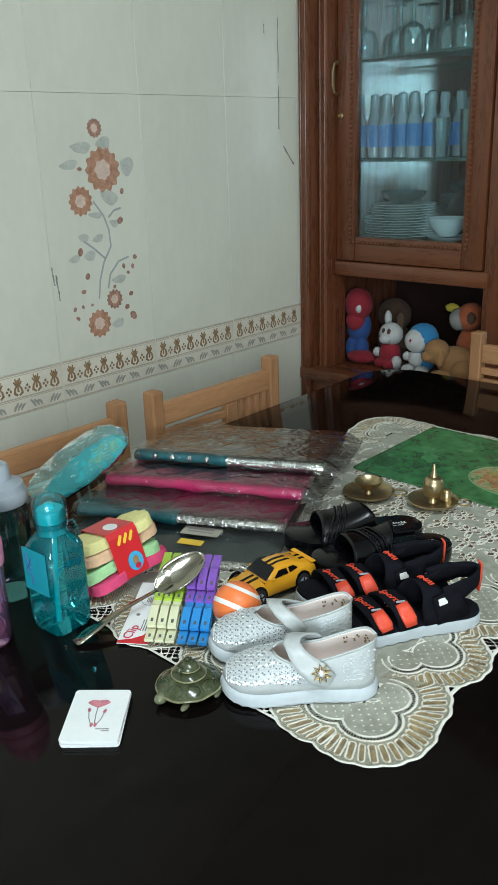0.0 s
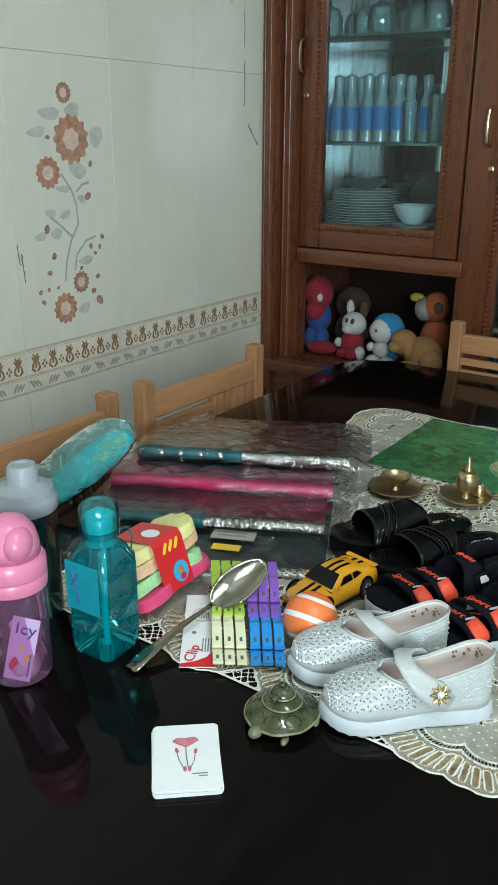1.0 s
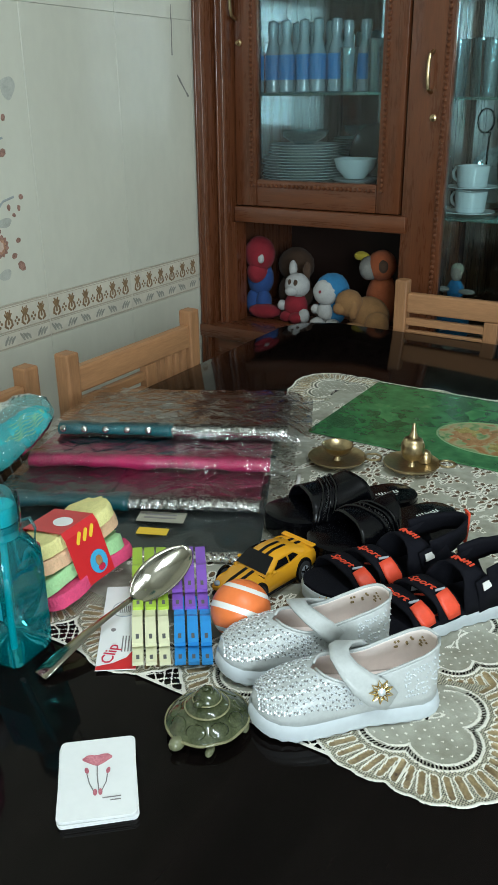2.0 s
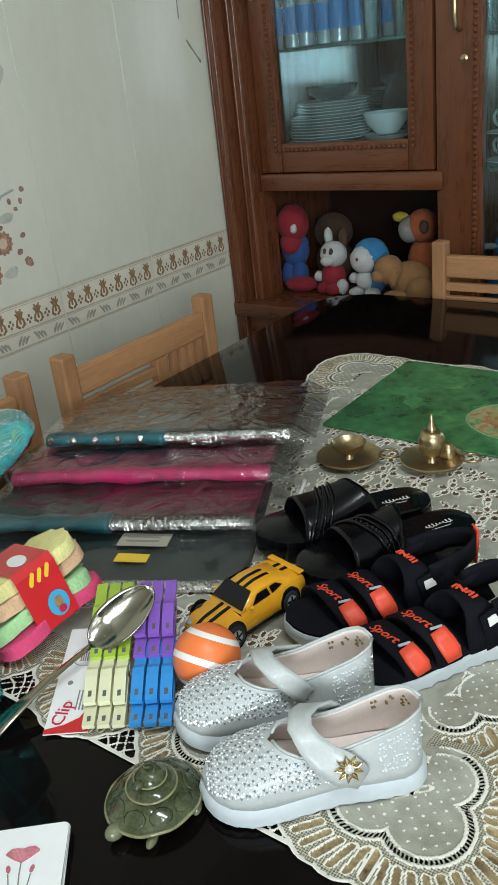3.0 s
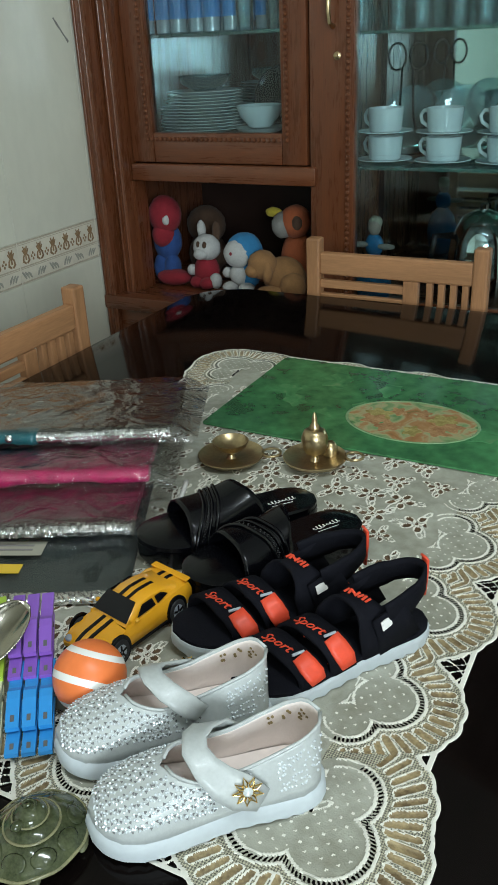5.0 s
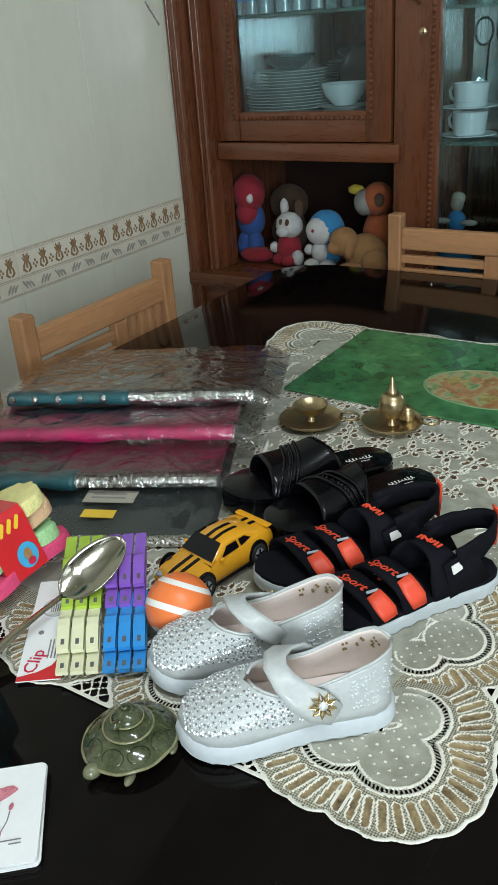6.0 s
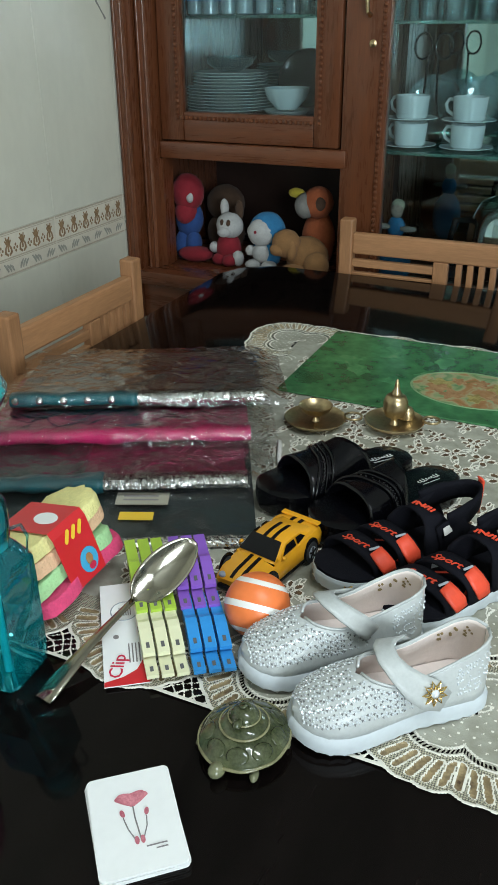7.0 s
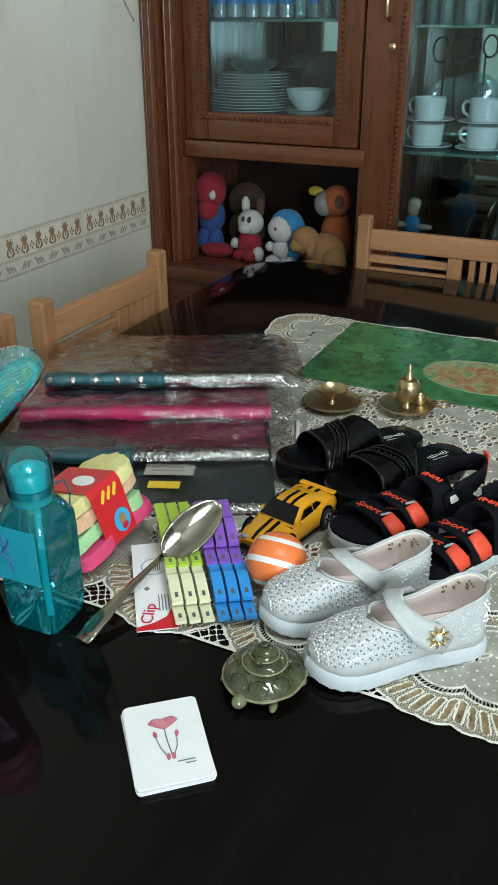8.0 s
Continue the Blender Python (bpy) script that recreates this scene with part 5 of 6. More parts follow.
# ---- sponge pack ----
def sponges():
    d = Vector((0.02, 0.125, 0)).normalized()
    ang = math.degrees(math.atan2(d.y, d.x))
    t = thing("sponge_pack", Matrix.Translation((-0.806, 0.622, 0.766)) @ pose(0, 0, 0, 0, 0, 84) @ pose(0, 0, 0, -13, -7, 0), "four pastel scouring sponges held by a red card sleeve", "sponges")
    t.scale = (0.98, 0.92, 1.16)
    rng = random.Random(3)
    for i, (m, word) in enumerate(((SP_R, "pink glittery scouring sponge"), (SP_G, "mint scouring sponge"), (SP_P, "peach scouring sponge"), (SP_Y, "pale yellow scouring sponge"))):
        out = []
        Lh, Wh = 0.064 - 0.003 * (i == 3), 0.036
        for k in range(44):
            a = 2 * math.pi * k / 44
            c, s = math.cos(a), math.sin(a)
            q = 1 / (abs(c) ** 4 + abs(s) ** 4) ** 0.25
            waist = 1 - 0.16 * math.exp(-(c * q / 0.35) ** 2)
            out.append((Lh * c * q + rng.uniform(-0.001, 0.001), Wh * s * q * waist + rng.uniform(-0.001, 0.001)))
        bm = slab(out, 0, 0.0125, 0.004, 3)
        for v in bm.verts:
            v.co.z += 0.0015 * noise.noise((v.co.x * 60, v.co.y * 60, i)) + 0.010 * (v.co.x / Lh) ** 2 * (0.35 + 0.15 * i) * (-1 if i < 2 else 0.3)
        part("sponge", moved(bm, pose((0.003, -0.004, 0.002, -0.001)[i], (-0.006, 0.0, 0.003, 0.0)[i], i * 0.0142, 0, 0, (5, -4, 3, -5)[i])), m, t, word, smooth=True)
    sl = []
    for y, z in ((-0.0345, 0.0005), (-0.0345, 0.052), (-0.031, 0.0590), (0.031, 0.0590), (0.0345, 0.052), (0.0345, 0.0005)):
        sl.append((y, z))
    outer = [(y * 1.17, z) for y, z in sl]
    rings = [[(x, y, z) for y, z in outer] for x in (-0.022, -0.008, 0.008, 0.024)]
    sleeve = part("card_sleeve", loft(rings, cap=False), REDCARD, t, "red printed cardboard sleeve")
    so = sleeve.modifiers.new("thick", "SOLIDIFY")
    so.thickness = 0.0006
    part("logo_oval", moved(disc(0.009, 0, 20, 1.9), pose(-0.0, -0.012, 0.0594, 0, 0, 84)), WHITECARD, sleeve)
    for k in range(3):
        part("print_bar", moved(slab(round_rect(0.013, 0.0042, 0.002, 3), 0, 0.0003), pose(0.012 - 0.009 * k, -0.0409, 0.0475, 90, 0, 0) @ pose(0, 0, 0, 0, 0, 55)), YELLOWINK, sleeve)
    part("round_print", moved(disc(0.0115, 0, 22), pose(0.008, -0.0409, 0.017, 90, 0, 0)), BLUEINK, sleeve)
    part("badge_print", moved(disc(0.0055, 0.0006, 12, 0.8), pose(0.008, -0.0412, 0.018, 90, 0, 0)), PRINTPALE, sleeve)
    part("badge_print", moved(disc(0.0035, 0.0006, 12, 1.3), pose(0.009, -0.0412, 0.011, 90, 0, 0)), REDINK, sleeve)


sponges()


# ---- footwear ----
SS = (0, .02, .06, .12, .25, .4, .55, .7, .8, .88, .94, .98, 1)
FF = (0, .38, .6, .72, .74, .72, .84, .97, .98, .88, .68, .38, 0)


def foot_w(s, W):
    return W / 2 * float(np.interp(s, SS, FF))


def foot_outline(L, W, grow=0.0, n=34, toe=1.0):
    st = [0.5 - 0.5 * math.cos(math.pi * i / n) for i in range(n + 1)]
    side = [(s * L, foot_w(s, W)) for s in st]
    pts = side + [(x, -y) for x, y in side[-2:0:-1]]
    if grow:
        c = L / 2
        pts = [(c + (x - c) * (1 + 2 * grow / L), y * (1 + 2 * grow / W)) for x, y in pts]
    return pts


def sole(L, W, layers, rise=0.0, teeth=0.0):
    rings = []
    for z, grow, tooth in layers:
        pts = foot_outline(L, W, grow)
        if tooth:
            pts = [(x * (1 - (tooth if i % 2 else 0) / L) + (tooth / 2 if i % 2 else 0), y * (1 - (2 * tooth / W if i % 2 else 0))) for i, (x, y) in enumerate(pts)]
        rings.append([(x, y, z + rise * max(0.0, (x / L - 0.75) * 4) ** 2) for x, y in pts])
    return loft(rings)


def band(path, width, thick, across, bm=None):
    # a strap of that width along a path; across: unit vector of its width at each point
    pts = [Vector(p) for p in path]
    rings = []
    for i, p in enumerate(pts):
        d = (pts[min(i + 1, len(pts) - 1)] - pts[max(i - 1, 0)]).normalized()
        a = Vector(across[i] if isinstance(across, list) else across)
        a = (a - d * a.dot(d)).normalized()
        nrm = d.cross(a).normalized()
        w = width[i] if isinstance(width, (list, tuple)) else width
        q = []
        for u, v in ((-1, -0.5), (-0.5, -0.62), (0.5, -0.62), (1, -0.5), (1, 0.5), (0.5, 0.62), (-0.5, 0.62), (-1, 0.5)):
            q.append(p + a * (w / 2 * u) + nrm * (thick * v))
        rings.append(q)
    return loft(rings, bm=bm)


def arch(x0, x1, y0, y1, z0, top, n=12, skew=0.0):
    out = []
    for i in range(n + 1):
        a = math.pi * i / n
        c = -math.cos(a)
        y = (y0 + y1) / 2 + (y1 - y0) / 2 * (abs(c) ** 0.75) * (1 if c > 0 else -1)
        out.append((x0 + (x1 - x0) * i / n, y, z0 + (top - z0) * math.sin(a) ** (0.8 - 0.6 * skew)))
    return out


def mary_jane(m, label, near):
    L, W, Z = 0.165, 0.065, 0.0155
    t = thing("girls_shoe", m, label, "shoe", "pair of white girls shoes")
    part("sole", sole(L, W, [(0.0, 0.0005, 0.0018), (0.0032, 0.002, 0.0018), (0.0038, 0.0030, 0), (0.010, 0.0030, 0), (0.0150, 0.0016, 0), (0.0172, -0.0005, 0)], 0.004), SOLEWHITE, t, "white ribbed rubber sole", smooth=True)
    ss, hh = (0, .05, .15, .35, .5, .6, .7, .8, .9, .96, 1), (.084, .084, .076, .060, .053, .050, .046, .041, .034, .027, .019)

    def surf(s, q, sgn, out=0.0):
        w = foot_w(s, W) + out
        H = float(np.interp(s, ss, hh)) - Z + out + 0.004
        yo = 0.0
        if s < 0.67:
            yo = 0.80 * w * math.sqrt(max(0.0, 1 - (max(0.0, s - 0.46) / 0.21) ** 2))
        amax = math.acos(min(1, (yo / w) ** 1.25)) if w > 1e-5 else math.pi / 2
        a = amax * q
        return Vector((s * L, sgn * w * math.cos(a) ** 0.8, Z + H * math.sin(a) ** 0.8 + 0.004 * max(0.0, (s - 0.75) * 4) ** 2))
    bm = bmesh.new()
    st = [0.5 - 0.5 * math.cos(math.pi * i / 40) for i in range(41)]
    st[0], st[-1] = 0.0008, 0.9994
    for sgn in (-1, 1):
        loft([[surf(s, k / 9, sgn) for k in range(10)] for s in st], False, False, bm)
    bmesh.ops.remove_doubles(bm, verts=bm.verts, dist=0.0007)
    up = part("upper", bm, (SHOEWHITE, INSOLE), t, smooth="all")
    so = up.modifiers.new("thick", "SOLIDIFY")
    so.thickness, so.offset, so.material_offset = 0.0016, -1, 1
    part("insole", slab(foot_outline(L * 0.97, W * 0.90), Z + 0.003, Z + 0.0055), INSOLE, t, "pale pink insole")
    for sgn in (-1, 1):
        part("collar_binding", tube([surf(s, 1, sgn, 0.0004) for s in [0.002 + 0.666 * i / 26 for i in range(27)]], 0.0013, 6), SHOEWHITE, t, smooth="all")
    # strap over the instep, fastened low on one side
    rng = random.Random(7)
    y1 = near
    path = [(0.058, -y1 * 0.0262, 0.040), (0.068, -y1 * 0.0250, 0.051), (0.080, -y1 * 0.0175, 0.0595), (0.088, -y1 * 0.006, 0.0635), (0.090, y1 * 0.007, 0.0630), (0.085, y1 * 0.0175, 0.0570), (0.076, y1 * 0.0245, 0.0480), (0.064, y1 * 0.0282, 0.0395), (0.050, y1 * 0.0295, 0.0300)]
    part("strap", band(path, [0.017, 0.017, 0.017, 0.017, 0.018, 0.019, 0.023, 0.026, 0.018], 0.002, (1, 0, 0.1)), SHOEWHITE, t, smooth="all")
    bc = Matrix.Translation((0.0600, y1 * 0.0288, 0.0405)) @ pose(0, 0, 0, -y1 * 74, 0, 0)
    bro = part("brooch", moved(lathe([(0.0035, 0), (0.0035, 0.002), (0.0015, 0.0034), (0.0005, 0.0036)], 10), bc), GEM, t, "gold flower brooch")
    for k in range(9):
        a = 2 * math.pi * k / 9
        pts = [(0.003 * math.cos(a), 0.003 * math.sin(a), 0.001), (0.0062 * math.cos(a - 0.25), 0.0062 * math.sin(a - 0.25), 0.0016), (0.0105 * math.cos(a), 0.0105 * math.sin(a), 0.0010), (0.0062 * math.cos(a + 0.25), 0.0062 * math.sin(a + 0.25), 0.0016)]
        part("petal", moved(tube(pts, 0.0007, 5, closed=True), bc), GOLD, bro)
    gems, specks = [], []
    for i in range(52):
        s = 0.34 + 0.63 * i / 51
        for k in range(15):
            for sgn in (-1, 1):
                q = 0.16 + 0.84 * (k + 0.5 * (i % 2)) / 14.5
                if s < 0.70 and q > 0.86 or (i * 3 + k * 7) % 3 == 0:
                    continue
                if s < 0.5 and rng.random() < 0.6:
                    continue
                sj, qj = s + rng.uniform(-0.003, 0.003), min(1, q + rng.uniform(-0.012, 0.012))
                p = surf(sj, qj, sgn)
                n1 = (surf(sj, qj, sgn, 0.002) - p).normalized()
                mm = Matrix.Translation(p) @ n1.to_track_quat("Z", "Y").to_matrix().to_4x4() @ pose(0, 0, 0, 0, 0, rng.uniform(0, 60))
                (specks if (i * 5 + k) % 3 == 0 else gems).append(mm)
    for i in range(16):
        for k in range(7):
            for sgn in (-1, 1):
                s, q = 0.02 + 0.2 * (i + rng.uniform(-0.4, 0.4)) / 15, 0.2 + 0.65 * (k + rng.uniform(-0.3, 0.3)) / 7
                if rng.random() < 0.35:
                    continue
                p = surf(s, q, sgn)
                n1 = Vector((-0.4 * (0.2 - s) / 0.2, sgn, 0.25)).normalized()
                gems.append(Matrix.Translation(p) @ n1.to_track_quat("Z", "Y").to_matrix().to_4x4())
    vents = []
    for i in range(26):
        s, q, sgn = rng.uniform(0.03, 0.20), rng.uniform(0.55, 0.86), rng.choice((-1, 1))
        p = surf(s, q, sgn, -0.0023)
        vents.append(Matrix.Translation(p) @ Vector((0.5, -sgn, 0.3)).to_track_quat("Z", "Y").to_matrix().to_4x4())
    scatter("vent_hole", (gem_template(0.0014, 0.0003, 5), vents), BROWNINK, t, "brown ventilation holes in the lining")
    scatter("rhinestone", (gem_template(0.00105, 0.0008), gems), GEM, t, "tiny silver rhinestones")
    scatter("perforation", (gem_template(0.0014, 0.0003, 3), specks), GREYSPECK, t, "tiny dark perforations")
    return t


mary_jane(pose(-0.407, 0.646, CZ, 0, 0, 221), "white girls shoe with rhinestones and gold flower brooch", 1)
mary_jane(pose(-0.470, 0.690, CZ, 0, 0, 220.5), "white girls shoe with rhinestones standing behind its pair", -1)


def sandal(m, label):
    L, W, Z = 0.178, 0.064, 0.018
    t = thing("sport_sandal", m, label, "sandal", "pair of sport sandals")
    t.scale = (1.06, 1.04, 1.0)
    part("sole", sole(L, W, [(0, 0, 0.0026), (0.004, 0.0022, 0.0026), (0.0115, 0.003, 0.0018), (0.0135, 0.0025, 0), (0.0165, 0.0016, 0)], 0.006), SOLEWHITE, t, "white ribbed rubber sole", smooth=True)
    part("footbed", sole(L, W, [(0.0166, 0.001, 0), (0.0195, 0.0008, 0), (0.0205, -0.001, 0)], 0.006), BLACKFABRIC, t, "black footbed", smooth=True)
    for x, y, rz in ((0.150, 0.010, 20), (0.150, -0.010, -20), (0.165, 0.0, 90), (0.128, 0.012, 50), (0.128, -0.012, -50), (0.020, 0.006, 60), (0.020, -0.008, -60), (0.096, 0.015, 30), (0.096, -0.016, -30)):
        part("footbed_mark", moved(bx(-0.009, -0.0013, 0, 0.009, 0.0013, 0.0008), pose(x, y, 0.0206 + 0.006 * max(0, (x / L - 0.75) * 4) ** 2, 0, 0, rz)), REDTAB, t)
    # two forefoot straps with red tabs
    for x, top, wd in ((0.136, 0.040, 0.0235), (0.107, 0.046, 0.0235)):
        w = foot_w(x / L, W) - 0.001
        path = arch(x + 0.009, x - 0.012, -w, w, 0.017, top, 14, 0.5)
        st = part("strap", band(path, wd, 0.0028, (1, 0.05, 0)), BLACKFABRIC, t, "wide black strap", smooth="all")
        tx = moved(text_bm("Sport", 0.0125), Matrix.Translation((x + 0.001, -0.002, 0.0)) @ pose(0, 0, 0, 0, 0, 90))
        for vv in tx.verts:
            c = min(1, (abs(vv.co.y) / w) ** (1 / 0.75))
            vv.co.x -= vv.co.y * 0.34 + 0.001
            vv.co.z += 0.017 + (top - 0.017) * math.sqrt(max(0.0, 1 - c * c)) ** 0.5 + 0.0022
        part("lettering", tx, REDTAB, st)
        tab = [(x - 0.006, w * 0.62, 0.017 + (top - 0.017) * 0.88), (x - 0.009, w * 0.86, 0.017 + (top - 0.017) * 0.62), (x - 0.012, w * 1.04, 0.017 + (top - 0.017) * 0.36), (x - 0.014, w * 1.10, 0.019)]
        tab = [(a, b * 1.03 + 0.001, c + 0.0052) for a, b, c in tab]
        part("tab", band(tab, [0.014, 0.0165, 0.0165, 0.013], 0.0022, (1, 0, 0)), REDTAB, st, "red rubber tab", smooth="all")
        part("loop", moved(bx(-0.0055, -0.0012, 0, 0.0055, 0.0012, 0.0020, 0.0006), pose(x - 0.006, w * 0.60, 0.018 + (top - 0.017) * 0.90 + 0.004, -30)), GREYPLASTIC, st)
    # ankle strap and heel sling
    w = foot_w(0.38, W)
    path = arch(0.076, 0.058, -w, w, 0.017, 0.060)
    st = part("ankle_strap", band(path, [0.034] * 3 + [0.028, 0.024, 0.022, 0.022, 0.022, 0.024, 0.028] + [0.034] * 3, 0.0028, (1, 0, 0.25)), BLACKFABRIC, t, "wide black ankle strap", smooth="all")
    for k in range(7):
        part("print_bar", moved(bx(-0.0028, -0.0011, 0, 0.0028, 0.0011, 0.0007), Matrix.Translation((0.068 - 0.0011 * k, -0.011 + 0.0034 * k, 0.0628 - 0.00012 * (k - 3) ** 2)) @ pose(0, 0, 0, 0, 12, (0, 25, 90, 0, -20, 10, 0)[k])), REDTAB, st)
    part("buckle_tab", moved(bx(-0.006, -0.004, 0, 0.006, 0.004, 0.0016, 0.0005), Matrix.Translation((0.055, 0.0255, 0.047)) @ pose(0, 0, 0, -72, 0, 20)), WHITEPAINT, st, "pale buckle tab")
    sling = []
    for i in range(19):
        a = math.pi * (-0.5 + i / 18)
        sling.append((0.052 - 0.050 * math.cos(a), 0.0235 * math.sin(a), 0.052 + 0.012 * math.cos(a)))
    part("heel_strap", band(sling, [0.024] * 4 + [0.020] * 11 + [0.024] * 4, 0.0028, (0, 0, 1)), BLACKFABRIC, t, "black padded heel strap", smooth="all")
    for sgn in (-1, 1):
        part("side_panel", band([(0.052, sgn * 0.0225, 0.056), (0.046, sgn * 0.0245, 0.040), (0.040, sgn * 0.0238, 0.020)], [0.030, 0.034, 0.040], 0.0026, (1, 0, 0)), BLACKFABRIC, t, smooth="all")
    part("pull_tab", band([(0.0005, 0, 0.040), (-0.001, 0, 0.06), (-0.001, 0, 0.076), (0.001, 0, 0.079)], 0.008, 0.0018, (0, 1, 0)), REDTAB, t, "red heel pull tab", smooth="all")
    return t


sandal(pose(-0.392, 0.843, CZ, 0, 0, 234), "black sport sandal with red tabs and white sole")
sandal(pose(-0.455, 0.866, CZ, 0, 0, 229), "black sport sandal with red tabs beside its pair")


def slide(m, L, label, lean):
    W = 0.078
    t = thing("slide_sandal", m, label, "slipper", "pair of black slippers")
    part("sole", sole(L, W, [(0, -0.002, 0), (0.004, 0.0, 0), (0.016, 0.001, 0), (0.021, 0.0005, 0)], 0.004), BLACKLEATHER, t, "black rubber sole", smooth=True)
    bed = part("footbed", sole(L, W, [(0.0212, 0.0, 0), (0.0265, 0.0002, 0), (0.0285, -0.003, 0)], 0.004), BLACKLEATHER, t, "padded black footbed", smooth=True)
    pts = [(0.024 + 0.00028 * i + 0.0013 * math.sin(i * 0.42), 0.0021 * math.cos(i * 0.42) * (1.0 + 0.6 * math.sin(i * 0.09)), 0.0288) for i in range(120)]
    part("print_bar", tube(pts, 0.00055, 5, flat=0.4), WHITEPAINT, bed, "white script mark")
    part("print_bar", tube([(0.030, 0.008, 0.0290), (0.055, 0.0075, 0.0290)], 0.0005, 5, flat=0.4), WHITEPAINT, bed)
    # broad vamp over the instep, its front edge open at the toes
    rings = []
    for j in range(15):
        q = j / 14
        ring = []
        for i in range(25):
            a = math.pi * i / 24
            side = -math.cos(a)
            x = 0.086 + 0.076 * q - 0.016 * side * lean * (1 - q) - 0.010 * math.sin(a) * (q - 0.35)
            w = foot_w(min(0.97, x / L), W) + 0.0025
            top = 0.065 - 0.012 * q - 0.003 * math.sin(q * math.pi)
            ring.append((x, w * abs(side) ** 0.7 * (1 if side > 0 else -1), 0.012 + (top - 0.012) * math.sin(a) ** 0.75))
        rings.append(ring)
    vamp = part("vamp", loft(rings, False, False), BLACKLEATHER, t, "broad glossy black leather upper", smooth="all")
    so = vamp.modifiers.new("thick", "SOLIDIFY")
    so.thickness, so.offset = 0.003, -1

    def on_vamp(q, i):
        a = math.pi * i / 24
        side = -math.cos(a)
        x = 0.086 + 0.076 * q - 0.016 * side * lean * (1 - q) - 0.010 * math.sin(a) * (q - 0.35)
        w = foot_w(min(0.97, x / L), W) + 0.0030
        top = 0.0656 - 0.012 * q - 0.003 * math.sin(q * math.pi)
        return Vector((x, w * abs(side) ** 0.7 * (1 if side > 0 else -1), 0.012 + (top - 0.012) * math.sin(a) ** 0.75))
    # raised diagonal bands with piping and a strip of dark sequins
    for o in (-0.10, 0.0, 0.14):
        path = [on_vamp(min(0.98, max(0.02, 0.5 + o - lean * 0.30 * math.cos(math.pi * i / 24))), i) + Vector((0, 0, 0.0008)) for i in range(1, 24)]
        part("trim", tube(path, 0.0021 if o else 0.0016, 7), BLACKLEATHER, vamp, "raised glossy piping", smooth="all")
    spots = []
    for i in range(3, 22):
        for k in range(3):
            spots.append(Matrix.Translation(on_vamp(min(0.98, max(0.02, 0.57 + 0.02 * k - 0.02 - lean * 0.30 * math.cos(math.pi * i / 24))), i + 0.3 * k) + Vector((0, 0, 0.0006))))
    scatter("sequin", (gem_template(0.0012, 0.0008), spots), GEMDARK, vamp, "dark sparkling sequins")
    return t


slide(pose(-0.560, 0.990, CZ, 0, 0, 231), 0.205, "black leather slipper with broad strap and piping", 1)
slide(pose(-0.500, 0.966, CZ, 0, 0, 238), 0.205, "black leather slipper with broad strap beside its pair", -1)


# ---- brass oil lamps ----
def oil_lamp(m, label, closed):
    t = thing("brass_lamp", m, label, "oil lamp", "small brass lamps")
    part("saucer", lathe([(0.020, 0), (0.024, 0.001), (0.040, 0.006), (0.043, 0.010), (0.042, 0.0105), (0.036, 0.0065), (0.016, 0.0035), (0.008, 0.0045)], 36), BRASS, t, smooth=True)
    part("stem", lathe([(0.0075, 0.0035), (0.006, 0.006), (0.0045, 0.010), (0.006, 0.0135)], 18), BRASS, t, smooth=True)
    part("handle", tube([(-0.040 + 0.0 - 0.012 * (1 + math.cos(a)), 0.012 * math.sin(a), 0.012) for a in [2 * math.pi * i / 20 for i in range(20)]], 0.0018, 6, up=(0, 1, 0), closed=True), BRASS, t, "brass ring handle", smooth="all")
    if closed:
        t.scale = (0.95, 0.95, 1.13)
        part("reservoir", lathe([(0.006, 0.0132), (0.014, 0.016), (0.0175, 0.024), (0.0175, 0.034), (0.014, 0.041), (0.010, 0.043), (0.007, 0.0435)], 26), BRASS, t, smooth=True)
        part("finial", lathe([(0.007, 0.0436), (0.0065, 0.047), (0.004, 0.050), (0.0035, 0.055), (0.002, 0.061), (0.0005, 0.063)], 16), BRASS, t, smooth=True)
        part("spout", lathe([(0.011, 0.003), (0.010, 0.012), (0.007, 0.017), (0.003, 0.019)], 16, pose(-0.018, -0.020, 0.002)), BRASS, t, smooth=True)
    else:
        part("bowl", lathe([(0.006, 0.0132), (0.013, 0.015), (0.020, 0.021), (0.0235, 0.028), (0.0225, 0.028), (0.018, 0.0215), (0.010, 0.0175), (0.001, 0.0165)], 28), BRASS, t, smooth=True)


oil_lamp(pose(-0.711, 1.073, CZ, 0, 0, 200), "small brass lamp with open bowl on a saucer", False)
oil_lamp(pose(-0.608, 1.105, CZ, 0, 0, -165), "small brass lamp with pointed closed reservoir", True)
# ---- painted flower and border on the wall tiles ----
def wall_plane(y, z, x=0.0005):
    return Matrix(((0, 0, 1, WX + x), (1, 0, 0, y), (0, 1, 0, z), (0, 0, 0, 1)))


def petals(r0, r1, n, depth, th=0.0):
    out = []
    for i in range(n * 6):
        a = 2 * math.pi * i / (n * 6) + th
        out.append(((r0 + (r1 - r0) * (1 - depth * abs(math.cos(n * a / 2)) ** 2)) * math.cos(a), (r0 + (r1 - r0) * (1 - depth * abs(math.cos(n * a / 2)) ** 2)) * math.sin(a)))
    return out


RUST = mat("rust_glaze", (0.38, 0.15, 0.08), 0.35, vary=0.4, scale=70, second=(0.56, 0.32, 0.21))
PALEROSE = mat("pale_rose_glaze", (0.60, 0.44, 0.36), 0.35, vary=0.2, scale=80)
BUDBROWN = mat("bud_glaze", (0.26, 0.12, 0.08), 0.35, vary=0.5, scale=90, second=(0.48, 0.28, 0.22))
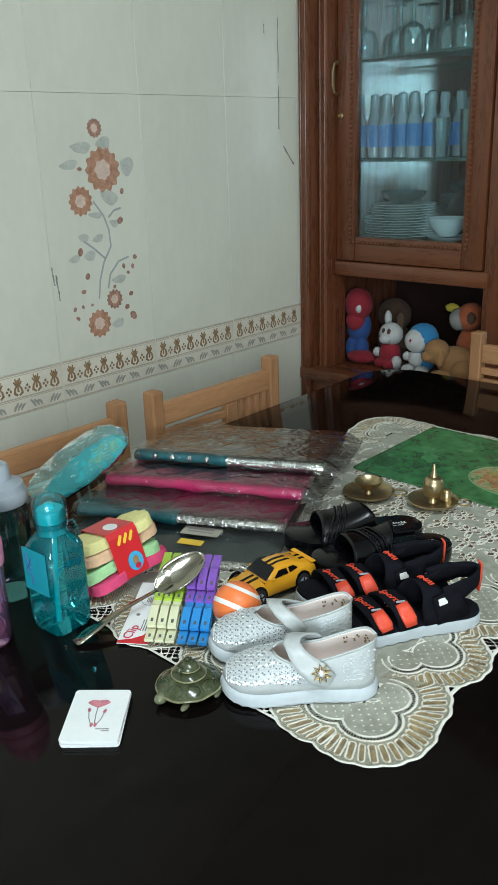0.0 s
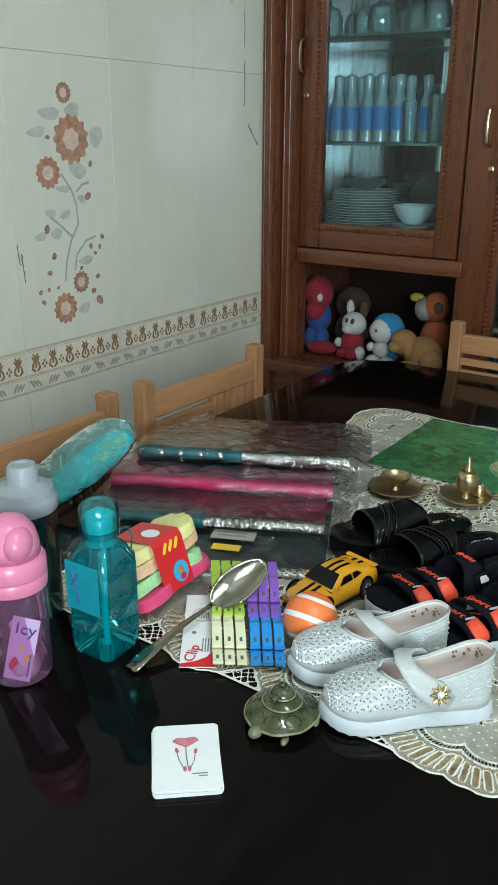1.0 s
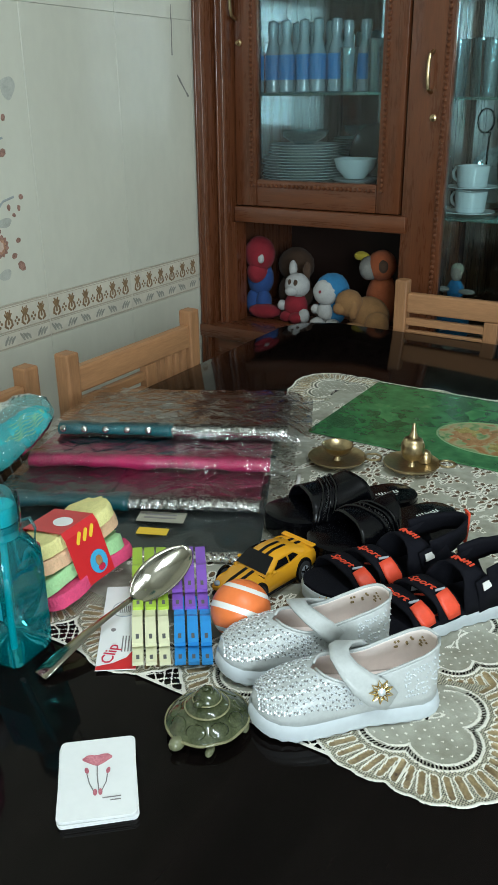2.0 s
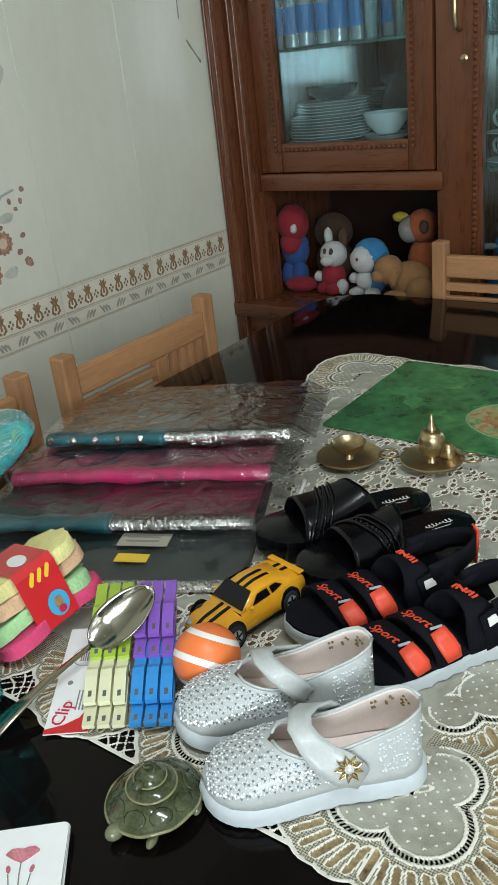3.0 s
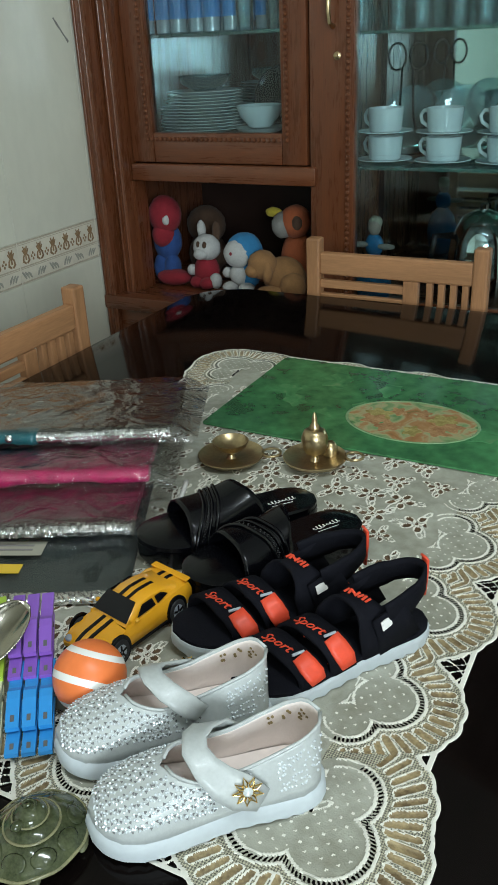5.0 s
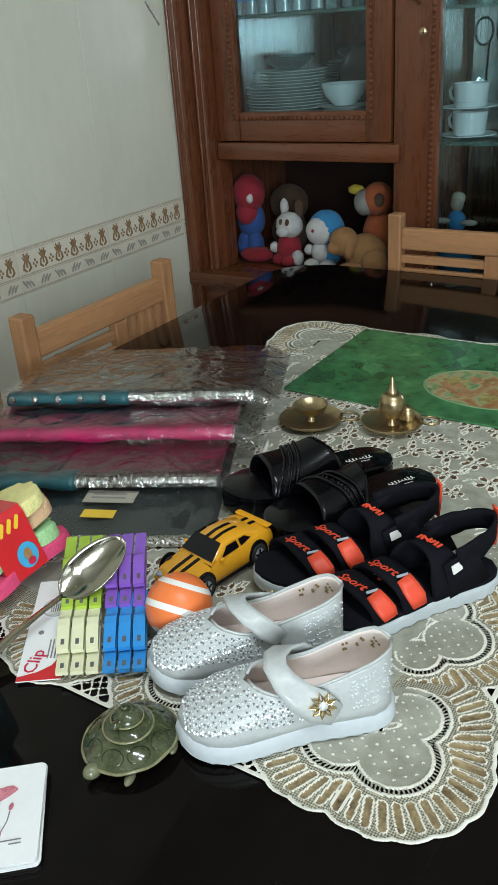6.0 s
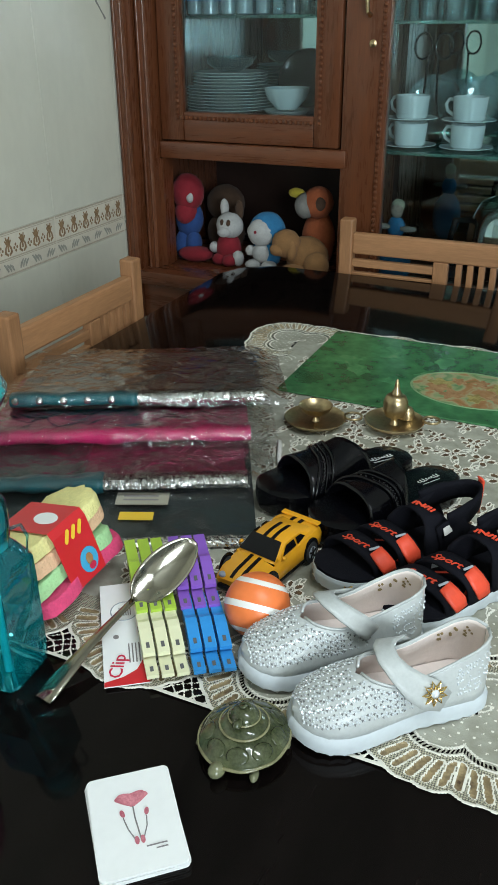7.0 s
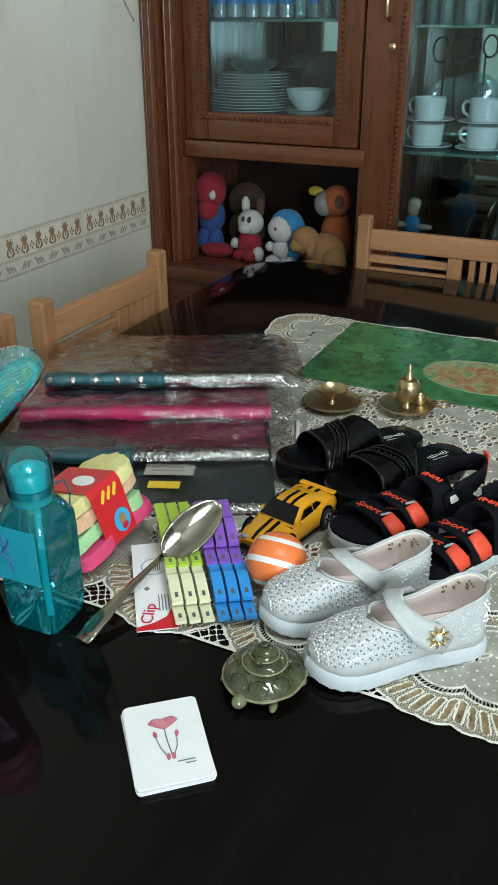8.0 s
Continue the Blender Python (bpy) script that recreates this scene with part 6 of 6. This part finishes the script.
LEAFGREY = mat("leaf_glaze", (0.40, 0.40, 0.35), 0.35, vary=0.15, scale=40, second=(0.52, 0.52, 0.46))
STEMGREY = mat("stem_glaze", (0.33, 0.35, 0.34), 0.35, vary=0.1, scale=40)
CRACK = mat("tile_scratch", (0.20, 0.19, 0.17), 0.8, vary=0.4, scale=50)
FLOWERS = [(1.238, 1.266, 0.050), (1.169, 1.202, 0.033), (1.224, 1.354, 0.021), (1.191, 0.924, 0.034), (1.241, 0.974, 0.024)]
BUDS = [(1.155, 1.092, 0.011), (1.276, 1.152, 0.011), (1.174, 1.27, 0.007), (1.288, 1.217, 0.008), (1.169, 1.036, 0.009), (1.154, 1.003, 0.008), (1.125, 0.967, 0.007), (1.131, 0.945, 0.007), (1.148, 0.969, 0.006), (1.174, 0.97, 0.005), (1.244, 1.003, 0.006), (1.292, 0.98, 0.008), (1.277, 0.95, 0.009), (1.294, 0.927, 0.013), (1.312, 1.065, 0.008), (1.276, 1.047, 0.007), (1.303, 1.044, 0.007), (1.288, 1.031, 0.006)]
LEAVES = [(1.181, 1.314, 0.028, 0.016), (1.145, 1.279, 0.024, 0.013), (1.244, 1.32, 0.02, 0.021), (1.307, 1.271, 0.019, 0.028), (1.248, 1.206, 0.026, 0.02), (1.206, 1.169, 0.02, 0.009), (1.167, 1.122, 0.014, 0.013), (1.207, 1.117, 0.016, 0.011), (1.137, 1.078, 0.016, 0.011), (1.18, 1.081, 0.016, 0.015), (1.258, 1.018, 0.021, 0.012), (1.245, 0.915, 0.018, 0.014), (1.257, 1.147, 0.013, 0.011)]
STEMS = [[(1.203, 1.2), (1.229, 1.167), (1.241, 1.134), (1.243, 1.097), (1.219, 1.063), (1.203, 1.022), (1.196, 0.981)], [(1.243, 1.162), (1.26, 1.176), (1.281, 1.18)], [(1.226, 1.069), (1.193, 1.097), (1.166, 1.116)], [(1.225, 1.001), (1.234, 1.033), (1.262, 1.06), (1.293, 1.067)]]
rng = random.Random(12)
for i, (y, z, a, b) in enumerate(LEAVES):
    out = []
    for k in range(22):
        t = 2 * math.pi * k / 22
        out.append((a * math.cos(t) * (1 + 0.12 * math.sin(3 * t)), b * math.sin(t) * (0.75 + 0.25 * math.cos(t))))
    part("painted_leaf", moved(slab(out, 0, 0.0002), wall_plane(y, z, 0.0002) @ pose(0, 0, 0, 0, 0, rng.uniform(-25, 25))), LEAFGREY, wall_west)
for line in STEMS:
    pts = []
    for (y0, z0), (y1, z1) in zip(line, line[1:]):
        for q in range(4):
            pts.append((WX + 0.0003, y0 + (y1 - y0) * q / 4, z0 + (z1 - z0) * q / 4))
    pts.append((WX + 0.0003, *line[-1]))
    part("painted_stem", tube(pts, 0.0024, 6, flat=0.2, up=(1, 0, 0)), STEMGREY, wall_west)
for i, (y, z, r) in enumerate(FLOWERS):
    outer = RUST if i < 2 or i == 3 else BUDBROWN
    part("painted_petals", moved(slab(petals(0.3 * r, r, 13, 0.22), 0, 0.0002), wall_plane(y, z, 0.0005)), outer, wall_west)
    part("painted_petals", moved(slab(petals(0.2 * r, 0.70 * r, 11, 0.3, 0.2), 0, 0.0002), wall_plane(y, z, 0.0008)), RUST, wall_west)
    part("painted_petals", moved(slab(petals(0.2 * r, 0.46 * r, 7, 0.25, 0.4), 0, 0.0002), wall_plane(y - 0.001, z, 0.0011)), PALEROSE, wall_west)
for y, z, r in BUDS:
    part("painted_bud", moved(slab([(r * rng.uniform(0.75, 1.0) * math.cos(a), 0.75 * r * rng.uniform(0.75, 1.0) * math.sin(a)) for a in [2 * math.pi * k / 14 for k in range(14)]], 0, 0.0002), wall_plane(y, z, 0.0005) @ pose(0, 0, 0, 0, 0, rng.uniform(0, 180))), BUDBROWN, wall_west)
for y0, z0, y1, z1, r in ((1.855, 1.62, 1.8545, 1.485, 0.0018), (1.8545, 1.455, 1.854, 1.345, 0.0024), (1.871, 1.301, 1.916, 1.252, 0.0035), (1.074, 1.068, 1.078, 1.028, 0.0022), (1.083, 1.05, 1.088, 0.992, 0.0026), (1.80, 1.60, 1.801, 1.575, 0.002)):
    n = 9
    pts = [(WX + 0.0003, y0 + (y1 - y0) * i / n + rng.uniform(-0.001, 0.001), z0 + (z1 - z0) * i / n) for i in range(n + 1)]
    part("scratch", tube(pts, [r * rng.uniform(0.4, 1.0) for _ in pts], 5, flat=0.2, up=(1, 0, 0)), CRACK, wall_west)

# border ornament, one drawn set for each border tile
bm_a, bm_b, bm_c = bmesh.new(), bmesh.new(), bmesh.new()
for k in range(6):
    c = 0.024 + 0.0478 * k
    for s in (-1, 1):
        tube([(0, c + s * 0.002, 0.044), (0, c + s * 0.010, 0.050), (0, c + s * 0.008, 0.060), (0, c + s * 0.003, 0.066), (0, c + s * 0.010, 0.076)], [0.0024, 0.0036, 0.0028, 0.0030, 0.0020], 5, bm_a, 0.25, (1, 0, 0))
        tube([(0, c + s * 0.001, 0.066), (0, c + s * 0.006, 0.083)], [0.0028, 0.0018], 5, bm_a, 0.25, (1, 0, 0))
    tube([(0, c, 0.052), (0, c, 0.08)], [0.0030, 0.0018], 5, bm_a, 0.25, (1, 0, 0))
    moved_c = c + 0.0239
    for dy, dz in ((0, 0.0065), (0, -0.0065), (0.005, 0), (-0.005, 0)):
        if moved_c < 0.28:
            ball(bm_a, (0, moved_c + dy, 0.057 + dz), (0.0003, 0.003, 0.0035), u=8, v=4)
    for j in range(3):
        o = c - 0.012 + 0.009 * j
        w = 1 if k % 2 else -1
        tube([(0, o - w * 0.004, 0.010), (0, o, 0.018), (0, o + w * 0.008, 0.028 - 0.002 * j)], [0.0020, 0.0036, 0.0020], 5, bm_b, 0.25, (1, 0, 0))
for z, r in ((0.0925, 0.0020), (0.0880, 0.0009), (0.0385, 0.0018), (0.0345, 0.0010), (0.004, 0.0018)):
    tube([(0, 0.002, z), (0, 0.2845, z)], r, 5, bm_c, 0.25, (1, 0, 0))
BROWNGLAZE = mat("brown_glaze", (0.25, 0.155, 0.08), 0.35, vary=0.35, scale=70)
GREYGLAZE = mat("grey_glaze", (0.33, 0.32, 0.27), 0.35, vary=0.3, scale=70)
LINEGLAZE = mat("line_glaze", (0.45, 0.39, 0.30), 0.35, vary=0.2, scale=70)
made = []
for name, b, m in (("border_crest", bm_a, BROWNGLAZE), ("border_leaf", bm_b, GREYGLAZE), ("border_line", bm_c, LINEGLAZE)):
    ob = part(name, b, m, wall_west)
    ob.location = (WX + 0.0003, JY[0], 0.76)
    made.append(ob)
for y in JY[1:-1]:
    for ob in made:
        o = new(ob.name.split(".")[0], ob.data)
        o.parent = wall_west
        o.location = (WX + 0.0003, y, 0.76)

# ---- dishes in the cabinet ----
def plate_stack():
    for i in range(13):
        z = 1.0305 + 0.0072 * i
        r = 0.115 if i < 8 else 0.098
        t = part("plate", lathe([(r * 0.55, 0), (r * 0.62, 0.002), (r, 0.011), (r * 0.985, 0.0125), (r * 0.6, 0.004), (0.002, 0.003)], 36, pose(-1.385 + rng.uniform(-0.003, 0.003), 2.22, z)), CHINA, smooth=True)
        tagged(t, "white glazed china plate in a stack behind glass", "plate", "stack of plates")


plate_stack()


def bowl(x, y, z, r, h, material, label, m=None):
    t = part("bowl", lathe([(r * 0.45, 0), (r * 0.5, 0.003), (r * 0.85, h * 0.5), (r, h), (r * 0.97, h), (r * 0.8, h * 0.5), (r * 0.4, 0.006), (0.001, 0.005)], 32, (m or Matrix.Identity(4)) if m else pose(x, y, z)), material, smooth=True)
    tagged(t, label, "bowl")


bowl(-1.205, 2.17, 1.0305, 0.062, 0.016, CHINA, "shallow white china dish under a bowl")
bowl(-1.205, 2.17, 1.047, 0.058, 0.05, CHINA, "white china bowl standing on a dish behind glass")
bowl(0, 0, 0, 0.075, 0.02, GLOSSBLACK, "dark glazed plate leaning against the cabinet back", pose(-1.20, 2.30, 1.105, 68))
bowl(-1.385, 2.22, 1.129, 0.07, 0.035, CLEARGLASS, "clear glass bowl standing on stacked plates")
bowl(-1.08, 2.30, 1.0305, 0.06, 0.07, CLEARGLASS, "clear glass bowl behind glass")


def tumbler(x, y, z, r, h, label, blue=False, name="drinking_glass"):
    t = thing(name, pose(x, y, z), label, "glass", "glassware in the cabinet")
    if blue:
        part("body", lathe([(r * 0.8, 0), (r, 0.003), (r, h * 0.55), (r * 0.55, h * 0.72), (r * 0.7, h * 0.88), (r * 0.62, h * 0.97), (0.001, h)], 18), BOTTLEWHITE, t, smooth=True)
        part("label", lathe([(r + 0.0006, h * 0.18), (r + 0.0006, h * 0.52)], 18, cap=False), BLUELABEL, t, "blue printed band")
    else:
        part("body", lathe([(r * 0.75, 0), (r * 0.8, 0.003), (r, h), (r * 0.94, h), (r * 0.74, 0.008), (0.001, 0.007)], 18), CLEARGLASS, t, smooth=True)
        part("rim", lathe([(r * 0.97, h), (r * 1.01, h + 0.0015), (r * 0.95, h + 0.0015)], 18), CLEARGLASS, t, smooth=True)


BOTTLEWHITE = film("milky_glass", (0.80, 0.92, 0.95), 0.04, (0.55, 0.68, 0.74), 0.42, boost=1.8)
for i in range(6):
    tumbler(-1.485 + 0.046 * i, 2.13 + 0.012 * (i % 2), 1.2585, 0.021, 0.175, "milky glass bottle with blue printed band on a shelf", True, "glass_bottle")
    tumbler(-1.46 + 0.05 * i, 2.22, 1.2585, 0.021, 0.175, "milky glass bottle with blue printed band on a shelf", True, "glass_bottle")
for i in range(4):
    tumbler(-1.21 + 0.052 * i, 2.12 + 0.05 * (i % 2), 1.2585, 0.024, 0.10 + 0.02 * (i % 2), "clear drinking glass on a glass shelf")


def goblet(x, y, z):
    t = thing("wine_glass", pose(x, y, z), "clear wine glass standing upside down on a shelf", "glass", "glassware in the cabinet")
    part("bowl", lathe([(0.031, 0), (0.036, 0.02), (0.037, 0.045), (0.028, 0.068), (0.006, 0.08)], 20, cap=False), CLEARGLASS, t, smooth=True)
    part("stem", lathe([(0.005, 0.08), (0.004, 0.12), (0.005, 0.135)], 10), CLEARGLASS, t, smooth=True)
    part("foot", lathe([(0.006, 0.135), (0.03, 0.139), (0.031, 0.141)], 20), CLEARGLASS, t, smooth=True)


for i in range(6):
    goblet(-1.47 + 0.078 * i, 2.13 + 0.06 * (i % 2), 1.5245)
    goblet(-1.45 + 0.078 * i, 2.25 + 0.05 * (i % 2), 1.5245)


def teacup(x, y, z, turn):
    t = thing("teacup", pose(x, y, z, 0, 0, turn), "white china teacup on its saucer behind glass", "cup", "white tea cups")
    part("saucer", lathe([(0.03, 0), (0.034, 0.001), (0.062, 0.007), (0.0615, 0.0085), (0.03, 0.003), (0.001, 0.003)], 30), CHINA, t, smooth=True)
    part("cup", lathe([(0.030, 0.0032), (0.036, 0.008), (0.040, 0.056), (0.0385, 0.056), (0.034, 0.009), (0.001, 0.007)], 28), CHINA, t, smooth=True)
    part("handle", tube([(-0.037, 0, 0.047), (-0.052, 0, 0.049), (-0.060, 0, 0.038), (-0.056, 0, 0.024), (-0.038, 0, 0.014)], 0.004, 8, up=(0, 1, 0)), CHINA, t, smooth="all")
    part("gilt_line", lathe([(0.0373, 0.018), (0.0376, 0.0185)], 28, cap=False), GREYPLASTIC, t)


for i in range(5):
    for k in range(2):
        teacup(-0.880 + 0.134 * i, 2.15, 0.9745 + 0.0595 * k, -20 + 5 * (i % 3))
for i in range(9):
    tumbler(-0.92 + 0.06 * i, 2.26 + 0.04 * (i % 2), 1.2455, 0.026, 0.13, "clear drinking glass on a glass shelf")
for i in range(8):
    tumbler(-0.93 + 0.066 * i, 2.12 + 0.05 * (i % 2), 1.2455, 0.027, 0.12, "clear drinking glass on a glass shelf")
for i in range(3):
    bowl(0, 0, 0, 0.07, 0.02, CLEARGLASS, "cut glass plate leaning against the cabinet back", pose(-0.86 + 0.12 * i, 2.29, 1.055, 70, 0, 6 * i))


def kettle(x, y, z):
    t = thing("steel_kettle", pose(x, y, z, 0, 0, 30), "polished steel kettle standing in the cabinet", "kettle")
    part("body", lathe([(0.070, 0), (0.076, 0.01), (0.078, 0.10), (0.070, 0.17), (0.055, 0.205), (0.05, 0.21)], 32), CHROME, t, smooth=True)
    part("lid", lathe([(0.052, 0.2105), (0.045, 0.222), (0.02, 0.232), (0.009, 0.235), (0.010, 0.247), (0.001, 0.25)], 28), CHROME, t, smooth=True)
    part("spout", tube([(0.07, 0, 0.10), (0.10, 0, 0.14), (0.115, 0, 0.18)], [0.016, 0.012, 0.009], 12, up=(0, 1, 0)), CHROME, t, smooth="all")
    part("handle", tube([(-0.068, 0, 0.18), (-0.11, 0, 0.18), (-0.12, 0, 0.12), (-0.075, 0, 0.06)], 0.008, 10, up=(0, 1, 0)), GLOSSBLACK, t, smooth="all")


def wire_stand(x, y, z):
    t = thing("plate_stand", pose(x, y, z, 0, 0, 8), "dark wire plate stand with two curled loops in the cabinet", "stand")
    for s in (-1, 1):
        loop = [(s * 0.024 + 0.020 * math.cos(a), 0, 0.215 + 0.028 * math.sin(a)) for a in [2 * math.pi * i / 22 for i in range(22)]]
        part("loop", tube(loop, 0.0028, 7, up=(0, 1, 0), closed=True), GLOSSBLACK, t, smooth="all")
        part("upright", tube([(s * 0.012, 0, 0.19), (s * 0.016, 0.004, 0.09), (s * 0.034, 0.03 * s, 0.003)], 0.0028, 7, up=(0, 1, 0)), GLOSSBLACK, t, smooth="all")
    part("foot_bar", tube([(-0.034, -0.03, 0.003), (0.0, 0.0, 0.003), (0.034, 0.03, 0.003)], 0.0028, 7), GLOSSBLACK, t, smooth="all")


wire_stand(-0.862, 2.24, 0.9745)
CHROME = mat("chrome", (0.75, 0.77, 0.78), 0.07, 1.0)
kettle(-0.655, 2.19, 0.6355)


# ---- soft toys in the niche, plain shapes ----
def plush(name, label, blobs, mats, cat="soft toy"):
    bm = bmesh.new()
    for c, r, mi in blobs:
        ball(bm, c, [q * 1.13 for q in r], u=14, v=10, mi=mi)
    for v in bm.verts:
        v.co += Vector((noise.noise(v.co * 90), noise.noise(v.co * 90 + Vector((3, 1, 2))), noise.noise(v.co * 90 + Vector((7, 5, 1))))) * 0.0018
    ob = part(name, bm, mats, None)
    for p in ob.data.polygons:
        p.use_smooth = True
    return tagged(ob, label, cat, "soft toys in the niche")


def shaded_felt(name, c):
    # the 0.60 puts the dim shade of the niche into the toy colours
    return mat(name, tuple(0.60 * q for q in c), 0.95, vary=0.18, scale=40, bump=0.5, bscale=500, sheen=0.05)


F_RED, F_BLUE, F_WHITE, F_TAN = shaded_felt("red_felt", (0.36, 0.02, 0.035)), shaded_felt("blue_felt", (0.03, 0.09, 0.30)), shaded_felt("white_felt", (0.66, 0.66, 0.64)), shaded_felt("tan_felt", (0.40, 0.20, 0.075))
F_SKY, F_ORANGE, F_GREY, F_BROWN, F_YEL = shaded_felt("sky_felt", (0.04, 0.27, 0.55)), shaded_felt("orange_felt", (0.55, 0.14, 0.05)), shaded_felt("grey_felt", (0.36, 0.35, 0.32)), shaded_felt("brown_felt", (0.11, 0.06, 0.035)), shaded_felt("yellow_felt", (0.70, 0.55, 0.06))
N0 = 0.6625
plush("plush_figure", "red and blue soft toy figure sitting in the niche", [((-1.458, 2.10, N0 + 0.176), (0.040, 0.036, 0.044), 0), ((-1.462, 2.11, N0 + 0.105), (0.036, 0.03, 0.045), 1), ((-1.478, 2.10, N0 + 0.035), (0.020, 0.022, 0.036), 1), ((-1.445, 2.10, N0 + 0.035), (0.020, 0.022, 0.036), 1), ((-1.430, 2.08, N0 + 0.018), (0.045, 0.03, 0.018), 0), ((-1.462, 2.095, N0 + 0.125), (0.028, 0.03, 0.03), 0), ((-1.436, 2.068, N0 + 0.168), (0.010, 0.006, 0.011), 2)], (F_RED, F_BLUE, F_WHITE))
plush("plush_toy", "white and red soft toy sitting in the niche", [((-1.328, 2.085, N0 + 0.102), (0.033, 0.028, 0.030), 0), ((-1.332, 2.06, N0 + 0.090), (0.017, 0.016, 0.013), 0), ((-1.334, 2.09, N0 + 0.040), (0.031, 0.026, 0.038), 1), ((-1.372, 2.08, N0 + 0.042), (0.013, 0.013, 0.013), 0), ((-1.298, 2.07, N0 + 0.020), (0.014, 0.016, 0.018), 0), ((-1.352, 2.07, N0 + 0.014), (0.018, 0.02, 0.014), 1), ((-1.318, 2.06, N0 + 0.015), (0.018, 0.02, 0.014), 1), ((-1.350, 2.10, N0 + 0.142), (0.011, 0.008, 0.022), 0), ((-1.306, 2.10, N0 + 0.140), (0.011, 0.008, 0.022), 2), ((-1.338, 2.060, N0 + 0.112), (0.006, 0.004, 0.009), 2), ((-1.320, 2.059, N0 + 0.112), (0.006, 0.004, 0.009), 2)], (F_WHITE, F_RED, F_BROWN))
plush("plush_toy", "blue and white round soft toy in the niche", [((-1.222, 2.09, N0 + 0.100), (0.043, 0.036, 0.040), 0), ((-1.230, 2.066, N0 + 0.095), (0.033, 0.022, 0.031), 1), ((-1.222, 2.09, N0 + 0.040), (0.036, 0.03, 0.036), 0), ((-1.228, 2.068, N0 + 0.042), (0.024, 0.016, 0.024), 1), ((-1.250, 2.06, N0 + 0.012), (0.018, 0.022, 0.012), 1), ((-1.205, 2.06, N0 + 0.012), (0.018, 0.022, 0.012), 1), ((-1.262, 2.07, N0 + 0.046), (0.012, 0.012, 0.012), 1), ((-1.236, 2.045, N0 + 0.100), (0.005, 0.004, 0.005), 2)], (F_SKY, F_WHITE, F_RED))
plush("plush_dog", "tan soft toy dog lying in the niche", [((-1.108, 2.08, N0 + 0.045), (0.052, 0.036, 0.044), 0), ((-1.152, 2.05, N0 + 0.078), (0.034, 0.03, 0.032), 0), ((-1.168, 2.03, N0 + 0.066), (0.018, 0.018, 0.015), 0), ((-1.130, 2.03, N0 + 0.066), (0.012, 0.010, 0.024), 0), ((-1.125, 2.04, N0 + 0.014), (0.034, 0.018, 0.014), 0), ((-1.07, 2.05, N0 + 0.03), (0.030, 0.026, 0.030), 0)], (F_TAN,))
plush("plush_toy", "orange and grey soft toy head behind the dog", [((-1.106, 2.15, N0 + 0.166), (0.036, 0.034, 0.036), 0), ((-1.135, 2.14, N0 + 0.158), (0.027, 0.026, 0.029), 1), ((-1.090, 2.120, N0 + 0.168), (0.013, 0.008, 0.015), 2), ((-1.11, 2.17, N0 + 0.065), (0.04, 0.036, 0.068), 0), ((-1.165, 2.15, N0 + 0.186), (0.020, 0.010, 0.011), 3)], (F_ORANGE, F_GREY, F_BROWN, F_YEL))
plush("plush_toy", "dark brown soft toy at the back of the niche", [((-1.405, 2.22, N0 + 0.13), (0.05, 0.04, 0.045), 0), ((-1.405, 2.22, N0 + 0.05), (0.05, 0.04, 0.052), 0)], (F_BROWN,))
plush("toy_doll", "plain toy doll in a blue dress", [((-0.890, 2.12, 0.832), (0.014, 0.013, 0.018), 0), ((-0.890, 2.125, 0.842), (0.015, 0.014, 0.014), 3), ((-0.890, 2.12, 0.790), (0.020, 0.014, 0.024), 1), ((-0.890, 2.12, 0.70), (0.038, 0.03, 0.065), 1), ((-0.920, 2.11, 0.792), (0.020, 0.006, 0.006), 2), ((-0.858, 2.11, 0.790), (0.020, 0.006, 0.006), 2)], (shaded_felt("doll_cream", (0.55, 0.40, 0.32)), F_SKY, shaded_felt("doll_arm", (0.5, 0.42, 0.36)), shaded_felt("pale_yellow_hair", (0.6, 0.55, 0.4))), "doll")

# ---- window behind the camera ----
def window():
    w = thing("window_1", pose(1.55, -2.1, 0.95), "white framed window with curled grille", "window", kind="structure")
    F = mat("window_paint", (0.7, 0.7, 0.66), 0.4, vary=0.05)
    part("window_frame", bx(-0.70, -0.03, 0, -0.65, 0.03, 1.3), F, w)
    part("window_frame", bx(0.65, -0.03, 0, 0.70, 0.03, 1.3), F, w)
    part("window_frame", bx(-0.649, -0.03, 0, 0.649, 0.03, 0.05), F, w)
    part("window_frame", bx(-0.649, -0.03, 1.25, 0.649, 0.03, 1.3), F, w)
    part("mullion", bx(-0.02, -0.025, 0.051, 0.02, 0.025, 1.249), F, w)
    part("window_sill", bx(-0.72, 0.0, -0.03, 0.72, 0.16, -0.001, 0.004), F, w)
    G = mat("grille_paint", (0.08, 0.08, 0.08), 0.5)
    for i in range(6):
        x = -0.54 + 0.216 * i
        part("grille_bar", tube([(x + 0.05 * math.sin(q * 0.9), 0.05, 0.06 + 1.18 * q / 24) for q in range(25)], 0.006, 6, up=(0, 1, 0)), G, w)


window()
# ---- tiles of the wall ----
shared = {}
for a, b in zip(JY, JY[1:]):
    for za, zb in zip(JZ, JZ[1:]):
        key = round(zb - za, 3)
        if key not in shared:
            g = 0.0003
            t_bm = bx(-0.008, g, g, 0, b - a - g, zb - za - g, 0.0004, 1)
            ob = part("tile", t_bm, BORDER if key == 0.095 else TILE, wall_west)
            shared[key] = ob.data
        else:
            ob = new("tile", shared[key])
            ob.parent = wall_west
        ob.location = (WX, a, za)
